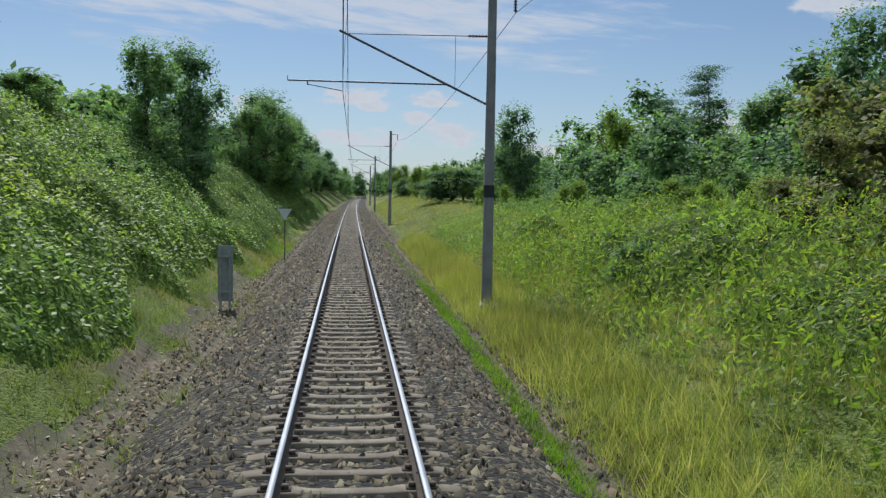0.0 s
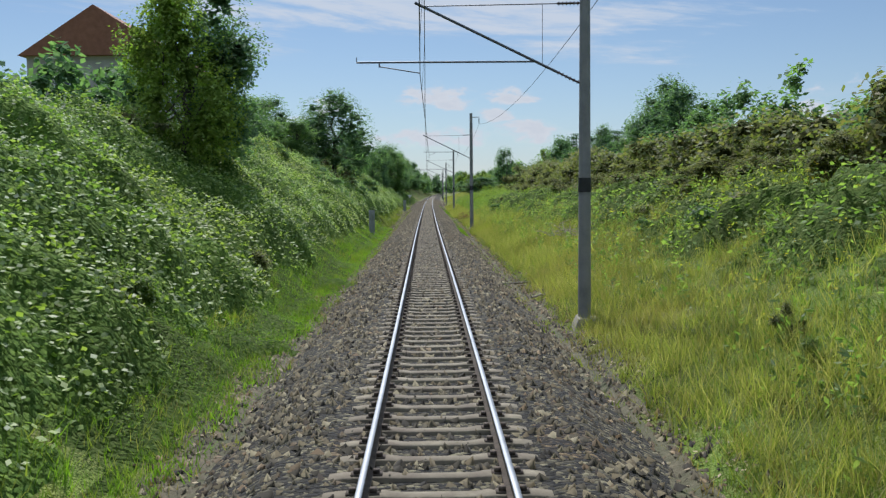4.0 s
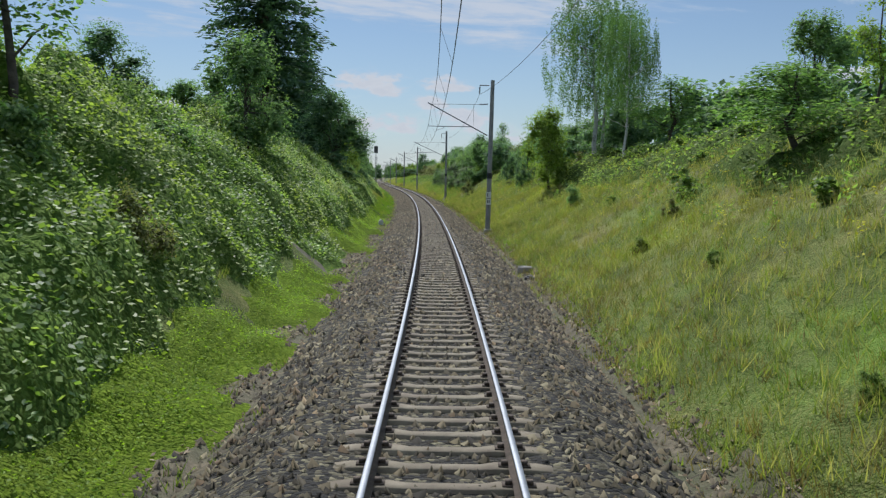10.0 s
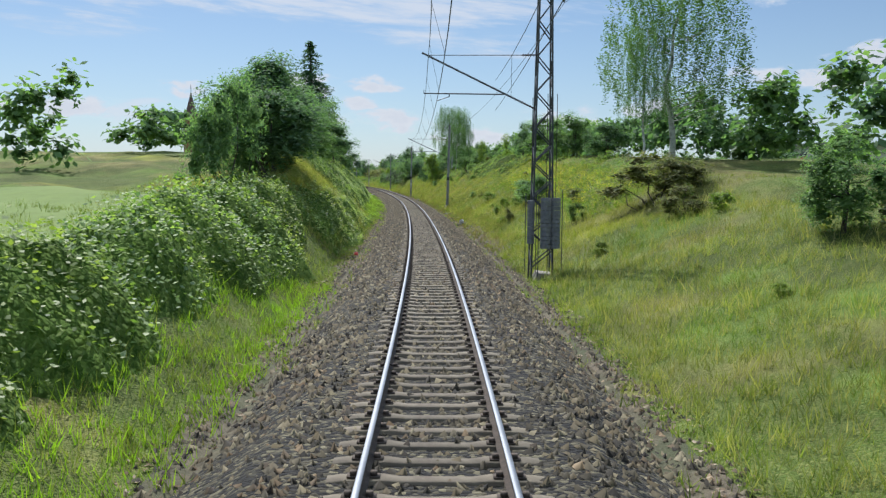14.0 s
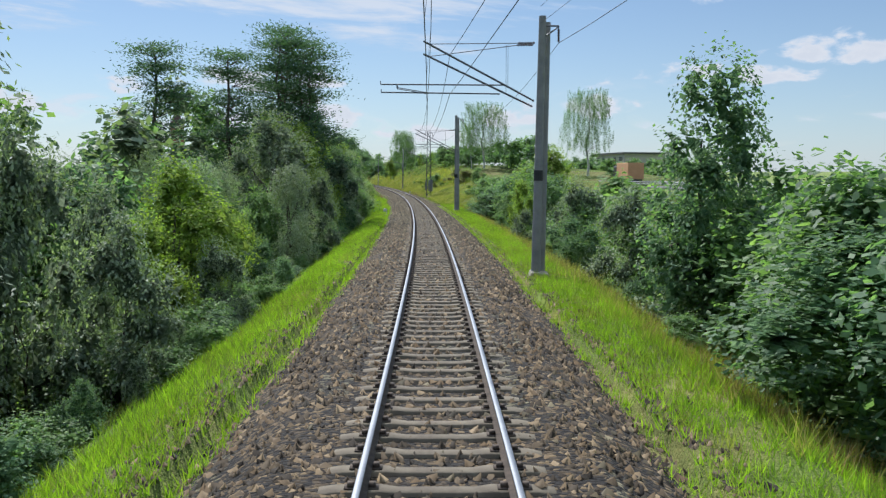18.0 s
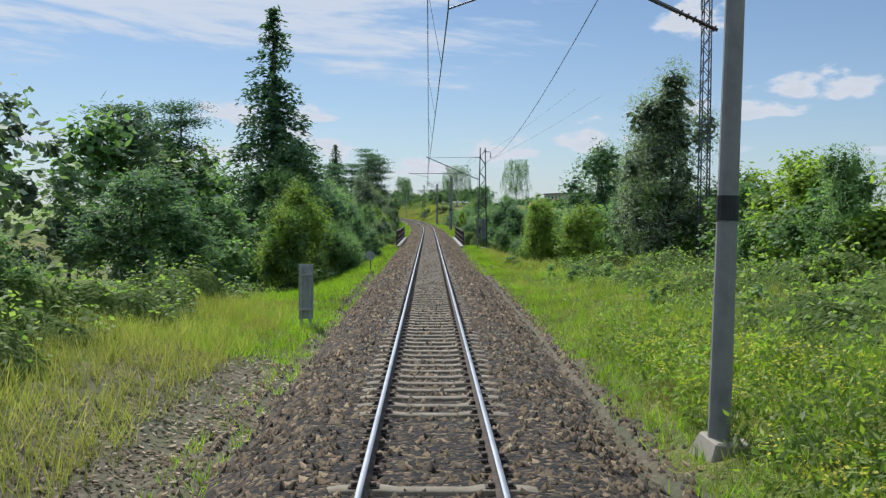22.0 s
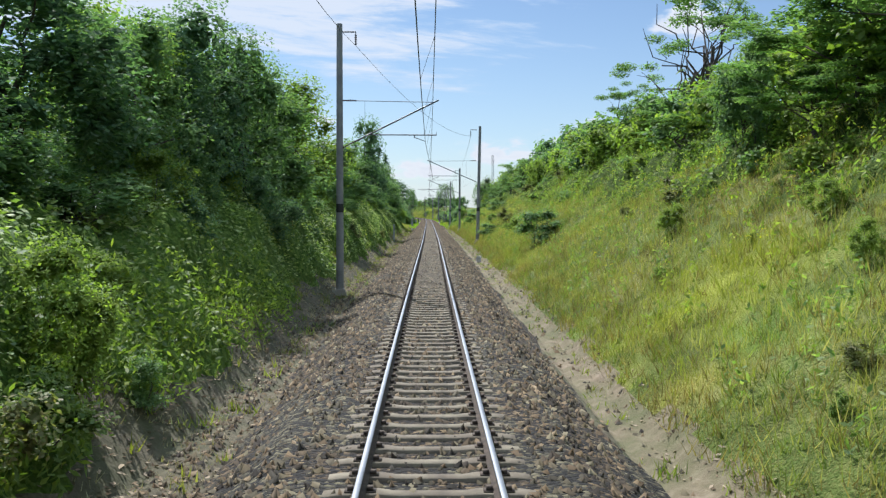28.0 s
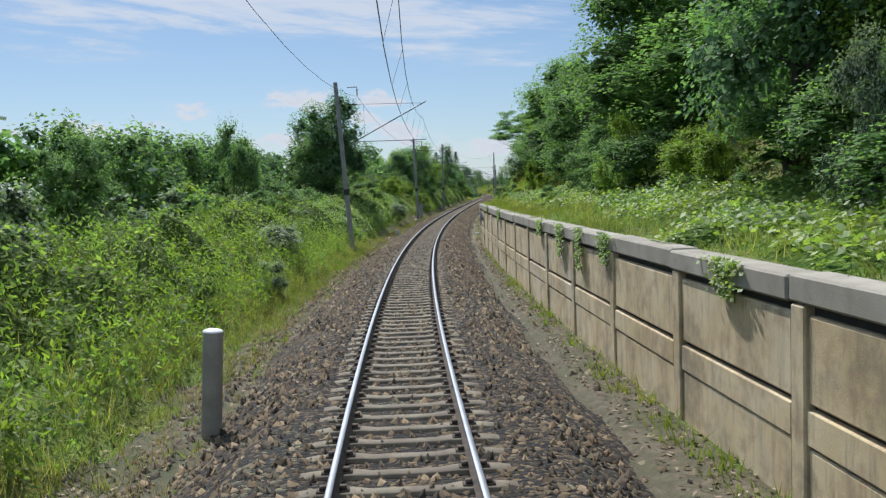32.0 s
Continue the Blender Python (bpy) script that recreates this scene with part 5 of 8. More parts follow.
def house(q, d, w, l, h, base, roof, label):
    """A plain house: w across the line, l along it; windows with frames on the sides."""
    H = thing("house", place(q, d, base), label, "house")
    bm = bmesh.new()
    box(bm, -w / 2, w / 2, -l / 2, l / 2, -2, h)
    part("wall", bm, "plaster", H)
    bm = bmesh.new()
    v = [bm.verts.new(p) for p in ((-w / 2 - 0.4, -l / 2 - 0.4, h), (w / 2 + 0.4, -l / 2 - 0.4, h), (w / 2 + 0.4, l / 2 + 0.4, h), (-w / 2 - 0.4, l / 2 + 0.4, h), (0, -l / 2 - 0.4, h + roof), (0, l / 2 + 0.4, h + roof))]
    for f in ((0, 1, 4), (2, 3, 5), (1, 2, 5, 4), (3, 0, 4, 5), (3, 2, 1, 0)):
        bm.faces.new([v[i] for i in f])
    part("roof", bm, "roof_tile", H)
    for z in (1.2, 4.0):
        if z + 1.5 > h:
            continue
        for y in (-l / 4, l / 4):
            bm = bmesh.new()
            box(bm, w / 2 - 0.02, w / 2 + 0.05, y - 0.6, y + 0.6, z, z + 1.4)
            win = part("window", bm, "white", H)
            bm = bmesh.new()
            box(bm, w / 2 + 0.04, w / 2 + 0.06, y - 0.5, y + 0.5, z + 0.1, z + 1.3)
            part("pane", bm, "glass_dark", win)
        for x in (-w / 4, w / 4):
            bm = bmesh.new()
            box(bm, x - 0.55, x + 0.55, -l / 2 - 0.05, -l / 2 + 0.02, z, z + 1.4)
            win = part("window", bm, "white", H)
            bm = bmesh.new()
            box(bm, x - 0.45, x + 0.45, -l / 2 - 0.06, -l / 2 - 0.04, z + 0.1, z + 1.3)
            part("pane", bm, "glass_dark", win)


house(-47.0, -21.2, 9.0, 12.0, 6.6, 5.0, 3.2, "grey-plastered house above the cutting, half hidden by trees")


def church_tower():
    k = 1.5
    T = thing("church_tower", pose(-82.7, 192.9, -3.0, 0, 0, 12), "distant red-brick church tower with a pointed spire", "church tower")
    big = Matrix.Diagonal((k, k, k, 1))
    bm = bmesh.new()
    box(bm, -2.9, 2.9, -2.9, 2.9, -3, 26.5, 0.1)
    part("tower", bm, "brick_red", T, m=big)
    bm = bmesh.new()
    box(bm, -3.4, 3.4, -3.4, 3.4, 26.5, 27.2, 0.1)
    part("cornice", bm, "plaster", T, m=big)
    for x in (-2.5, 2.5):
        for y in (-2.5, 2.5):
            bm = bmesh.new()
            rod(bm, (x, y, 27.2), (x, y, 31.0), 0.7, 0.02, 6)
            part("pinnacle", bm, "slate", T, m=big)
    bm = bmesh.new()
    rod(bm, (0, 0, 27.2), (0, 0, 38.5), 2.9, 0.05, 8)
    part("spire", bm, "slate", T, m=big)
    bm = bmesh.new()
    rod(bm, (0, 0, 38.3), (0, 0, 41.5), 0.12, n=6)
    part("finial", bm, "steel", T, m=big)
    for x in (-1.0, 1.0):
        bm = bmesh.new()
        box(bm, x - 0.5, x + 0.5, -2.97, -2.8, 20.5, 24.0)
        part("belfry_opening", bm, "black_paint", T, m=big)


church_tower()


def flat_building(q, d, w, l, base, h, mat, label, mural=False):
    """A long flat-roofed hall; its long side faces the line."""
    B = thing("hall", place(q, d, base), label, "building", "halls by the road")
    bm = bmesh.new()
    box(bm, 0, w, -l / 2, l / 2, -3, h)
    part("wall", bm, mat, B)
    bm = bmesh.new()
    box(bm, -0.6, w + 0.6, -l / 2 - 0.6, l / 2 + 0.6, h, h + 0.5)
    part("roof", bm, "dark_wall", B)
    if mural:
        for i, (y, ww, z, hh, m) in enumerate(((-10, 5, 1.0, 5, "spray_black"), (-5, 2.6, 2.5, 4.5, "red_plastic"), (-1, 3.0, 1, 4.5, "spray_black"), (3, 4, 0.8, 4, "white"), (-13, 3, 1, 5, "white"))):
            bm = bmesh.new()
            box(bm, -0.06, 0.02, y - ww / 2, y + ww / 2, z, z + hh, 0.3 if ww > 2.8 else 0.2)
            part("mural_shape", bm, m, B)
    for i in range(5):
        y = -l / 2 + l * (i + 0.5) / 5
        bm = bmesh.new()
        box(bm, -0.05, 0.03, y - 1.2, y + 1.2, h - 2.2, h - 1.0)
        win = part("window", bm, "dark_wall", B)
        bm = bmesh.new()
        box(bm, -0.08, -0.04, y - 1.0, y + 1.0, h - 2.0, h - 1.2)
        part("pane", bm, "glass_dark", win)
    return B


flat_building(-218.0, 80.0, 14, 26, 0.8, 9.0, "plaster", "flat-roofed hall with a sprayed mural behind the bushes", True)


def side_road():
    R = tagged(new("road"), "grey asphalt road on a low bank beside the railway", "road", kind="structure")
    part("carriageway", line_box(bmesh.new(), -600, -330, 31.0, 39.0, 0.6, 1.55, 0.0, 40), "asphalt", R)
    part("verge", line_box(bmesh.new(), -600, -330, 27.0, 30.99, -3.5, 1.35, 0.3, 40), "meadow", R)
    part("verge", line_box(bmesh.new(), -600, -330, 39.01, 44, -3.5, 1.35, 0.3, 40), "meadow", R)
    for d in (31.3, 38.6):
        G = tagged(new("guard_rail"), "galvanised steel guard rail along the road", "guard rail", "guard rails of the road")
        for z in (1.92, 2.16):
            part("rail", line_box(bmesh.new(), -598, -335, d - 0.04, d + 0.04, z, z + 0.13, 0.02, 60), "galvanised", G)
        for q in np.arange(-596, -336, 4.0):
            bm = bmesh.new()
            box(bm, -0.05, 0.05, -0.04, 0.04, -0.3, 0.72)
            part("post", bm, "galvanised", G, m=place(float(q), d + 0.1, 1.55))
    Pp = tagged(new("bridge_parapet"), "dark steel parapet of the road bridge", "parapet")
    for z in (1.75, 2.15, 2.6):
        part("bar", line_box(bmesh.new(), -532, -498, 30.72, 30.8, z, z + 0.08, 0.01, 6), "dark_wall", Pp)
    for q in np.arange(-532, -497.9, 1.7):
        bm = bmesh.new()
        box(bm, -0.05, 0.05, -0.05, 0.05, -0.3, 1.15)
        part("post", bm, "dark_wall", Pp, m=place(float(q), 30.76, 1.55))


side_road()


def lorry(q, d, z):
    T = thing("lorry", place(q, d, z), "lorry with an orange box body and a dark cab", "lorry")
    bm = bmesh.new()
    box(bm, -1.25, 1.25, -4.2, 2.0, 1.0, 3.5, 0.06)
    part("box_body", bm, "orange_wall", T)
    bm = bmesh.new()
    box(bm, -1.2, 1.2, 2.25, 4.2, 0.6, 3.1, 0.15)
    part("cab", bm, "dark_wall", T)
    bm = bmesh.new()
    box(bm, -1.22, -1.19, 2.8, 3.9, 1.7, 2.7, 0.0)
    part("side_window", bm, "glass_dark", T)
    bm = bmesh.new()
    box(bm, -1.0, 1.0, -4.1, 4.1, 0.55, 0.98)
    part("chassis", bm, "lattice", T)
    for y in (-3.2, -2.0, 3.2):
        for x in (-1.05, 1.05):
            bm = bmesh.new()
            rod(bm, (x - 0.15, y, 0.5), (x + 0.15, y, 0.5), 0.5, n=18)
            w = part("wheel", bm, "black_paint", T)
            bm = bmesh.new()
            rod(bm, (x - 0.16, y, 0.5), (x + 0.16, y, 0.5), 0.26, n=14)
            part("rim", bm, "galvanised", w)


lorry(-362.0, 35.0, 1.56)


def radio_mast():
    z = float(land(-560, 15.5))
    T = thing("radio_mast", place(-560.0, 15.5, z), "slender grey lattice radio mast behind the trees", "mast")
    part("mast", lattice_bm(16.5 - z, 0.55, 0.4, -0.5, 0.55), "steel", T)
    for zz in (15.4, 14.2):
        bm = bmesh.new()
        rod(bm, (-0.25, 0.2, zz - z), (-0.25, 0.2, zz + 1.0 - z), 0.05, n=8)
        part("antenna", bm, "galvanised", T)


radio_mast()


def pole_plates(q, d):
    """Two small white number plates on a catenary pole; the figures are plain bars."""
    z = float(land(q, d))
    P = tagged(new("number_plate"), "small white number plates with dark figures on the pole", "sign")
    P.matrix_world = place(q, d, z + 1.75)
    for k, dz in enumerate((0.0, 0.42)):
        bm = bmesh.new()
        box(bm, -0.15, 0.15, -0.19, -0.175, dz, dz + 0.36, 0.004)
        plate = part("plate", bm, "white", P)
        for i in range(2 - k):
            bm = bmesh.new()
            box(bm, -0.08 + 0.1 * i, -0.02 + 0.1 * i, -0.196, -0.191, dz + 0.08, dz + 0.28)
            part("figure", bm, "black_paint", plate)
    bm = bmesh.new()
    rod(bm, (0, -0.17, -0.1), (0, -0.17, 0.85), 0.02, n=6)
    part("clamp", bm, "steel", P)


near_pole = min(POLE_AT, key=lambda p: abs(p[0] + 222.8))
pole_plates(near_pole[0], near_pole[1])

# ---- plants ----
def unit(v):
    return v / (np.linalg.norm(v, axis=-1, keepdims=True) + 1e-9)


def cards(rng, at, length, width, up=0.35, along_way=None, out=None):
    """Lozenge leaves at the given places, turned at random; up draws their faces towards the sky, out away from the crown."""
    n = len(at)
    nrm = rng.normal(size=(n, 3))
    nrm[:, 2] = np.abs(nrm[:, 2]) + up * 2
    if out is not None:
        nrm = nrm * 0.8 + out * 0.75 + np.array([0, 0, 0.35])
    nrm = unit(nrm)
    a = rng.normal(size=(n, 3)) if along_way is None else along_way + 0.35 * rng.normal(size=(n, 3))
    a = unit(a - (a * nrm).sum(1)[:, None] * nrm)
    b = np.cross(nrm, a)
    L = (length * rng.uniform(0.65, 1.3, n))[:, None] * 0.5
    W = (width * rng.uniform(0.65, 1.3, n))[:, None] * 0.5
    v = np.stack([at - a * L, at + b * W - a * L * 0.1, at + a * L, at - b * W - a * L * 0.1], 1).reshape(-1, 3)
    return v, np.arange(n * 4).reshape(n, 4)


def limb_chain(rng, a, b, n=5, wander=0.06):
    t = np.linspace(0, 1, n)[:, None]
    p = np.asarray(a) + (np.asarray(b) - np.asarray(a)) * t
    L = np.linalg.norm(np.asarray(b) - np.asarray(a))
    p[1:-1] += rng.normal(size=(n - 2, 3)) * wander * L
    return p


def crown_points(rng, n, H, R, low, blobs, gap=0.35, flat=1.0, squeeze=0.75):
    """Places in a crown of many unequal clumps, open between them."""
    # widest below the middle, rounded at the top, full down to the skirts
    h = rng.uniform(-1, 1, blobs)
    a, s = rng.uniform(0, 6.28, blobs), np.sqrt(rng.uniform(0.05, 1, blobs))
    taper = np.interp(h, [-1, -0.6, -0.1, 0.4, 0.8, 1], [0.78, 1.0, 1.08, 0.9, 0.55, 0.25]) if low < 1.5 else np.interp(h, [-1, -0.5, 0, 0.5, 1], [0.5, 0.95, 1.05, 0.85, 0.3])
    c = np.stack([np.cos(a) * s, np.sin(a) * s, h], 1)
    r = rng.uniform(0.24, 0.46, blobs)
    mid, half = (H + low) / 2, (H - low) / 2
    cen = np.stack([c[:, 0] * R * squeeze * taper, c[:, 1] * R * squeeze * taper, mid + c[:, 2] * (half - r * half * 0.55)], 1)
    w = r ** 2
    k = rng.choice(blobs, n, p=w / w.sum())
    u = unit(rng.normal(size=(n, 3)))
    s = rng.uniform(0.45, 1.08, n) ** 0.5
    lump = np.sin(u @ np.array([7.1, 3.3, 5.2]) + k * 1.7) + np.sin(u @ np.array([-4.2, 8.1, 2.6]) + k)
    keep = lump > -1.4 + gap
    scale = np.array([R, R, min(half, R * 1.2) * flat])
    pts = cen[k] + u * (s * r[k])[:, None] * scale
    keep &= pts[:, 2] > max(0.03, low * 0.5)
    # the inside: larger sprays, closer to the clumps' middles
    kk = np.repeat(np.arange(blobs), 60)
    ui = unit(rng.normal(size=(len(kk), 3)))
    at = cen[kk] + ui * (rng.uniform(0.05, 0.62, len(kk)) * r[kk])[:, None] * scale
    at[:, 2] = np.maximum(at[:, 2], 0.08 + low * 0.5)
    core = cards(rng, at, r[kk] * R * 0.40, r[kk] * R * 0.30, 0.15, out=ui * 0.5)
    return pts[keep], cen, u[keep], core


def spread(rng, pts, each, size):
    p = np.repeat(pts, each, 0)
    return p + rng.normal(size=p.shape) * size


def both(name, cards_list, core, leaf):
    """Leaves and, behind them, the shaded twigs and leaves of the crown's inside, in one mesh."""
    v, f = joined(cards_list)
    if core is None:
        return mesh_of(name, v, f, leaf)
    cv, cf = core
    me = bpy.data.meshes.new(name)
    allv = np.concatenate([v, cv]).astype(np.float32)
    me.vertices.add(len(allv))
    me.vertices.foreach_set("co", allv.ravel())
    loops = np.concatenate([f.ravel(), (cf + len(v)).ravel()]).astype(np.int32)
    starts = np.concatenate([np.arange(0, f.size, 4), f.size + np.arange(0, cf.size, 4)]).astype(np.int32)
    me.loops.add(len(loops))
    me.loops.foreach_set("vertex_index", loops)
    me.polygons.add(len(starts))
    me.polygons.foreach_set("loop_start", starts)
    me.polygons.foreach_set("material_index", np.concatenate([np.zeros(len(f)), np.ones(len(cf))]).astype(np.int32))
    me.update(calc_edges=True)
    me.materials.append(M[leaf])
    me.materials.append(M[{"leaf_mid": "mass_mid", "leaf_dark": "mass_dark", "leaf_light": "mass_light", "leaf_olive": "mass_olive", "leaf_silver": "mass_silver", "goldenrod": "mass_light", "weed": "mass_weed"}.get(leaf, "mass_mid")])
    return me


def tree_meshes(kind, seed, big=False):
    """Trunk and crown meshes of one kind at a standing height and radius."""
    rng = np.random.default_rng(seed)
    trunk, crown, leaf, core = [], [], "leaf_mid", None
    if kind in ("broad", "broad_dark", "broad_light", "willow", "orchard"):
        H, R = (14.0, 4.4) if big else (7.5, 2.8)
        low = {"orchard": 2.0, "willow": 0.8}.get(kind, 0.35)
        leaf = {"broad": "leaf_mid", "broad_dark": "leaf_dark", "broad_light": "leaf_light", "willow": "leaf_silver", "orchard": "leaf_dark"}[kind]
        airy = kind == "willow"
        pts, cen, out, core = crown_points(rng, (5600 if big else 3900) if not airy else 6500, H, R, low, 38 if big else 26, 0.4 if airy else 0.1)
        if airy and not big:
            core = None
        size = 0.225 if big else 0.15
        crown.append(cards(rng, spread(rng, pts, 3, size * 0.55), size * (1.15 if airy else 1.0), size * (0.36 if airy else 0.64), 0.2, out=np.repeat(out, 3, 0)))
        trunk.append(tube_arrays(limb_chain(rng, (0, 0, -0.6), (0.2, 0.1, H * 0.72), 7, 0.02), np.linspace(0.022 * H, 0.005 * H, 7), 8))
        for c in cen[:9]:
            z = rng.uniform(0.2, 0.5) * H if kind != "orchard" else rng.uniform(1.2, 3.2)
            trunk.append(tube_arrays(limb_chain(rng, (0.05, 0.03, z), c, 5), np.linspace(0.009 * H, 0.002 * H, 5), 5))
    elif kind in ("shrub", "shrub_dark", "shrub_light", "shrub_olive", "shrub_silver"):
        H, R = 4.0, 2.4
        leaf = {"shrub": "leaf_mid", "shrub_dark": "leaf_dark", "shrub_light": "leaf_light", "shrub_olive": "leaf_olive", "shrub_silver": "leaf_silver"}[kind]
        pts, cen, out, core = crown_points(rng, 2300, H, R, 0.0, 24, 0.12, 0.95, 0.74)
        crown.append(cards(rng, spread(rng, pts, 3, 0.09), 0.125, 0.08, 0.3, out=np.repeat(out, 3, 0)))
        # long shoots that stand out of the outline
        top = pts[np.argsort(-pts[:, 2])[:90]]
        sh = np.concatenate([t + np.outer(np.linspace(0, 1, 6), (*rng.normal(size=2) * 0.2, rng.uniform(0.15, 0.45))) for t in top[::3]])
        crown.append(cards(rng, sh + rng.normal(size=sh.shape) * 0.04, 0.11, 0.055, 0.2))
        for c in cen[:7]:
            trunk.append(tube_arrays(limb_chain(rng, (rng.uniform(-0.3, 0.3), rng.uniform(-0.3, 0.3), -0.5), c, 5), np.linspace(0.045, 0.012, 5), 5))
    elif kind.startswith("clump"):
        H, R = 1.2, 0.9
        leaf = {"clump": "leaf_mid", "clump_light": "weed", "clump_dry": "leaf_olive", "clump_silver": "leaf_silver", "clump_gold": "goldenrod"}[kind]
        pts, cen, out, core = crown_points(rng, 900, H, R, 0.0, 12, 0.1, 0.95, 0.74)
        crown.append(cards(rng, spread(rng, pts, 3, 0.05), 0.072, 0.046, 0.3, out=np.repeat(out, 3, 0)))
        top = pts[np.argsort(-pts[:, 2])[:40]]
        sh = np.concatenate([t + np.outer(np.linspace(0, 1, 5), (*rng.normal(size=2) * 0.12, rng.uniform(0.1, 0.4))) for t in top[::2]])
        crown.append(cards(rng, sh + rng.normal(size=sh.shape) * 0.03, 0.07, 0.035, 0.2))
        for c in cen[:4]:
            trunk.append(tube_arrays(limb_chain(rng, (rng.uniform(-0.2, 0.2), rng.uniform(-0.2, 0.2), -0.2), c, 4), np.linspace(0.02, 0.006, 4), 4))
    elif kind in ("slim", "sapling"):
        H, R, low = 9.0, 1.7, 1.6
        leaf = "leaf_mid" if kind == "slim" else "leaf_light"
        pts, cen, out, _ = crown_points(rng, 1300, H, R, low, 22, 0.4)
        crown.append(cards(rng, spread(rng, pts, 3, 0.13), 0.18, 0.115, 0.2, out=np.repeat(out, 3, 0)))
        trunk.append(tube_arrays(limb_chain(rng, (0, 0, -0.6), (0.1, 0, H * 0.9), 7, 0.015), np.linspace(0.11, 0.02, 7), 6))
        for c in cen[:8]:
            trunk.append(tube_arrays(limb_chain(rng, (0.03, 0, c[2] * 0.6), c, 4), np.linspace(0.035, 0.01, 4), 4))
    elif kind == "spruce":
        H, R, leaf = 14.0, 3.4, "needle"
        trunk.append(tube_arrays(np.array([(0, 0, -0.6), (0, 0, H * 0.5), (0, 0, H * 0.98)]), np.array([0.24, 0.15, 0.02]), 7))
        at, way = [], []
        for z in np.arange(0.7, H - 0.1, 0.34):
            reach = R * (1 - z / H) ** 0.85 * rng.uniform(0.75, 1.12) + 0.12
            for a in rng.uniform(0, 6.28, 15 if z < H * 0.75 else 8):
                rr = reach * rng.uniform(0.7, 1.1)
                s = np.linspace(0.12, 1, max(3, int(rr / 0.24)))
                p = np.stack([np.cos(a) * rr * s, np.sin(a) * rr * s, z + 0.1 * rr * s - 0.34 * rr * s ** 2], 1)
                at.append(p)
                way.append(np.broadcast_to([np.cos(a), np.sin(a), -0.45], p.shape))
        at, way = np.concatenate(at), np.concatenate(way)
        crown.append(cards(rng, np.repeat(at, 5, 0) + rng.normal(size=(len(at) * 5, 3)) * 0.09, 0.30, 0.115, 0.3, np.repeat(way, 5, 0)))
    elif kind == "pine":
        H, R, leaf = 12.0, 2.6, "needle"
        trunk.append(tube_arrays(limb_chain(rng, (0, 0, -0.6), (0.2, 0, H * 0.95), 7, 0.012), np.linspace(0.17, 0.03, 7), 6))
        for z in np.arange(H * 0.3, H, 0.42) + rng.uniform(-0.3, 0.3, len(np.arange(H * 0.3, H, 0.42))):
            for a in rng.uniform(0, 6.28, 3):
                rr = R * (1.05 - min(1.0, z / H)) ** 0.6 * rng.uniform(0.45, 1.05)
                e = np.array([np.cos(a) * rr, np.sin(a) * rr, z + 0.28 * rr])
                trunk.append(tube_arrays(limb_chain(rng, (0, 0, z - 0.2), e, 4), np.linspace(0.03, 0.01, 4), 4))
                k = e * np.array([0.8, 0.8, 1]) + rng.normal(size=(210, 3)) * np.array([0.55, 0.55, 0.15])
                crown.append(cards(rng, k, 0.17, 0.06, 0.3, np.tile([np.cos(a), np.sin(a), 0.5], (210, 1))))
    elif kind == "birch":
        H, R, leaf = 13.0, 2.9, "leaf_birch"
        trunk.append(tube_arrays(limb_chain(rng, (0, 0, -0.6), (0.25, 0.1, H * 0.95), 8, 0.012), np.linspace(0.15, 0.02, 8), 7))
        at = []
        for _ in range(430):
            z = rng.uniform(0.3, 1.0) ** 0.8 * H
            a, rr = rng.uniform(0, 6.28), R * np.sqrt(rng.random()) * (1.15 - 0.75 * abs(z / H - 0.55))
            L = rng.uniform(0.9, 2.6)
            s = np.arange(0, L, 0.14)
            at.append(np.stack([np.cos(a) * rr + 0.06 * np.sin(s * 3 + a), np.sin(a) * rr + 0.06 * np.cos(s * 2 + a), z - s], 1))
        at = np.concatenate(at)
        at = at[at[:, 2] > 1.6]
        crown.append(cards(rng, np.repeat(at, 4, 0) + rng.normal(size=(len(at) * 4, 3)) * 0.08, 0.13, 0.075, 0.15))
        for _ in range(16):
            z, a = rng.uniform(0.3, 0.85) * H, rng.uniform(0, 6.28)
            trunk.append(tube_arrays(limb_chain(rng, (0.1, 0, z - 1.2), (np.cos(a) * R * 0.7, np.sin(a) * R * 0.7, z), 4), np.linspace(0.04, 0.01, 4), 4))
    elif kind in ("robinia", "bare"):
        H, R, leaf = 9.0, 2.6, "leaf_mid"
        ends = []
        trunk.append(tube_arrays(limb_chain(rng, (0, 0, -0.6), (0.6, 0.1, H * 0.55), 6, 0.03), np.linspace(0.15, 0.07, 6), 6))
        for _ in range(13):
            e = np.array([rng.uniform(-R, R), rng.uniform(-R, R), rng.uniform(0.5, 1.0) * H])
            trunk.append(tube_arrays(limb_chain(rng, (0.35, 0.05, H * rng.uniform(0.25, 0.5)), e, 6, 0.07), np.linspace(0.06, 0.012, 6), 5))
            ends.append(e)
        for e in ends[:13 if kind == "robinia" else 3]:
            for _ in range(5):
                c = e + rng.normal(size=3) * np.array([0.62, 0.62, 0.45])
                u = unit(rng.normal(size=(190, 3))) * rng.uniform(0.3, 1.0, (190, 1)) * np.array([0.62, 0.62, 0.34])
                crown.append(cards(rng, c + u, 0.19, 0.085, 0.3, out=u))
    tv, tf = joined(trunk)
    return H, R, mesh_of("trunk", tv, tf, "birch_bark" if kind == "birch" else "bark", True), both("crown", crown, core, leaf)


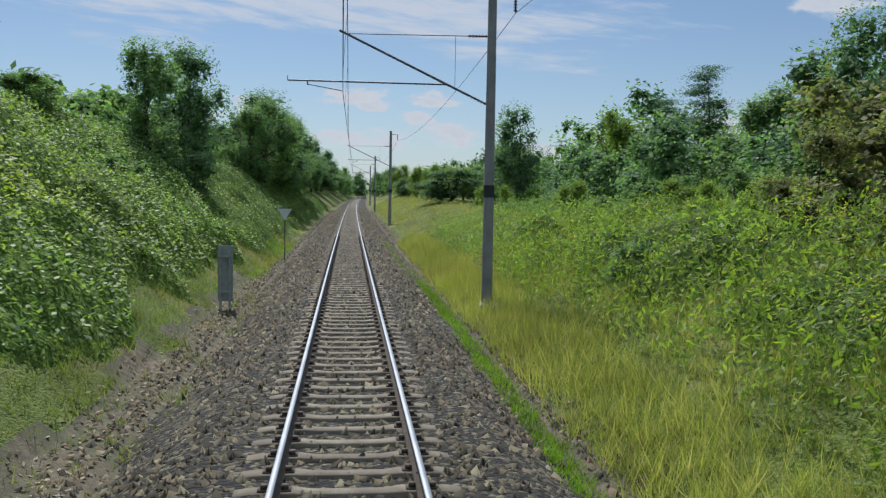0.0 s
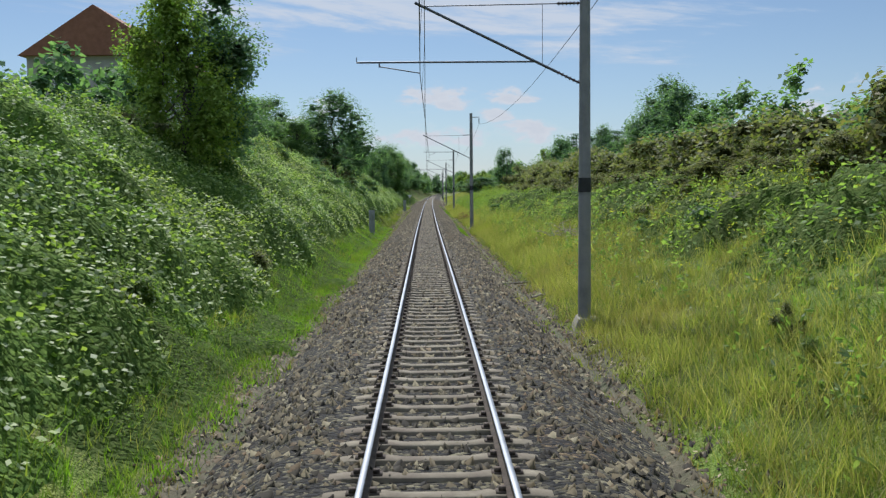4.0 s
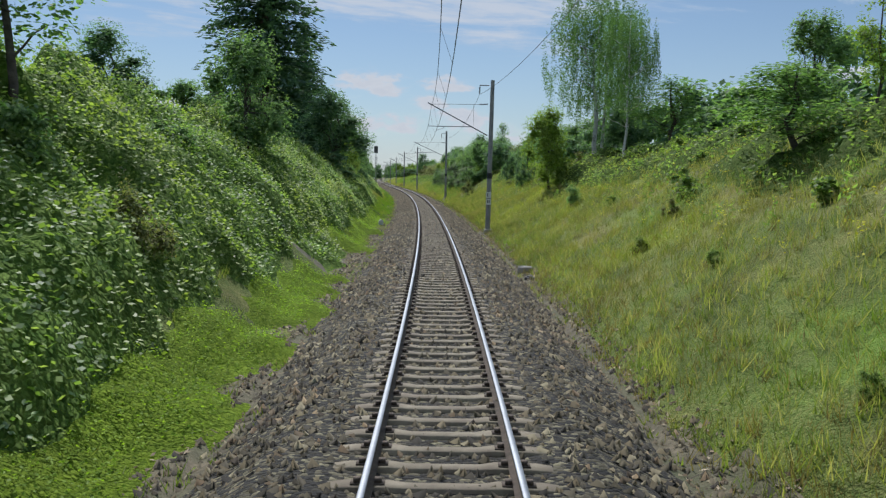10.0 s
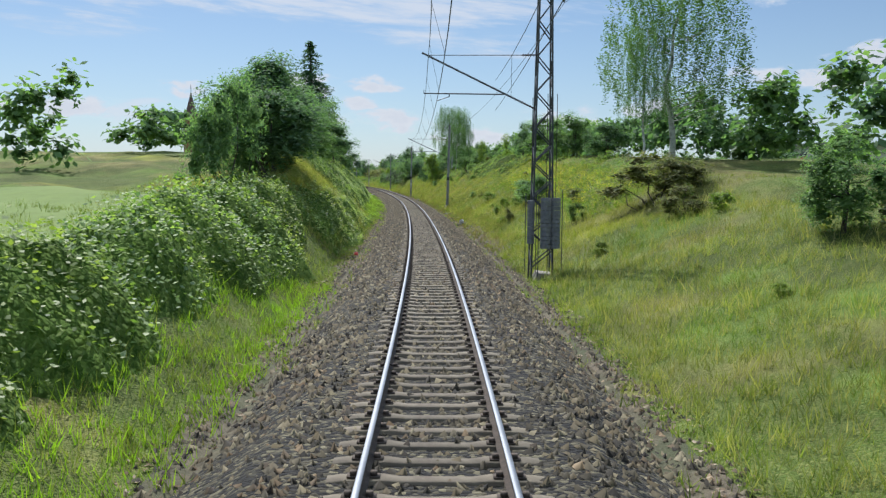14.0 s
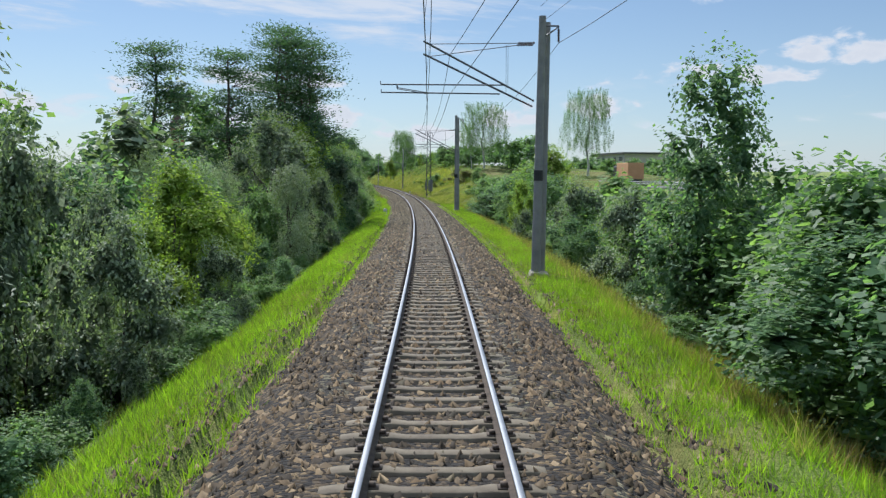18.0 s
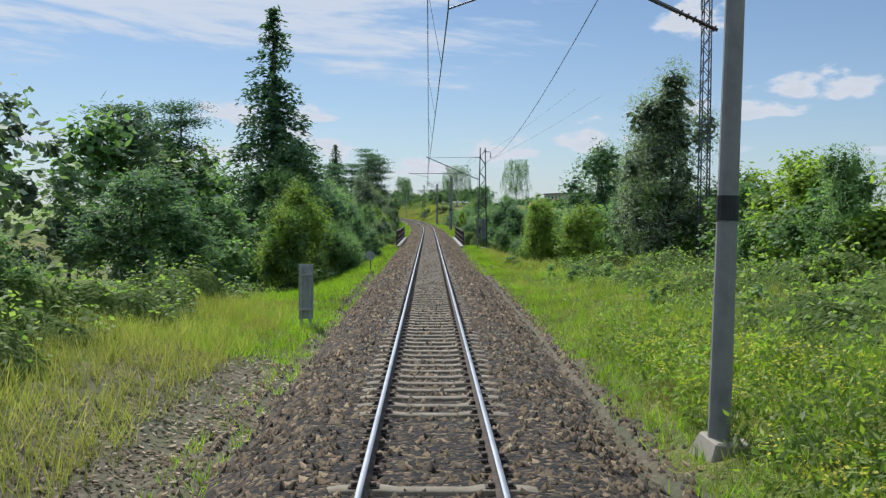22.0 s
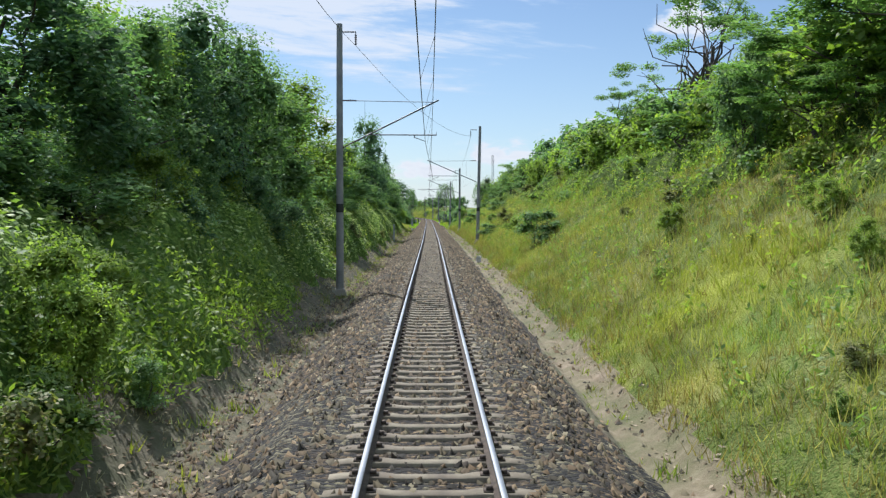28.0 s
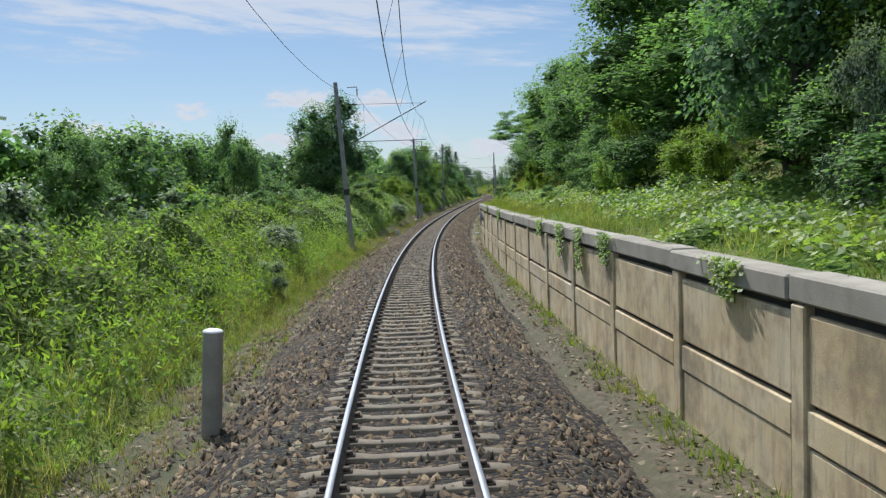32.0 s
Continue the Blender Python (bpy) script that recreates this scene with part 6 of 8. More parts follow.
KINDS = {
    "broad": ("tree", "broad-leaved tree in full green leaf", "tree"),
    "broad_dark": ("tree", "dense dark green broad-leaved tree", "tree"),
    "broad_light": ("tree", "light yellow-green broad-leaved tree", "tree"),
    "willow": ("willow_tree", "tall airy willow with silvery narrow leaves", "tree"),
    "orchard": ("fruit_tree", "old fruit tree with a dark trunk on a lawn", "tree"),
    "slim": ("young_tree", "slim young tree with open green crown", "tree"),
    "sapling": ("sapling", "light green sapling with thin stem", "tree"),
    "spruce": ("spruce_tree", "dark spruce with drooping branches", "conifer"),
    "pine": ("pine_tree", "dark pine with open tufted crown", "conifer"),
    "birch": ("birch_tree", "birch with white trunk and hanging twigs", "tree"),
    "robinia": ("robinia_tree", "crooked tree with feathery leaf tufts", "tree"),
    "bare": ("bare_tree", "half-dead tree with bare crooked limbs", "tree"),
    "clump": ("low_shrub", "low dark green shrub growing in the grass", "shrub"),
    "clump_light": ("low_shrub", "low yellow-green leafy shrub on the slope", "shrub"),
    "clump_silver": ("low_shrub", "low grey-green shrub on the slope", "shrub"),
    "clump_gold": ("low_shrub", "low bright yellow-green shrub on the slope", "shrub"),
    "clump_dry": ("low_shrub", "low olive shrub with dry shoots", "shrub"),
    "shrub": ("bush", "dense green bush on the bank", "bush"),
    "shrub_dark": ("bush", "dark green shady bush on the bank", "bush"),
    "shrub_light": ("bush", "bright yellow-green bush on the bank", "bush"),
    "shrub_olive": ("bush", "olive-brown bush with dry flower heads", "bush"),
    "shrub_silver": ("bush", "grey-green willow bush on the slope", "bush"),
}
MADE, STOCK, FIRST = {}, {}, {}
tree_rng = random.Random(4)


def grow(kind, q, d, top, radius, base=None):
    """Plant one tree or bush: its crown's top is that high over the rails, its foot on the ground."""
    z = float(land(q, d)) if base is None else base
    h = max(top - z, 0.5 if kind.startswith("clump") else 0.8)
    if kind.startswith("shrub") and h > 5.4:
        kind = {"shrub": "broad", "shrub_dark": "broad_dark", "shrub_light": "broad_light", "shrub_olive": "broad", "shrub_silver": "willow"}[kind]
    big = h > 9.5
    own = random.Random(int(abs(q) * 100) * 7 + int(abs(d) * 100))
    v = own.randrange(3 if kind in ("broad", "shrub", "broad_dark", "shrub_dark") else 2)
    key = (kind, v, big)
    if key not in STOCK:
        STOCK[key] = tree_meshes(kind, sum(map(ord, kind)) + 31 * v + 7 * big, big)
    H, R, tr, cr = STOCK[key]
    least = 0.40 if kind.startswith(("shrub", "clump")) else {"slim": 0.15, "sapling": 0.14, "spruce": 0.2, "pine": 0.25, "birch": 0.19, "willow": 0.24}.get(kind, 0.33)
    wide = max(radius, least * h)
    d, radius = d + (0.7 if d > 0 else -0.7) * (wide - radius), wide
    m = place(q, d, z, own.uniform(0, 360)) @ Matrix.Diagonal((radius / R * own.uniform(0.92, 1.08), radius / R * own.uniform(0.92, 1.08), h / H, 1))
    if key in FIRST:
        return copy_thing(FIRST[key], m)
    name, label, cat = KINDS[kind]
    ob = tagged(new(name), label, cat, cat + ("es" if cat == "bush" else "s") + " along the line")
    ob.matrix_basis = m
    for n, me in (("trunk", tr), ("crown", cr)):
        c = new(n, me)
        c.parent = ob
    FIRST[key] = ob
    return ob


def row(kinds, q0, q1, d, top, radius, step, dspread=0.6, tspread=0.15):
    """A belt of bushes or trees."""
    q = q0
    while q < q1:
        k = kinds[tree_rng.randrange(len(kinds))]
        dd = d + tree_rng.uniform(-dspread, dspread)
        z = float(land(q, dd))
        grow(k, q, dd, z + (top - z) * tree_rng.uniform(1 - tspread, 1 + tspread), radius * tree_rng.uniform(0.75, 1.2))
        q += step * tree_rng.uniform(0.7, 1.3)


FAR = []


def clumps(kinds, q0, q1, d0, d1, n, h0, h1):
    """Low bushes scattered over a slope; those high up on it are joined with the woods."""
    rng = np.random.default_rng(n + int(abs(q0)))
    leaves = {"clump": "leaf_mid", "clump_light": "weed", "clump_dry": "leaf_olive", "clump_silver": "leaf_silver", "clump_gold": "goldenrod"}
    for _ in range(n):
        q, d = tree_rng.uniform(q0, q1), tree_rng.uniform(d0, d1)
        h = h0 + (h1 - h0) * tree_rng.random() ** 1.6
        kind = kinds[tree_rng.randrange(len(kinds))]
        if abs(d) < 8.0:
            grow(kind, q, d, float(land(q, d)) + h, h * tree_rng.uniform(0.55, 0.95))
            continue
        pts, cen, out, core = crown_points(rng, 190, h, h * rng.uniform(0.6, 1.0), 0.0, 8, 0.1)
        o = on_line(q, d, land(q, d) - 0.03)
        v, f = cards(rng, spread(rng, pts, 3, 0.06), 0.13, 0.085, 0.3, out=np.repeat(out, 3, 0))
        FAR.append((leaves[kind], v + o, f, core[0] + o, core[1]))


def far_row(kinds, q0, q1, d, top, radius, step, dspread=2.0, fine=1.0):
    """Woods behind the first trees: joined into one object at the end."""
    rng = np.random.default_rng(int(abs(q0) + abs(d) * 7))
    near = 1.4 if fine > 1.25 else 1.0
    q = q0
    while q < q1:
        dd = d + rng.uniform(-dspread, dspread)
        z = float(land(q, dd))
        h, r = (top - z) * rng.uniform(0.8, 1.2), radius * rng.uniform(0.8, 1.2)
        pts, cen, out, core = crown_points(rng, int(300 * (fine * near) ** 2 * min(1.0, h * r / 18)), h, r, 0.6 if fine == 1.0 else 0.0, 12, 0.0)
        at = np.repeat(pts, 2, 0) + rng.normal(size=(len(pts) * 2, 3)) * 0.25 / fine
        o = on_line(q, dd, z)
        v, f = cards(rng, at, 0.58 / fine / near, 0.36 / fine / near, 0.2, out=np.repeat(out, 2, 0))
        FAR.append((kinds[rng.integers(len(kinds))], v + o, f, core[0] + o, core[1]))
        q += step * rng.uniform(0.7, 1.3)


def far_woods():
    for leaf in sorted({x[0] for x in FAR}):
        sel = [x for x in FAR if x[0] == leaf]
        me = both("woods_belt", [(x[1], x[2]) for x in sel], joined([(x[3], x[4]) for x in sel]), leaf)
        tagged(new("woods_belt", me), "dense belt of trees and bushes along the banks", "woods", kind="stuff")

# ---- trees and bushes, from the near end of the line's far stretch back to the last bank ----
grow("broad_dark", 48.8, -8.8, 10.7, 2.7)
grow("broad", 43.6, -9.6, 9.9, 2.2)
grow("shrub_dark", 46.0, -8.2, 6.0, 2.0)
grow("broad", 86.0, -9.6, 12.2, 3.6)
grow("broad_dark", 103.0, -8.8, 13.0, 3.6)
grow("broad", 124.0, -8.0, 13.0, 3.4)
grow("shrub_silver", -445.5, 5.9, 0.9, 0.8)
grow("shrub_silver", -443.0, 6.4, 0.3, 0.7)
grow("broad", 37.2, -13, 7.8, 2.2)
grow("broad_dark", 36.8, 22, 11.1, 2.3)
grow("broad", 55.2, 26, 13.0, 2.2)
grow("pine", 75.5, 30, 14.2, 2.0)
grow("pine", 84.0, 30, 12.3, 2.2)
grow("broad_light", 86.8, 26, 11.7, 2.8)
grow("shrub_olive", 21.0, 12, 4.7, 1.9)
grow("shrub", 40.8, 15, 4.1, 2.4)
grow("broad", 35.5, 16, 4.3, 1.6)
grow("broad_dark", 18.1, -11.5, 11.9, 1.9)
grow("shrub_dark", -4.6, -8, 3.4, 1.3)
grow("pine", 22.9, 28, 12.7, 1.9)
grow("broad_dark", 45.6, 30, 14.0, 3.0)
grow("broad_dark", -19.5, -9.5, 14.0, 4.6)
grow("slim", 21.5, -10, 9.9, 1.7)
grow("broad", 7.3, 28, 14.5, 3.9)
grow("pine", 30.5, 32, 13.9, 2.2)
grow("broad_dark", -6.7, 26, 17.2, 2.2)
grow("broad", -39.8, -14, 9.3, 2.4)
grow("broad", -26.3, -13, 10.7, 2.2)
grow("broad_dark", 5.0, -9.5, 10.4, 2.1)
grow("shrub_dark", -36.3, -9.5, 5.7, 1.5)
grow("broad_dark", -20.3, 26, 14.4, 4.7)
grow("broad", -34.3, 24, 12.2, 3.2)
grow("broad_dark", -72.5, -9.8, 13.5, 2.8)
grow("broad", -44.5, -11, 8.8, 1.7)
grow("broad_dark", -36.0, -16.5, 11.0, 4.2)
grow("broad", -27.0, -17.0, 11.8, 3.6)
grow("broad_dark", -18.0, -16.0, 11.2, 3.4)
grow("broad_light", -75.2, -9, 11.2, 1.5)
grow("broad", -131.8, -10.5, 11.3, 2.8)
grow("shrub", -106.3, -9, 7.8, 1.6)
grow("broad", -134.5, -11.4, 14.6, 3.9)
grow("broad", -146.0, -11.2, 12.8, 4.0)
grow("shrub_light", -174.5, -8.5, 6.3, 1.5)
grow("spruce", -152.0, -15.5, 24.0, 6.0)
grow("broad_dark", -133.8, -11, 11.8, 2.5)
grow("shrub_dark", -173.8, -6.8, 3.6, 1.2)
grow("pine", -143.0, 20, 11.9, 1.6)
grow("broad_dark", -152.5, 19, 9.7, 1.4)
grow("slim", -133.8, 15, 11.8, 1.8)
grow("broad_dark", -161.0, 17, 10.3, 1.3)
grow("broad_dark", -197.0, -8.4, 10.2, 4.0)
grow("shrub_dark", -195.0, -7.6, 6.6, 2.8)
grow("shrub_dark", -183.5, 9, 7.2, 1.5)
grow("slim", -195.8, 9.5, 7.8, 1.2)
grow("shrub_dark", -199.3, 8.5, 4.6, 0.9)
grow("broad", -190.5, 15, 9.4, 2.0)
grow("broad_dark", -174.8, 13, 8.7, 1.2)
grow("shrub", -161.8, 8.5, 7.6, 2.3)
grow("spruce", -187.8, -16, 23.3, 5.6)
grow("spruce", -181.0, -16.5, 22.0, 5.4)
grow("broad", -213.3, -16, 9.0, 2.6)
grow("broad_light", -216.5, 8, 8.1, 1.9)
grow("birch", -208.5, 13, 17.4, 4.0)
grow("birch", -222.8, 12, 13.2, 2.1)
grow("broad_dark", -214.5, 14, 7.6, 2.1)
grow("broad_dark", -231.0, -17, 10.3, 2.5)
grow("broad", -233.0, -9.4, 11.2, 3.2)
grow("slim", -252.5, 10, 8.0, 1.8)
grow("birch", -206.5, 14, 16.5, 3.2)
grow("slim", -225.8, 14, 11.5, 2.3)
grow("broad", -202.8, 11, 7.6, 1.6)
grow("slim", -257.2, -10, 12.6, 2.0)
grow("broad", -271.7, -11, 13.4, 2.4)
grow("slim", -280.7, -10.5, 11.4, 1.6)
grow("sapling", -272.7, 13, 9.1, 0.8)
grow("broad_dark", -269.0, 16, 9.5, 1.4)
grow("sapling", -278.7, 13, 8.2, 0.8)
grow("sapling", -269.0, 12.5, 7.7, 0.5)
grow("sapling", -252.5, 12.5, 8.9, 0.9)
grow("sapling", -260.2, 12, 7.8, 0.6)
grow("slim", -297.4, -9.5, 9.3, 1.8)
grow("slim", -261.7, -10.5, 14.5, 2.8)
grow("slim", -292.4, 13.5, 9.5, 1.5)
grow("slim", -310.4, 11.5, 7.2, 1.3)
grow("broad_dark", -280.7, 14, 8.9, 1.4)
grow("sapling", -273.2, 13, 8.4, 1.6)
grow("broad", -246.9, 13, 9.6, 2.2)
grow("broad", -303.9, -10, 7.1, 1.5)
grow("orchard", -338.1, -9.0, 9.6, 3.3)
grow("orchard", -332.6, -9.5, 8.6, 3.0)
grow("orchard", -327.4, -10.5, 10.9, 3.0)
grow("orchard", -314.6, -12, 9.1, 2.3)
grow("orchard", -303.4, -11.5, 10.3, 3.1)
grow("orchard", -270.1, -11, 12.3, 4.6)
grow("broad", -302.1, 13, 10.2, 2.0)
grow("broad", -309.4, 14, 9.9, 1.7)
grow("broad_dark", -314.1, 16, 9.1, 1.5)
grow("birch", -332.6, 14, 12.8, 1.8)
grow("shrub_dark", -323.9, 15, 5.7, 1.4)
grow("shrub", -352.7, -8, 5.9, 1.8)
grow("shrub_dark", -355.9, -6.5, 3.6, 1.3)
grow("orchard", -330.9, -10, 8.8, 3.3)
grow("broad", -342.9, -9, 7.5, 1.8)
grow("shrub_olive", -351.2, 9.5, 4.1, 2.6)
grow("shrub_olive", -355.9, 9.5, 3.0, 1.5)
grow("birch", -328.7, 17, 16.9, 3.3)
grow("broad", -326.4, 24, 7.8, 1.9)
grow("broad_light", -412.2, -7.5, 6.2, 1.9)
grow("broad", -401.7, -8.5, 7.8, 2.0)
grow("broad", -381.7, -9, 7.2, 2.8)
grow("broad", -365.2, 11, 8.9, 2.5)
grow("shrub", -408.7, 7.5, 1.5, 2.2)
grow("shrub", -381.2, 9, 2.4, 2.2)
grow("pine", -427.5, -8.5, 12.5, 3.2)
grow("pine", -421.0, -11.5, 14.5, 4.2)
grow("broad_light", -389.3, -8.5, 7.5, 3.6)
grow("shrub_dark", -412.5, 8.5, 3.5, 3.4)
grow("shrub_light", -427.3, 7.5, 2.8, 1.2)
grow("broad_light", -435.4, -8.5, 6.4, 2.5)
grow("shrub_silver", -454.2, -7, 3.1, 1.7)
grow("pine", -433.4, -13, 13.9, 3.0)
grow("broad", -402.9, -8.5, 8.6, 3.5)
grow("broad", -423.2, 11, 4.6, 3.9)
grow("shrub_silver", -445.7, 9, 2.5, 1.6)
grow("shrub", -453.7, 8, 1.3, 1.4)
grow("shrub_silver", -436.9, 7.5, 0.3, 1.3)
grow("pine", -439.3, -17, 13.4, 3.0)
grow("pine", -430.0, -9.5, 13.0, 2.6)
grow("willow", -447.3, -9, 7.2, 2.8)
grow("shrub_light", -471.0, -8.0, 2.9, 2.2)
grow("shrub_silver", -479.3, -6, 1.2, 1.4)
grow("shrub_silver", -476.0, -9, 2.0, 1.9)
grow("shrub_dark", -473.1, 8, 4.6, 2.2)
grow("shrub", -481.3, 7.5, 4.7, 1.7)
grow("shrub_dark", -485.3, 7, 4.1, 1.1)
grow("willow", -485.0, -9.8, 12.2, 4.6)
grow("shrub_silver", -513.0, -6.2, 1.1, 0.9)
grow("shrub_silver", -481.0, -6.6, 0.9, 1.6)
grow("shrub", -499.0, -8, 2.2, 2.1)
grow("shrub", -482.8, 10.5, 4.8, 4.0)
grow("shrub_dark", -497.8, 11, 3.1, 2.1)
grow("shrub", -511.3, 7.5, 2.0, 1.2)
grow("shrub_light", -504.8, 9, -0.4, 1.1)
grow("broad", -531.0, -8.5, 7.5, 1.9)
grow("broad", -522.8, -8.5, 6.0, 1.6)
grow("shrub_light", -511.0, -7.5, 1.1, 2.2)
grow("broad", -532.2, 10.5, 5.5, 2.0)
grow("shrub_light", -537.0, 9, 3.2, 1.4)
grow("shrub_light", -527.8, 10, 4.0, 1.6)
grow("shrub_light", -561.0, -7.6, 3.9, 2.4)
grow("broad", -535.0, -9, 8.4, 3.0)
grow("shrub_light", -534.2, -7, 0.2, 1.5)
grow("broad_dark", -516.2, 17, 10.7, 3.2)
grow("shrub_light", -540.8, 12, 5.0, 4.0)
grow("shrub_dark", -550.0, 14, 5.9, 2.3)
grow("broad", -557.0, 13, 5.6, 1.1)
grow("spruce", -545.0, -11.4, 13.6, 3.4)
grow("pine", -561.5, -16, 9.9, 2.0)
grow("pine", -568.8, -16, 7.7, 1.4)
grow("pine", -552.3, -15, 11.3, 1.7)
grow("shrub_dark", -573.0, -12, 4.5, 3.3)
grow("broad", -591.0, -9, 6.0, 1.2)
grow("willow", -557.5, 14.4, 11.4, 3.7)
grow("willow", -551.5, 14.8, 10.9, 3.0)
grow("broad", -567.5, 15, 6.8, 1.6)
grow("shrub", -580.0, 14, 6.2, 1.7)
grow("broad", -617.1, -7.5, 11.2, 2.6)
grow("broad", -609.8, -7.5, 8.0, 1.6)
grow("broad", -595.0, -10, 6.5, 1.8)
grow("broad", -599.0, -9.6, 7.6, 2.8)
grow("shrub_dark", -602.0, -7.0, 2.2, 1.7)
grow("shrub_dark", -606.0, -6.4, 1.8, 1.5)
grow("broad_light", -612.6, 12.5, 8.5, 2.5)
grow("shrub_light", -606.8, 11, 6.5, 1.8)
grow("broad", -641.9, -8.2, 8.6, 2.6)
grow("shrub", -629.9, -7.8, 9.1, 1.8)
grow("broad", -615.9, -8, 9.9, 1.9)
grow("shrub", -650.1, -7, 3.6, 1.2)
grow("robinia", -632.9, 13, 10.7, 2.1)
grow("shrub", -627.4, 12, 7.6, 2.2)
grow("shrub", -610.1, 12, 9.0, 2.8)
grow("broad_dark", -672.5, -7.5, 11.4, 2.7)
grow("shrub", -658.5, -7.8, 5.2, 1.8)
grow("shrub", -637.0, -7.8, 9.2, 2.2)
grow("robinia", -670.7, 11, 11.5, 1.8)
grow("sapling", -651.7, 13, 9.7, 0.8)
grow("shrub", -636.7, 12.5, 10.5, 2.2)
grow("broad", -743.3, -7, 11.3, 2.6)
grow("broad", -729.8, -7, 9.5, 1.9)
grow("bare", -726.0, 14, 17.3, 1.4)
grow("broad", -752.0, -8.5, 9.8, 2.8)
grow("shrub_light", -762.3, -5.8, 2.2, 1.3)
grow("robinia", -714.5, 14, 14.5, 2.6)
grow("bare", -726.5, 14, 14.4, 1.6)
grow("robinia", -754.3, 10, 8.1, 2.1)
grow("shrub", -749.8, 10, 7.5, 1.4)
grow("shrub_light", -760.0, 7.8, 3.3, 0.8)
grow("shrub_light", -751.3, 7.2, 1.3, 0.8)
grow("shrub_light", -763.5, 7, 1.1, 0.5)
grow("broad", -784.9, -12, 5.6, 1.4)
grow("shrub_light", -785.4, -8, 4.2, 1.2)
grow("shrub", -762.0, -9.5, 7.4, 2.6)
grow("broad", -734.9, -8, 11.2, 2.7)
grow("robinia", -780.6, 9.5, 12.0, 2.9)
grow("broad", -787.9, 8.5, 9.9, 1.5)
grow("robinia", -752.6, 12, 10.8, 3.0)
grow("shrub_light", -770.1, 6.8, 0.6, 1.1)
grow("broad_dark", -810.5, -9, 11.4, 2.6)
grow("broad", -800.5, -9.5, 8.1, 1.5)
grow("broad", -790.3, -13.0, 7.2, 1.9)
grow("broad_dark", -756.8, -9.5, 8.8, 3.2)
grow("robinia", -782.5, 11, 11.7, 3.6)
grow("robinia", -757.3, 11, 13.2, 3.9)
grow("shrub", -811.0, 8.8, 4.9, 1.0)
grow("broad", -811.0, 11, 10.7, 1.6)
grow("shrub", -818.8, 6.8, 0.9, 1.1)
grow("broad", -811.0, -11, 9.2, 4.2)
grow("shrub", -826.3, -12, 6.8, 2.5)
grow("shrub", -833.8, -12, 6.4, 2.0)
grow("broad", -829.0, 10, 14.1, 3.1)
grow("broad", -841.5, 9, 10.4, 2.0)
grow("broad", -795.0, 11, 9.4, 3.4)
grow("shrub_light", -825.3, 7.8, 5.1, 1.4)
grow("shrub", -847.3, 7, 3.2, 0.7)
grow("broad", -856.5, -12.5, 9.2, 2.8)
grow("broad_dark", -801.2, -13, 10.8, 3.7)
grow("shrub", -860.9, -11, 4.5, 1.7)
grow("shrub", -825.7, -13, 7.3, 2.5)
grow("broad", -850.4, 10.5, 16.0, 4.6)
grow("broad_dark", -870.2, 9, 10.3, 2.3)
grow("broad", -821.9, 10.5, 14.5, 3.9)
grow("shrub_silver", -875.2, 8, 4.5, 0.8)
grow("shrub_light", -857.9, 7.5, 5.4, 1.0)
grow("shrub_dark", -16.0, -8.4, 5.8, 2.2)
grow("broad", -25.5, -12.5, 10.4, 2.8)
grow("shrub_light", -178.5, -8.2, 6.4, 2.3)
grow("shrub_dark", -174.5, -6.4, 4.0, 1.6)
grow("shrub_dark", -13.5, -7.2, 4.3, 1.9)
grow("orchard", -343.5, -8.2, 9.0, 3.2)
grow("broad_light", -538.0, 9.0, 5.6, 3.0)
grow("birch", -345.0, 33, 18.0, 3.4)
grow("broad", -352.0, 36, 9.0, 3.0)
grow("shrub_light", -766.0, -4.9, 2.6, 1.5)
grow("shrub_light", -769.5, -5.6, 2.9, 1.4)
grow("broad_light", -105.0, -10.2, 12.6, 3.4)
grow("broad", -98.0, -12.5, 10.5, 2.8)
grow("broad", -330.0, 60, 10.0, 5.0)
grow("broad_dark", -321.0, 58, 9.0, 3.6)
grow("broad_light", -415.0, 12.8, 4.9, 4.2)
grow("broad", -216.3, -17, 10.0, 2.7)
grow("broad", -761.0, -8.6, 8.8, 3.0)
grow("broad_dark", -747.0, -8.2, 9.8, 3.0)
grow("broad", -738.5, -8.0, 10.4, 2.8)
grow("shrub_dark", -754.5, -6.4, 4.6, 2.0)
grow("shrub_dark", -745.0, -6.0, 4.4, 1.9)
grow("shrub_dark", -735.5, -6.0, 4.5, 1.9)
grow("broad_dark", -539.0, -7.4, 8.0, 2.8)
grow("shrub_dark", -542.0, -5.2, 2.2, 1.6)
grow("shrub_dark", -547.0, -4.3, 1.6, 1.4)
grow("shrub_dark", -549.2, -4.2, 2.0, 1.4)
grow("broad", -121.0, -10.5, 11.0, 3.2)
grow("shrub_dark", -544.4, -4.4, 1.7, 1.4)
row(["shrub_light", "shrub", "shrub_light"], -160, -128, -8.4, 4.2, 1.8, 3.4, 0.5)
grow("shrub_dark", -545.5, -5.5, 2.8, 1.7)
grow("shrub_dark", -548.5, -5.8, 3.0, 1.7)
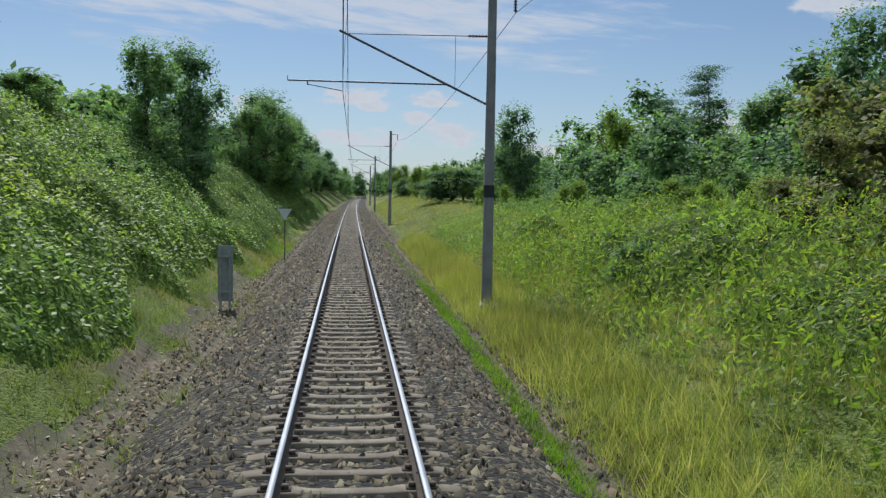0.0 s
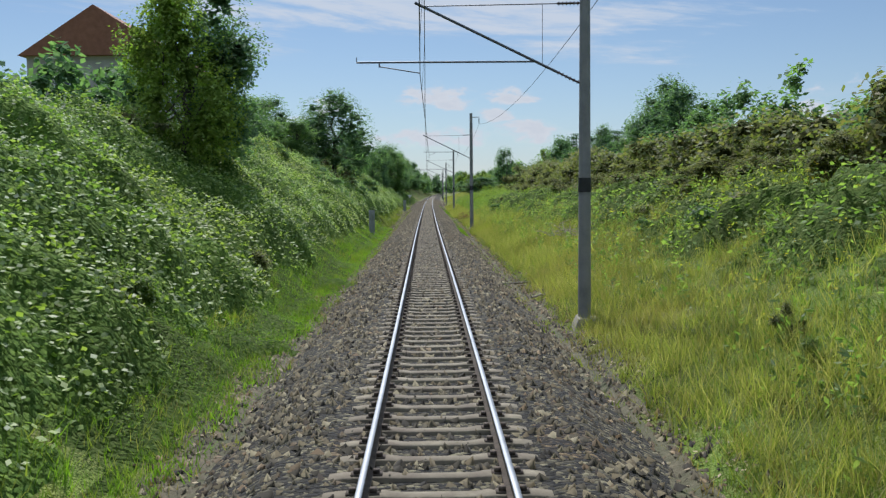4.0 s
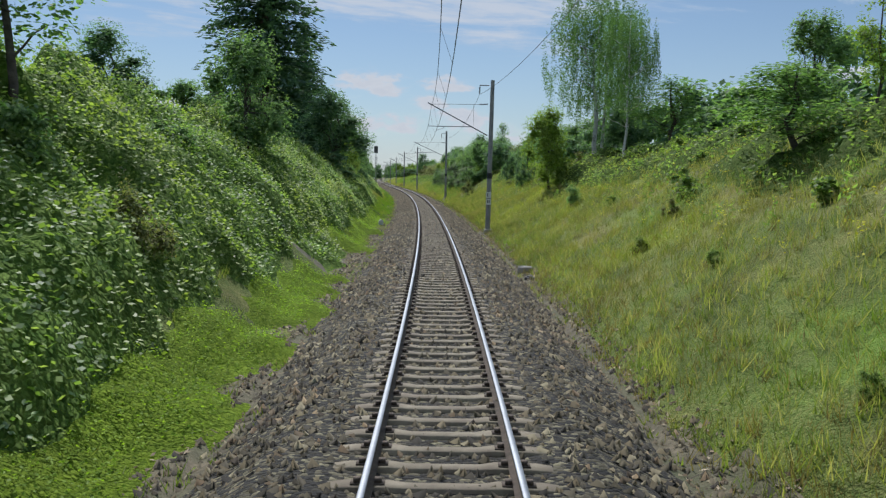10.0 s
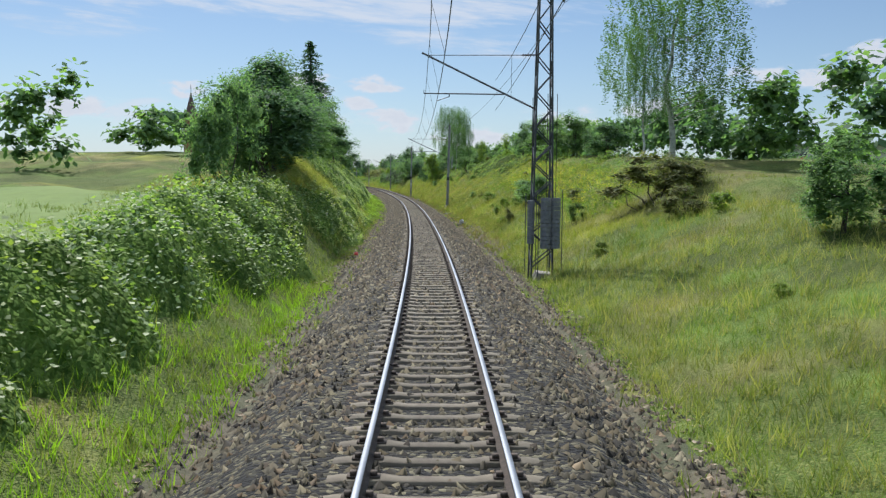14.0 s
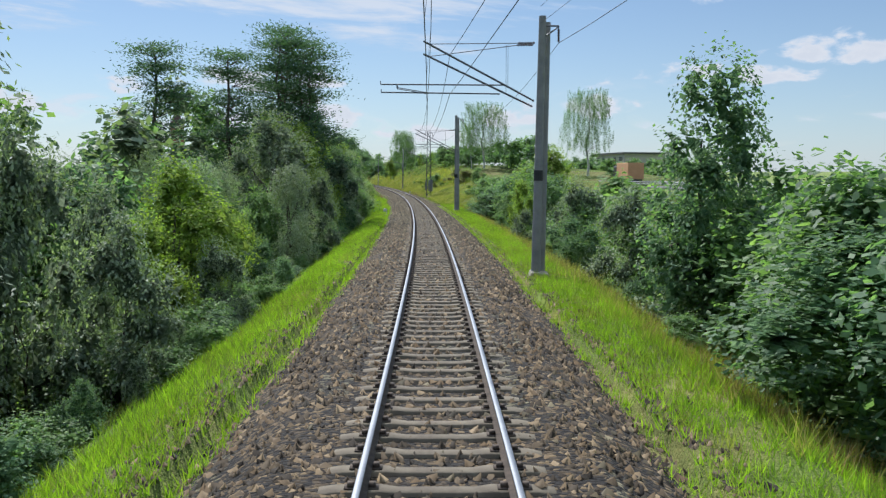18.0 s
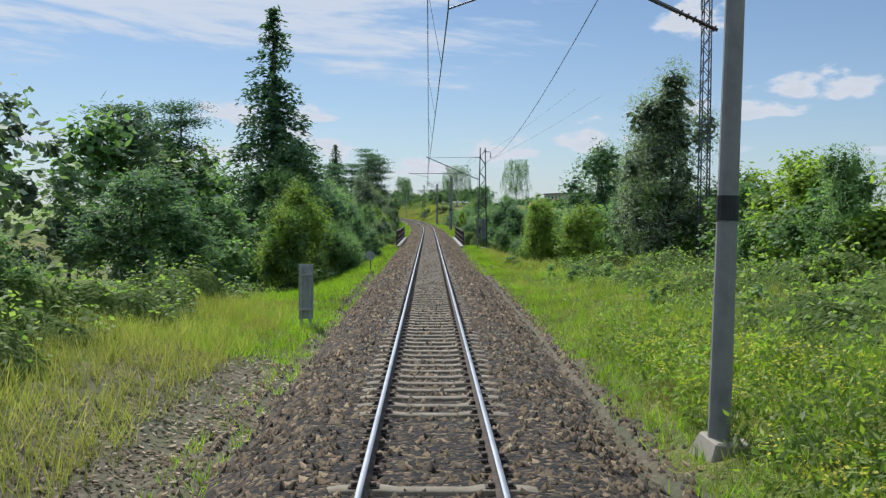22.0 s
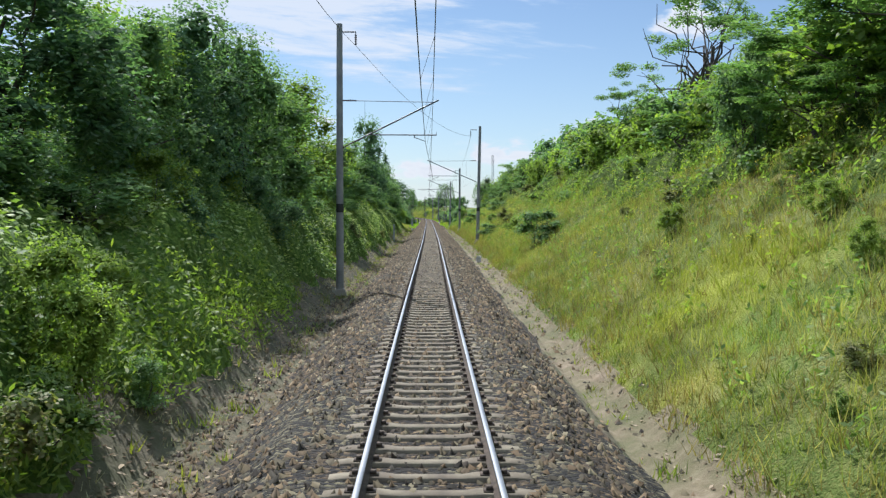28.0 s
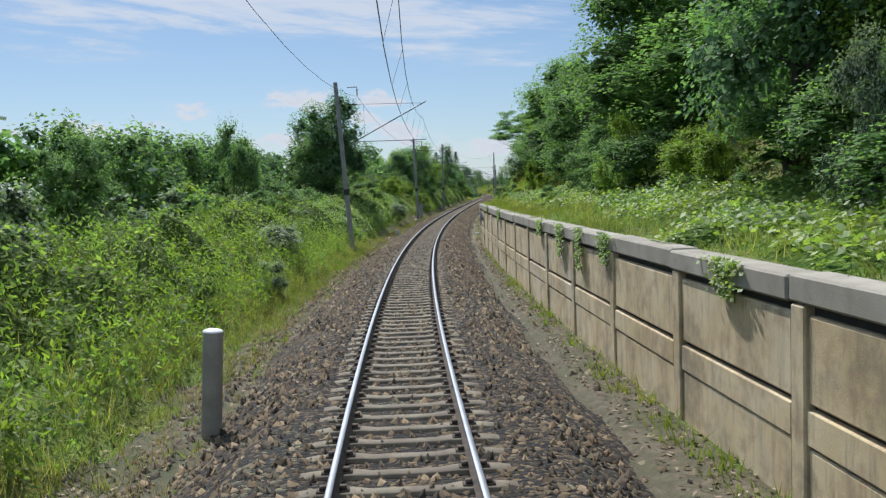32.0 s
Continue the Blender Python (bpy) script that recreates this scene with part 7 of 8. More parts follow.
# belts of bushes along the banks
clumps(["clump_light", "clump_gold", "clump_light"], -333, -318, 5.0, 7.9, 16, 0.6, 1.3)
far_row(["leaf_olive"], -92, 26, 14.5, 5.6, 2.6, 3.0, 0.8, 1.6)
row(["shrub_olive"], -85, 26, 12.4, 4.7, 2.1, 3.6, 0.6)
row(["shrub", "shrub_light", "shrub_dark"], 26, 85, 12.5, 3.6, 1.9, 4.5, 1.0)
far_row(["leaf_mid", "leaf_dark"], -166, -96, 10.8, 7.6, 2.5, 2.8, 0.8, 1.6)
row(["shrub", "shrub_dark", "shrub_light"], -166, -100, 8.0, 5.2, 2.0, 3.8, 0.6)
row(["shrub", "shrub_silver", "shrub"], -165, -106, 6.5, 3.4, 1.7, 2.9, 0.4)
far_row(["leaf_mid", "leaf_dark", "leaf_olive"], -205, -162, 14, 7.2, 2.3, 2.8, 1.2, 1.6)
row(["broad", "shrub", "broad_dark", "shrub_silver"], -554, -528, -10.0, 6.6, 3.0, 4.0, 1.0)
row(["shrub", "shrub_silver", "shrub_light"], -562, -528, -7.4, 2.0, 1.9, 3.2, 0.5)
row(["shrub_silver", "shrub", "shrub_dark"], -527, -502, -9.5, 2.6, 2.4, 3.4, 1.5)
row(["shrub_silver", "shrub", "shrub_silver", "shrub_light"], -500, -440, -8.6, 1.8, 2.1, 3.2, 0.8)
row(["shrub_silver", "shrub", "shrub_dark"], -498, -440, -6.6, 0.2, 1.4, 3.4, 0.4)
row(["willow", "willow", "shrub_silver"], -472, -440, -11.5, 5.6, 2.6, 6.0, 0.8)
row(["broad", "broad_light", "broad_light"], -436, -384, -9.6, 6.6, 2.8, 6.0, 0.8)
row(["shrub", "shrub_silver", "shrub_light"], -440, -398, -7.2, 3.2, 2.2, 3.6, 0.5)
row(["shrub_silver", "shrub", "shrub_dark"], -499, -456, -5.9, 0.2, 1.2, 2.2, 0.3)
row(["shrub", "shrub_dark", "shrub_silver"], -456, -402, -6.2, 1.6, 1.5, 2.6, 0.4)
row(["shrub_dark", "shrub", "shrub_dark"], -560, -529, -5.6, 1.5, 1.6, 2.2, 0.4)
far_row(["leaf_mid", "leaf_silver", "leaf_dark"], -560, -400, -12.5, 2.6, 3.0, 3.5, 1.5, 1.3)
row(["shrub", "shrub_silver", "shrub_dark"], -480, -395, 8.6, 0.6, 2.4, 6.0, 0.8)
far_row(["leaf_mid", "leaf_dark"], -446, -426, 11.0, 1.0, 2.5, 2.4, 1.0, 1.7)
far_row(["leaf_dark", "leaf_mid"], -426, -378, 11.0, 2.8, 2.8, 2.4, 1.0, 1.7)
far_row(["leaf_mid", "leaf_dark"], -500, -470, 9.5, 3.9, 2.6, 2.2, 1.0, 1.8)
far_row(["leaf_mid", "leaf_light"], -470, -446, 10.5, 1.0, 2.2, 2.6, 1.0, 1.6)
row(["shrub_dark", "shrub", "shrub_dark"], -535, -488, 10.5, 1.0, 2.5, 5.0, 1.0)
far_row(["leaf_mid", "leaf_dark"], -530, -490, 14.0, 2.6, 2.8, 3.0, 1.5, 1.7)
far_row(["leaf_light", "leaf_mid"], -600, -545, 17, 4.5, 2.8, 4.0, 2.0, 1.5)
row(["broad", "broad", "broad_light"], -750, -652, -9.8, 10.8, 3.4, 6.5, 0.8, 0.1)
row(["broad", "broad", "broad_light"], -652, -613, -9.4, 8.8, 2.9, 6.0, 0.8)
row(["shrub", "shrub_silver", "shrub_light"], -790, -766, -9.8, 4.6, 2.0, 4.6, 0.8)
row(["broad_dark", "broad"], -651, -622, -8.8, 9.8, 3.0, 6.0, 0.4)
row(["shrub", "shrub_light", "shrub"], -786, -606, -7.3, 4.4, 1.7, 4.2, 0.4)
far_row(["leaf_light", "leaf_mid"], -800, -620, 13.0, 9.0, 2.4, 3.4, 0.9, 1.6)
row(["shrub_light", "shrub", "robinia"], -800, -622, 11.2, 7.4, 1.8, 8.0, 1.2)
row(["robinia", "shrub", "broad_dark"], -826, -780, 10.5, 9.5, 2.6, 5.0, 1.0)
row(["broad", "broad_light", "broad"], -905, -815, 11.2, 10.0, 2.9, 5.5, 0.8)
row(["shrub", "shrub_light", "shrub"], -905, -836, 8.8, 4.6, 1.9, 3.4, 0.7)
far_row(["leaf_mid", "leaf_dark", "leaf_mid"], -852, -812, -15.0, 6.6, 2.2, 2.6, 0.8, 1.6)
far_row(["leaf_mid", "leaf_light", "leaf_silver"], -900, -800, -11.0, 3.2, 1.6, 3.6, 1.4, 2.0)
row(["broad", "broad_dark", "broad_light"], 95, 330, 15, 9.0, 3.6, 18.0, 4.0)
row(["broad", "broad_dark"], 90, 300, -9.5, 12.5, 4.4, 9.0, 1.2)
row(["slim", "orchard", "broad"], -312, -258, -12.0, 9.6, 2.4, 8.5, 0.8)

clumps(["clump_light", "clump_gold", "clump_light", "clump_dry", "clump"], -832, -606, 4.6, 12.5, 150, 0.5, 1.6)
clumps(["clump", "clump_light", "clump_dry"], -345, -165, -12.5, -5.0, 60, 0.5, 1.6)
clumps(["clump_light", "clump_gold", "clump_light", "clump_dry", "clump"], -390, -170, 4.8, 13, 60, 0.5, 1.5)
clumps(["clump", "clump_light", "clump_dry"], -110, 45, -13, -5.0, 50, 0.6, 1.9)
clumps(["clump", "clump_light", "clump_dry"], -110, 45, 5.0, 13, 34, 0.5, 1.4)
clumps(["clump_light", "clump", "clump_gold", "clump_silver"], -902, -795, -10, -4.6, 60, 0.7, 2.0)
clumps(["clump_light", "clump"], -902, -834, 5.2, 10.5, 26, 0.5, 1.6)
clumps(["clump_light", "clump_dry", "clump"], -792, -625, -6.5, -4.1, 34, 0.5, 1.5)
clumps(["clump_light", "clump"], -622, -545, 4.8, 13, 26, 0.4, 1.0)
clumps(["clump_light", "clump"], -500, -395, 6.0, 8.0, 14, 0.5, 1.3)
clumps(["clump_light", "clump"], -560, -395, -7.5, -5.8, 20, 0.5, 1.4)

far_row(["leaf_mid", "leaf_dark"], -85, 120, 21, 6.6, 3.0, 3.6, 1.5, 1.3)

# woods behind them
far_row(["leaf_dark", "leaf_mid"], -90, 130, 34, 13.0, 4.2, 6.5, 5)
far_row(["leaf_mid", "leaf_dark"], -215, -150, 20, 9.0, 3.0, 4.5)
far_row(["leaf_mid", "leaf_dark"], -345, -205, 22, 10.0, 3.2, 5.0)
far_row(["leaf_dark", "leaf_mid"], -330, -190, -22, 9.0, 3.2, 12.0)
far_row(["leaf_mid", "leaf_dark"], -130, 120, -20, 10.0, 3.4, 9.0)
far_row(["leaf_mid", "leaf_dark"], 100, 300, -15, 10.5, 4.0, 6.0)
far_row(["leaf_mid", "leaf_dark"], 100, 300, 24, 9.5, 4.0, 6.0, 5)
far_row(["leaf_dark", "leaf_mid"], 300, 455, -8, 10.0, 4.0, 6.0, 3)
far_row(["leaf_dark", "leaf_mid"], 300, 455, 9, 9.5, 4.0, 6.0, 3)
far_row(["leaf_dark"], 380, 440, 0, 10.5, 4.4, 3.5, 14)
far_row(["leaf_dark", "leaf_mid", "leaf_silver"], -570, -395, -19, 8.0, 3.8, 5.0, 3)
far_row(["leaf_mid", "leaf_dark"], -530, -405, 18, 2.6, 3.4, 6.0)
far_row(["leaf_dark", "leaf_mid"], -620, -565, -21, 8.0, 3.4, 5.0)
far_row(["leaf_mid"], -790, -606, -14, 8.5, 3.4, 5.0, 1)
far_row(["leaf_mid", "leaf_dark"], -800, -625, 17.5, 12.0, 3.2, 5.0, 1.2)
far_row(["leaf_mid", "leaf_light"], -905, -800, 15, 13.0, 3.4, 3.8, 1.2)
far_row(["leaf_mid", "leaf_dark"], -905, -800, -17, 6.2, 2.8, 5.0, 2)
far_row(["leaf_dark"], -905, -790, -26, 7.5, 3.6, 7.0)
far_row(["leaf_mid", "leaf_dark"], -262, -190, 64, 8.4, 3.6, 4.5, 2.0)
far_row(["leaf_dark", "leaf_mid"], -312, -258, 66, 6.6, 3.4, 4.0, 2.0)
far_woods()

# ---- ground cover ----
def footing(q, d):
    """Height of the ground or of the ballast's shoulder over it."""
    a = np.abs(d)
    return np.where(a < 3.2, np.maximum(land(q, d), np.interp(a, [1.75, 1.95, 2.45, 2.95, 3.25], [-0.21, -0.265, -0.50, -0.74, -0.95])), land(q, d))


def blades(rng, q, d, height, width, lean=0.42, tuft=7):
    """Tussocks: slender blades that spread from common feet."""
    o = on_line(q, d, footing(q, d) - 0.03)
    grown = np.repeat(rng.uniform(0.55, 1.35, len(q)), tuft)
    o = np.repeat(o, tuft, 0)
    n = len(o)
    a = rng.uniform(0, 6.28, n)
    o[:, :2] += rng.normal(size=(n, 2)) * 0.09
    side = np.stack([np.cos(a), np.sin(a), np.zeros(n)], 1) * (width * rng.uniform(0.6, 1.4, n))[:, None] * 0.5
    tip = np.stack([rng.normal(size=n) * lean, rng.normal(size=n) * lean, np.ones(n)], 1) * (height * grown * rng.uniform(0.6, 1.2, n))[:, None]
    v = np.stack([o - side, o + side, o + tip], 1).reshape(-1, 3)
    return v, np.arange(n * 3).reshape(n, 3)


def strewn(rng, q0, q1, d0, d1, per_m2, clump=0.0):
    n = int(abs(q1 - q0) * abs(d1 - d0) * per_m2)
    q, d = rng.uniform(q0, q1, n), rng.uniform(min(d0, d1), max(d0, d1), n)
    if clump:
        keep = uneven(q * 2.3 + 40, d * 2.6) + 0.3 * rng.normal(size=n) > clump - 0.85
        q, d = q[keep], d[keep]
    return q, d


def grass_field(name, mat, regions, height, width, label, seed):
    rng = np.random.default_rng(seed)
    got = []
    for q0, q1, d0, d1, per, h in regions:
        q, d = strewn(rng, q0, q1, d0, d1, per, 0.35)
        got.append(blades(rng, q[::6], d[::6], height * h, width, 0.42, 9))
    v, f = joined(got)
    tagged(new(name, mesh_of(name, v, f, mat)), label, "grass", kind="stuff")


def lattice_noise(q, d, cell, seed):
    """Smooth random values between 0 and 1 on a lattice of that size."""
    x, y = q / cell, d / cell
    i, j = np.floor(x), np.floor(y)
    u, w = x - i, y - j
    u, w = u * u * (3 - 2 * u), w * w * (3 - 2 * w)

    def h(a, b):
        s = np.sin(a * 127.1 + b * 311.7 + seed * 17.3) * 43758.5453
        return s - np.floor(s)
    return (h(i, j) * (1 - u) + h(i + 1, j) * u) * (1 - w) + (h(i, j + 1) * (1 - u) + h(i + 1, j + 1) * u) * w


def leaf_field(name, mat, mass, regions, size, label, seed, cat="undergrowth", mound=0.0):
    """Undergrowth: a humped mass of stems and leaves over the slope, and single leaves all over its skin."""
    rng = np.random.default_rng(seed)
    got, shells = [], []
    for q0, q1, d0, d1, per, h in regions:
        a, b = min(d0, d1), max(d0, d1)

        def skin(q, d):
            n = 0.5 * lattice_noise(q, d, 1.9, seed) + 0.32 * lattice_noise(q, d, 0.8, seed + 1) + 0.18 * lattice_noise(q, d, 0.4, seed + 2)
            n = np.clip((n - mound) / (1 - 1.6 * mound), 0.02 if mound else 0.12, 1)
            rag = 1.6 * lattice_noise(q, d, 1.7, seed + 5) + 0.5 * lattice_noise(q, d, 0.5, seed + 6)
            edge = np.clip(np.minimum(np.minimum(d - a, b - d), np.minimum(q - q0, q1 - q) * 0.5) / 0.9 - rag + 0.7, -0.35, 1)
            return footing(q, d) - 0.04 + h * 1.25 * n * edge

        step = 0.36
        Q, D = np.meshgrid(np.arange(q0, q1 + step, step), np.arange(a, b + step, step), indexing="ij")
        Q = Q + 0.1 * np.sin(D * 9 + Q * 5)
        nq, nd = Q.shape
        i, j = np.meshgrid(np.arange(nq - 1), np.arange(nd - 1), indexing="ij")
        k = (i * nd + j).ravel()
        Z = skin(Q, D)
        up = (Z - footing(Q, D)).ravel()
        f = np.stack([k, k + 1, k + nd + 1, k + nd], -1)
        f = f[(up[f] > -0.2).any(1)]
        shells.append((on_line(Q, D, Z).reshape(-1, 3), f))
        n = int((q1 - q0) * (b - a) * per)
        q, d = rng.uniform(q0, q1, n), rng.uniform(a, b, n)
        z = skin(q, d)
        keep = z > footing(q, d) + (0.06 if mound else 0.02)
        q, d, z = q[keep], d[keep], z[keep]
        e = 0.15
        nrm = unit(np.stack([-(skin(q, d + e) - z) / e, -(skin(q + e, d) - z) / e, np.ones(len(q))], -1))
        at = on_line(q, d, z + rng.uniform(-0.04, 0.04, len(q)) + 0.30 * rng.random(len(q)) ** 1.7 * min(1.5, h / 0.6))
        got.append(cards(rng, at, size, size * 0.72, 0.30, out=nrm * 0.35))
    v, f = joined(got)
    sv, sf = joined(shells)
    me = mesh_of(name, np.concatenate([v, sv]), np.concatenate([f, sf + len(v)]), mat)
    me.materials.append(M[mass])
    me.polygons.foreach_set("material_index", np.concatenate([np.zeros(len(f)), np.ones(len(sf))]).astype(np.int32))
    tagged(new(name, me), label, cat, kind="stuff")


def herb_field(name, mat, regions, label, seed):
    """Upright herbs: a stem with pairs of leaves up its length."""
    rng = np.random.default_rng(seed)
    got = []
    for q0, q1, d0, d1, per, h in regions:
        q, d = strewn(rng, q0, q1, d0, d1, per, 0.35)
        o = on_line(q, d, land(q, d))
        n, k = len(q), 13
        hh = h * rng.uniform(0.55, 1.25, n)
        lean = rng.normal(size=(n, 1, 2)) * 0.12
        t = np.linspace(0.15, 1, k)[None, :] * np.ones((n, 1))
        at = o[:, None] + np.concatenate([lean * t[..., None], np.ones((n, k, 1)) * t[..., None]], -1) * hh[:, None, None]
        at = at + rng.normal(size=at.shape) * 0.06
        way = rng.normal(size=(n * k, 3)) + np.array([0, 0, 1.3])
        got.append(cards(rng, at.reshape(-1, 3), 0.16, 0.05, 0.15, way))
    v, f = joined(got)
    tagged(new(name, mesh_of(name, v, f, mat)), label, "herbs", kind="stuff")


def flower_field(name, mat, regions, label, seed):
    """Flat heads of many tiny flowers, in drifts."""
    rng = np.random.default_rng(seed)
    got = []
    for q0, q1, d0, d1, per, h in regions:
        q, d = strewn(rng, q0, q1, d0, d1, per, 0.5)
        o = on_line(q, d, land(q, d) + h * rng.uniform(0.6, 1.1, len(q)))
        at = np.repeat(o, 7, 0) + rng.normal(size=(len(q) * 7, 3)) * np.array([0.07, 0.07, 0.05])
        got.append(cards(rng, at, 0.06, 0.045, 0.8))
    v, f = joined(got)
    tagged(new(name, mesh_of(name, v, f, mat)), label, "flowers", kind="stuff")


def turf_cover(name, mat, per, height, width, label, seed, q0=-905, q1=60):
    """Grass over all the open ground near the line, thinner further off."""
    rng = np.random.default_rng(seed)
    got = []
    for d0, d1, k in ((3.15, 5.0, 1.0), (5.0, 7.5, 0.62), (7.5, 10.5, 0.36), (10.5, 14.5, 0.2)):
        for s in (-1, 1):
            q, d = strewn(rng, q0, q1, s * d0, s * d1, per * k, 0.05)
            bare = (d < 0) & (q > -792) & (q < -622) & (d > -4.6)
            bare |= (d > 0) & (q < -602) & (d < 3.75) | (np.abs(d) < 3.4) & ((q < -562) | (q > -395))
            bare |= (q < WALL_Q) & (d > 0) & (d < wall_d(q) + 0.5)
            bare |= worn(q, d) & (rng.random(len(q)) < 0.85)
            bare |= (q > -529) & (q < -500)
            bare |= (d < 0) & (d > -5.2) & (q > -312) & (q < -200) & (rng.random(len(q)) < 0.85)
            got.append(blades(rng, q[~bare][::7], d[~bare][::7], height, width))
    v, f = joined(got)
    tagged(new(name, mesh_of(name, v, f, mat)), label, "grass", kind="stuff")


turf_cover("meadow_grass", "grass_mix", 118, 0.25, 0.018, "mixed green grass covering the verges and banks", 20)
grass_field("verge_grass", "grass", [(-562, -529, -3.4, -2.7, 90, 0.8), (-500, -395, -3.4, -2.7, 90, 0.8), (-562, -529, 2.7, 3.4, 70, 0.7), (-500, -395, 2.7, 3.4, 70, 0.7), (-600, -562, -3.6, -2.8, 60, 0.8),
                                     (-562, -529, -5.6, -2.95, 190, 0.9), (-500, -395, -5.2, -2.95, 210, 0.9), (-562, -529, 3.1, 7.0, 150, 0.9), (-500, -395, 3.0, 7.0, 190, 0.9), (-590, -560, -8, -3.2, 90, 1.2), (-600, -545, 3.3, 9, 60, 1.0), (-395, -360, -8, -3.1, 60, 1.2)],
            0.25, 0.02, "lush bright green grass along the ballast", 21)
grass_field("lush_verge", "grass_lush", [(8, 34, 2.5, 2.98, 700, 0.5), (34, 60, 2.0, 2.5, 200, 0.3), (-45, -33, 2.5, 2.95, 700, 0.45), (-200, -60, -4.9, -3.1, 130, 0.9), (-60, -33, -5.0, -3.2, 120, 0.9), (-90, -33, -4.6, -3.1, 120, 0.7), (-30, 40, 2.5, 3.3, 40, 0.5), (-830, -780, -4.6, -3.3, 12, 0.7)],
            0.25, 0.02, "deep green grass along the foot of the bank", 31)
leaf_field("verge_cushions", "grass_lush", "mass_weed", [(-140, -30, -5.6, -2.9, 190, 0.34)],
           0.055, "soft cushions of low green plants along the ballast", 37, mound=0.2)
leaf_field("lime_cushions", "cushion", "mass_cushion", [(-312, -247, -5.4, -2.75, 240, 0.40), (-238, -200, -5.4, -2.75, 240, 0.40)],
           0.05, "soft lime-green cushions of low plants under the brambles", 38, mound=0.08)
grass_field("dry_grass", "grass_dry", [(-4, 60, 3.2, 4.9, 150, 1.4), (-606, -578, -10, -4.4, 130, 1.2), (-110, -4, 3.6, 6.0, 80, 1.2), (-562, -540, 4.0, 7.5, 70, 1.3), (-390, -170, 3.7, 12, 55, 1.0), (-110, 40, 3.6, 12, 75, 1.3), (-168, -95, 3.5, 6.6, 70, 1.0), (-345, -160, -14, -9.0, 40, 1.0), (-350, -312, -12, -4.2, 90, 1.2), (-190, -100, -14, -9, 40, 1.1), (-165, -118, -10, -4.3, 80, 1.1), (-832, -605, 4.4, 12.5, 60, 0.95), (-60, 40, -14, -8, 24, 1.0), (-620, -560, 4, 12, 40, 1.0),
                                       (-612, -575, -10, -6, 50, 1.1), (-830, -602, 3.9, 11, 26, 0.9), (-900, -828, -12, -4.2, 50, 1.3), (-790, -772, -8, -4.8, 60, 0.8), (-900, -831, 4.8, 8.5, 35, 1.0), (40, 200, 4, 12, 14, 1.3), (-500, -430, 4.2, 6.8, 14, 1.5)],
            0.38, 0.016, "tall seeding grass, yellow-green and straw coloured", 22)
leaf_field("brambles", "bramble", "mass_bramble",
           [(-318, -187, -13, -4.5, 85, 1.25), (-187, -177, -12.5, -4.9, 85, 1.35), (-177, -165, -12.5, -6.2, 85, 1.25), (-165, -152, -9.5, -4.3, 85, 1.15), (-350, -318, -6.6, -3.4, 85, 1.1), (-120, 45, -13.5, -4.4, 80, 1.2), (45, 160, -12, -4, 10, 0.9), (-395, -345, -9, -4.3, 80, 1.2), (-640, -613, -8.5, -4.6, 70, 1.0),
            (-770, -640, -7.8, -4.1, 80, 1.3), (-247, -237, -6.0, -3.5, 85, 0.7), (-902, -832, 4.75, 9.5, 85, 0.5), (-888, -872, 4.2, 6.2, 110, 0.5), (-827, -817, 4.2, 7.8, 110, 0.8), (-834, -804, -9.5, -4.3, 85, 1.1), (-804, -780, -8.5, -4.3, 90, 0.6)],
           0.125, "brambles and nettles covering the bank", 23, mound=0.16)
leaf_field("bank_scrub", "weed", "mass_weed",
           [(-902, -792, -11, -5.0, 34, 1.0), (-785, -605, 8.2, 13, 22, 0.7), (-300, -170, 8.5, 14, 26, 0.7), (-110, 40, 6.5, 14, 26, 0.9), (-605, -545, 6.5, 15, 24, 0.6), (-500, -395, -12, -6.2, 31, 1.1), (-500, -395, 6.9, 12, 31, 1.1), (-600, -529, -12, -6.6, 31, 1.0),
            (-166, -110, 5.4, 9, 34, 0.7), (-530, -499, -22, -3.6, 15, 1.6), (-530, -499, 3.8, 22, 15, 1.6), (-500, -400, -20, -12, 9, 1.6)],
           0.16, "yellow-green low scrub on the bank", 24, mound=0.36)
herb_field("tall_herbs", "weed", [(-12, 4, 5.0, 13, 6.0, 1.1), (34, 60, 5.0, 13, 5.0, 1.1), (-345, -170, 7, 13, 1.0, 0.7), (-900, -795, -11, -4.2, 3.6, 1.0), (-166, -100, 4.2, 6.5, 4.0, 0.6), (-110, -12, 4.6, 12, 1.8, 0.8), (-620, -560, 4.6, 13, 1.4, 0.7), (-785, -605, 4.4, 12, 1.6, 0.6), (-832, -785, 4.4, 8, 0.8, 0.5)],
           "tall leafy herbs standing in the grass", 25)
herb_field("goldenrod", "goldenrod", [(4, 34, 5.0, 12.5, 12.0, 1.35), (-160, -138, -7.2, -4.6, 9.0, 0.8), (-349, -306, 7.5, 11.5, 5.0, 0.45), (-606, -588, 4.0, 6.6, 16.0, 0.7), (-812, -792, 5.6, 8.6, 9.0, 0.5), (-900, -840, -8.5, -4.4, 9.0, 1.1), (-770, -750, -5.6, -4.0, 16.0, 1.0), (-775, -690, 8.0, 12.0, 3.5, 0.8)],
           "dense stand of tall yellow-green herbs", 35)
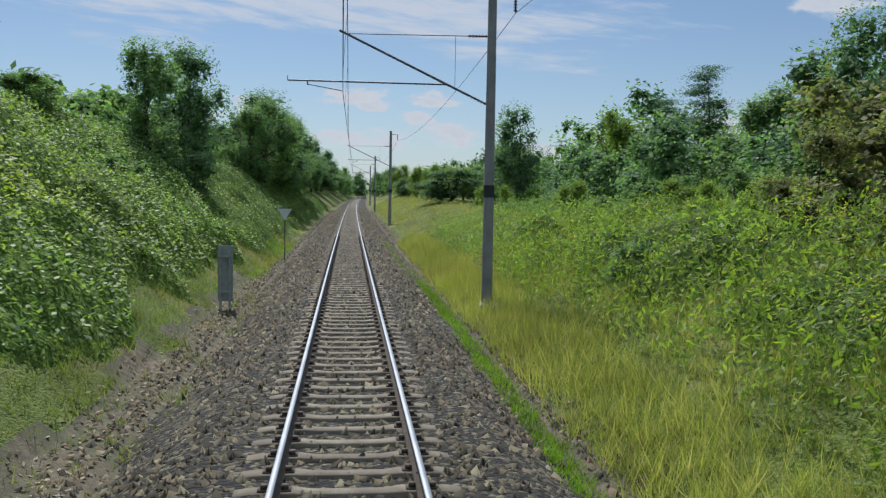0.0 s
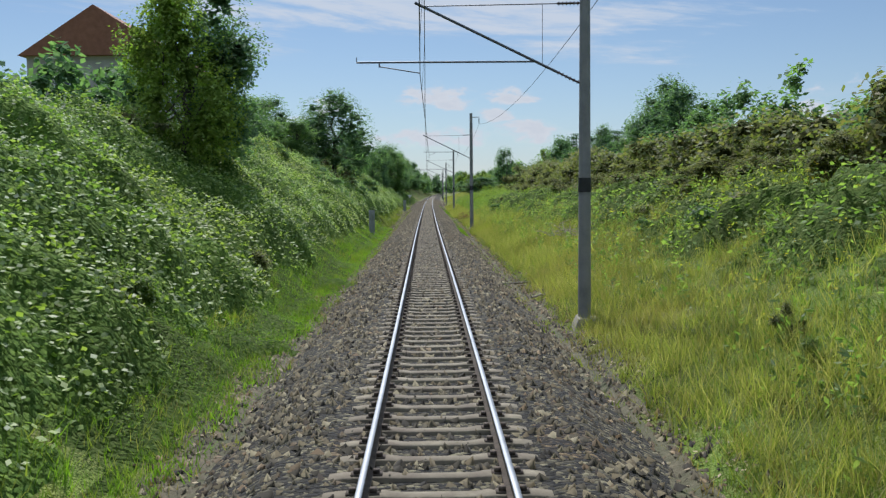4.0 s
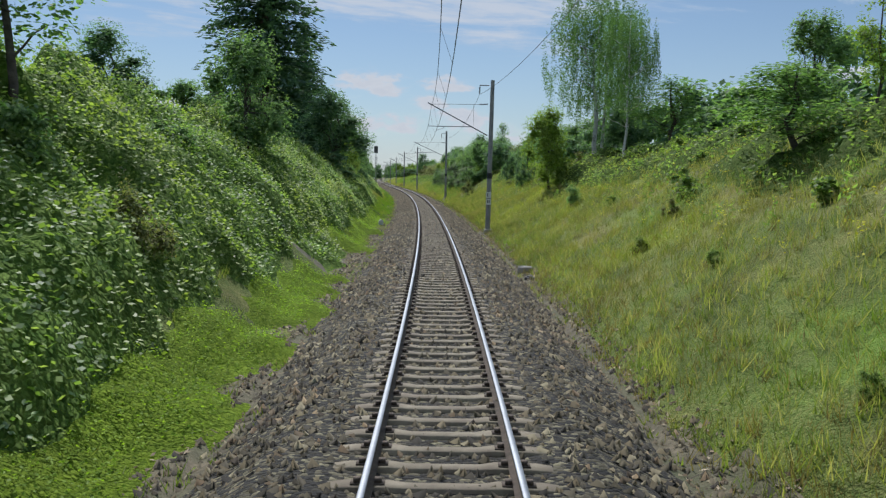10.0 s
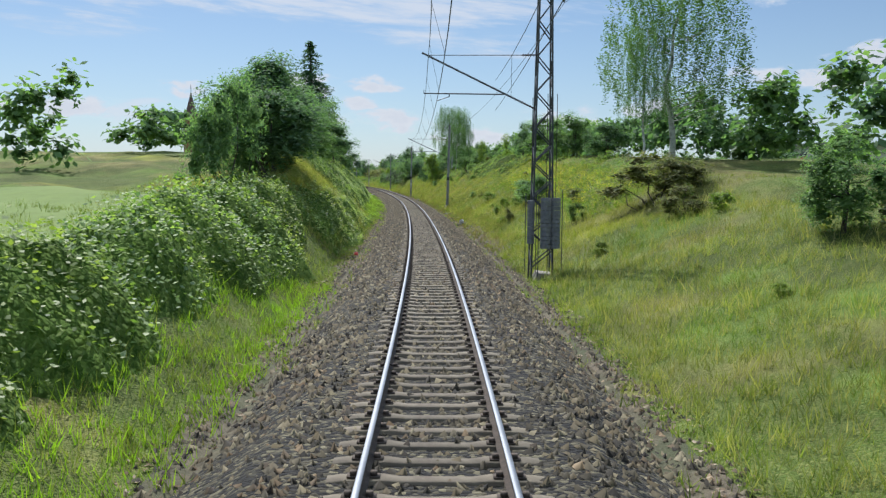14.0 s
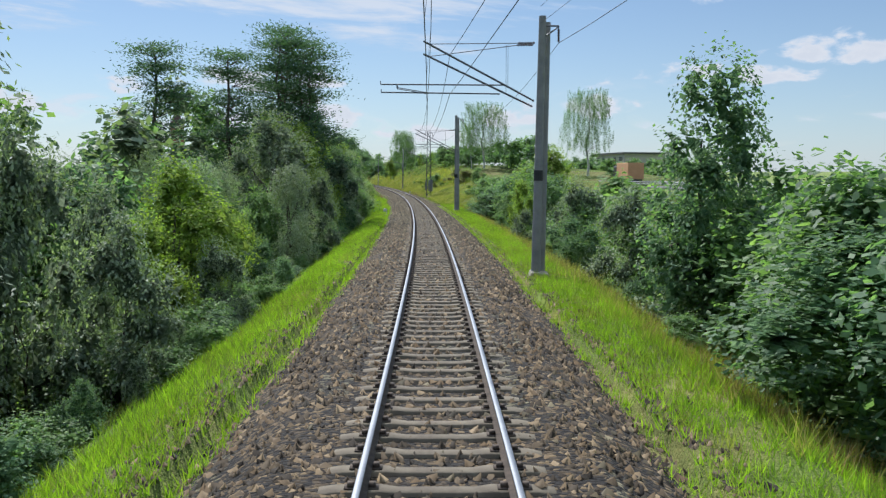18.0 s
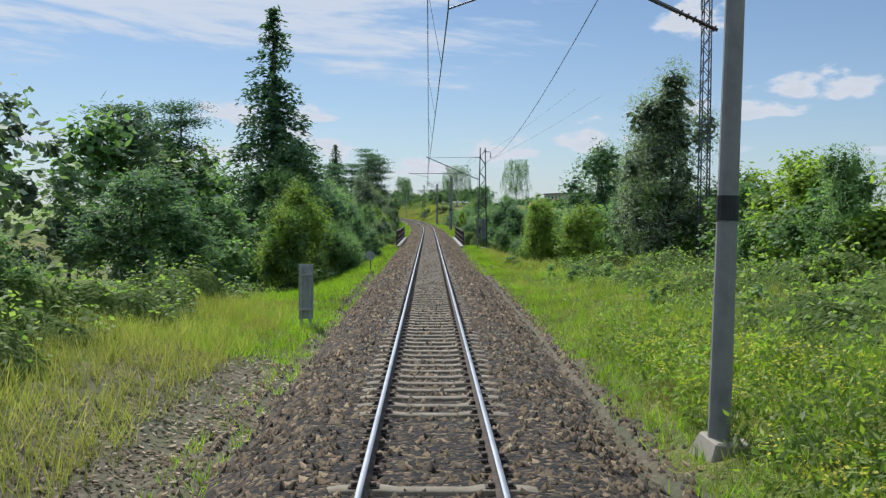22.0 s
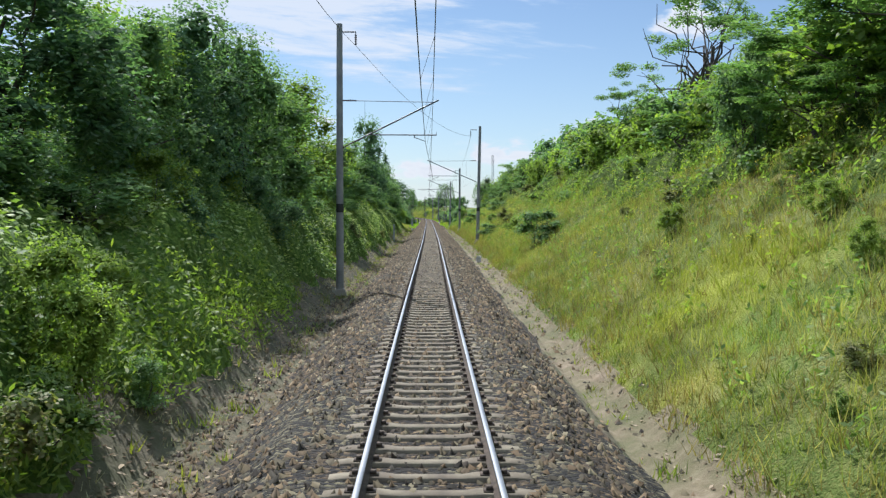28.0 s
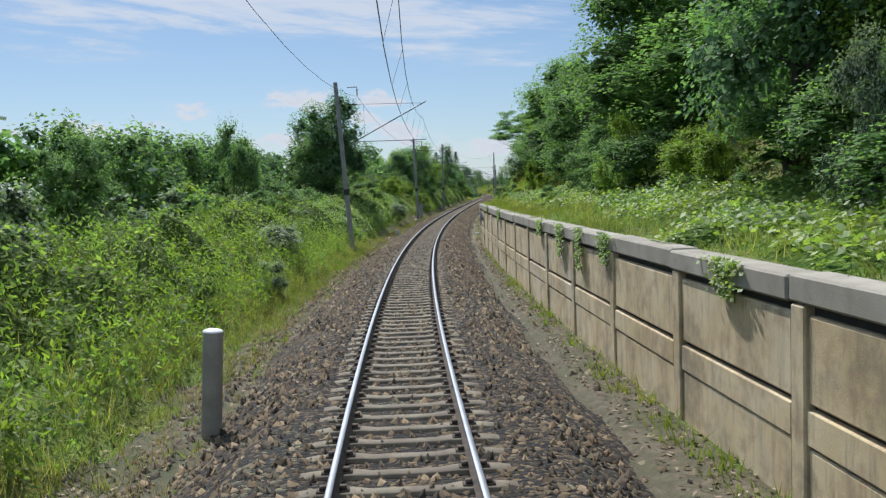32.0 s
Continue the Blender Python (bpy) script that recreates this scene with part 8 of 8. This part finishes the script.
flower_field("yellow_flowers", "blossom", [(-347, -306, 7.8, 11.0, 14.0, 0.5), (-604, -590, 4.1, 6.2, 12.0, 0.65), (-300, -180, 6.0, 12.0, 0.9, 0.6), (-812, -792, 5.6, 8.6, 6.0, 0.5), (-760, -620, 5.0, 12.0, 0.8, 0.6), (8, 32, 6.0, 11.0, 1.6, 1.35), (-100, 0, 5.0, 12.0, 0.8, 0.8)],
             "loose yellow flower heads over the grass", 36)
grass_field("withered_grass", "withered", [(-345, -170, 3.1, 4.9, 60, 0.8), (-300, -180, 4.9, 9.0, 14, 1.0), (-500, -396, 4.8, 7.2, 90, 1.3), (-562, -529, 4.8, 7.0, 50, 1.2), (-832, -605, 3.7, 4.9, 70, 1.1), (-830, -780, 4.9, 8.5, 20, 1.1), (-780, -605, 4.9, 11.5, 26, 1.2), (-170, -20, 4.4, 9.0, 14, 1.0), (-150, -20, 3.1, 4.4, 30, 0.8),
                                          (-905, -772, -4.9, -3.0, 40, 0.8), (-160, -40, -4.2, -2.9, 14, 0.6)],
            0.30, 0.016, "withered orange-brown grass beside the ballast", 39)
grass_field("straw_litter", "straw", [(-400, 30, -4.2, -2.95, 16, 0.5), (-795, -605, -5.2, -2.9, 26, 0.5), (-900, -800, -4.2, -2.85, 26, 0.6), (-830, -600, 3.1, 4.2, 14, 0.4), (-180, -96, 3.0, 4.4, 20, 0.5), (-900, -831, 2.95, 4.2, 12, 0.4)],
            0.26, 0.022, "dry straw and dead stalks on bare soil", 26)


def litter_field(name, mat, regions, label, seed):
    """Crumbled leaves, twigs and clods lying on bare earth."""
    rng = np.random.default_rng(seed)
    got = []
    for q0, q1, d0, d1, per in regions:
        n = int(abs(q1 - q0) * abs(d1 - d0) * per)
        q, d = rng.uniform(q0, q1, n), rng.uniform(min(d0, d1), max(d0, d1), n)
        at = on_line(q, d, land(q, d) + rng.uniform(0.0, 0.05, n))
        got.append(cards(rng, at, 0.11, 0.055, 1.6))
    v, f = joined(got)
    tagged(new(name, mesh_of(name, v, f, mat)), label, "litter", kind="stuff")


litter_field("ground_litter", "litter", [(5, 36, -4.2, -2.9, 40), (-160, -145, -5.2, -2.9, 70), (-190, -172, -4.6, -2.9, 50), (-612, -589, -6.4, -2.9, 60), (-795, -588, -5.6, -2.9, 42), (-902, -831, 3.0, 4.2, 40), (-900, -795, -4.4, -2.9, 24), (-830, -600, 3.3, 4.0, 22), (-400, 40, -3.9, -2.9, 22), (-400, 40, 2.9, 3.9, 22)],
             "dry leaves, twigs and clods on bare soil", 27)
grass_field("soil_tufts", "grass_mix", [(-795, -620, -5.0, -2.95, 14, 0.8), (-902, -831, 3.55, 4.2, 60, 0.9), (-902, -795, -4.4, -2.8, 14, 0.7), (-830, -600, 3.0, 4.0, 16, 0.6), (-180, -90, 2.9, 3.8, 26, 0.7), (-90, 40, 2.6, 3.7, 18, 0.6), (-390, -170, 2.8, 3.7, 22, 0.7),
                                         (-400, 30, -3.4, -2.6, 20, 0.6)],
            0.28, 0.03, "grass tufts and weeds at the edge of the stones", 28)


def ivy(q, drop, seed):
    """Creeper hanging over the wall's coping."""
    rng = np.random.default_rng(seed)
    n = 260
    u = rng.random(n) ** 1.3
    at = on_line(q + rng.normal(size=n) * 0.32 * (1 - 0.5 * u), wall_d(q) - 0.10 + 0.3 * np.maximum(0, 0.15 - u), WALL_Z + 0.06 - drop * u)
    v, f = cards(rng, at, 0.085, 0.065, 0.1, out=np.tile([-0.8, 0.0, 0.5], (n, 1)))
    o = on_line(q, wall_d(q), WALL_Z)
    I = tagged(new("ivy"), "green creeper hanging over the wall coping", "climbing plant", "creepers on the wall")
    I.location = o
    part("leaves", mesh_of("leaves", v - o, f, "bramble"), None, I)
    stems = [tube_arrays(limb_chain(rng, (0, 0, 0.05), (-0.1, rng.uniform(-0.3, 0.3), -drop * rng.uniform(0.6, 1)), 5, 0.05), 0.008, 4) for _ in range(5)]
    for st in stems:
        part("stem", mesh_of("stem", *st, "bark"), None, I)


for k, q in enumerate((-842.5, -851.0, -864.5, -868.0, -870.5, -873.0, -879.5, -886.0)):
    ivy(q, (0.35, 0.5, 0.45, 0.8, 0.95, 0.6, 0.5, 0.7)[k], 60 + k)

# ---- dead wood by the line ----
lying_stick(-79.5, 3.05, 1.6, 10)
lying_stick(-83.5, 3.6, 1.2, 40)
lying_stick(-621.5, 2.95, 1.1, 0)
lying_stick(-181.0, -3.5, 1.6, 60)
lying_stick(-182.5, -3.7, 1.2, -30)
brush_pile(-18.0, 4.3, 1.2, "dead_leaf", "pile of cut brush with reddish-brown dead leaves", 31, 420)
brush_pile(-72.0, 6.6, 1.7, "straw", "heap of bare grey twigs in the brambles", 32, 60)

# ---- pieces of the track: sleepers and fastenings ----
sl_v, sl_f = sleeper_arrays()
sleeper_me = mesh_of("sleeper", sl_v, sl_f, "sleeper")
for q in SLEEPERS[NEAR_SLEEPERS & ~BURIED]:
    ob = new("sleeper", sleeper_me)
    ob.parent = track
    ob.matrix_basis = place(q, random.uniform(-0.015, 0.015), random.uniform(-0.006, 0.004), random.uniform(-0.6, 0.6))
rest = SLEEPERS[~NEAR_SLEEPERS & ~BURIED]
f = (np.arange(len(rest))[:, None, None] * len(sl_v) + sl_f[None]).reshape(-1, 4)
part("sleeper_row", mesh_of("sleeper_row", along(sl_v, rest), f, "sleeper"), None, track, "pale weathered concrete sleepers")["kind"] = "stuff"
cl_v, cl_f = clip_arrays()
cl_q = SLEEPERS[SLEEPERS < 60]
f = (np.arange(len(cl_q))[:, None, None] * len(cl_v) + cl_f[None]).reshape(-1, 4)
part("rail_fastenings", mesh_of("rail_fastenings", along(cl_v, cl_q), f, "rust"), None, track, "rusty rail plates, clips and bolts")["kind"] = "stuff"
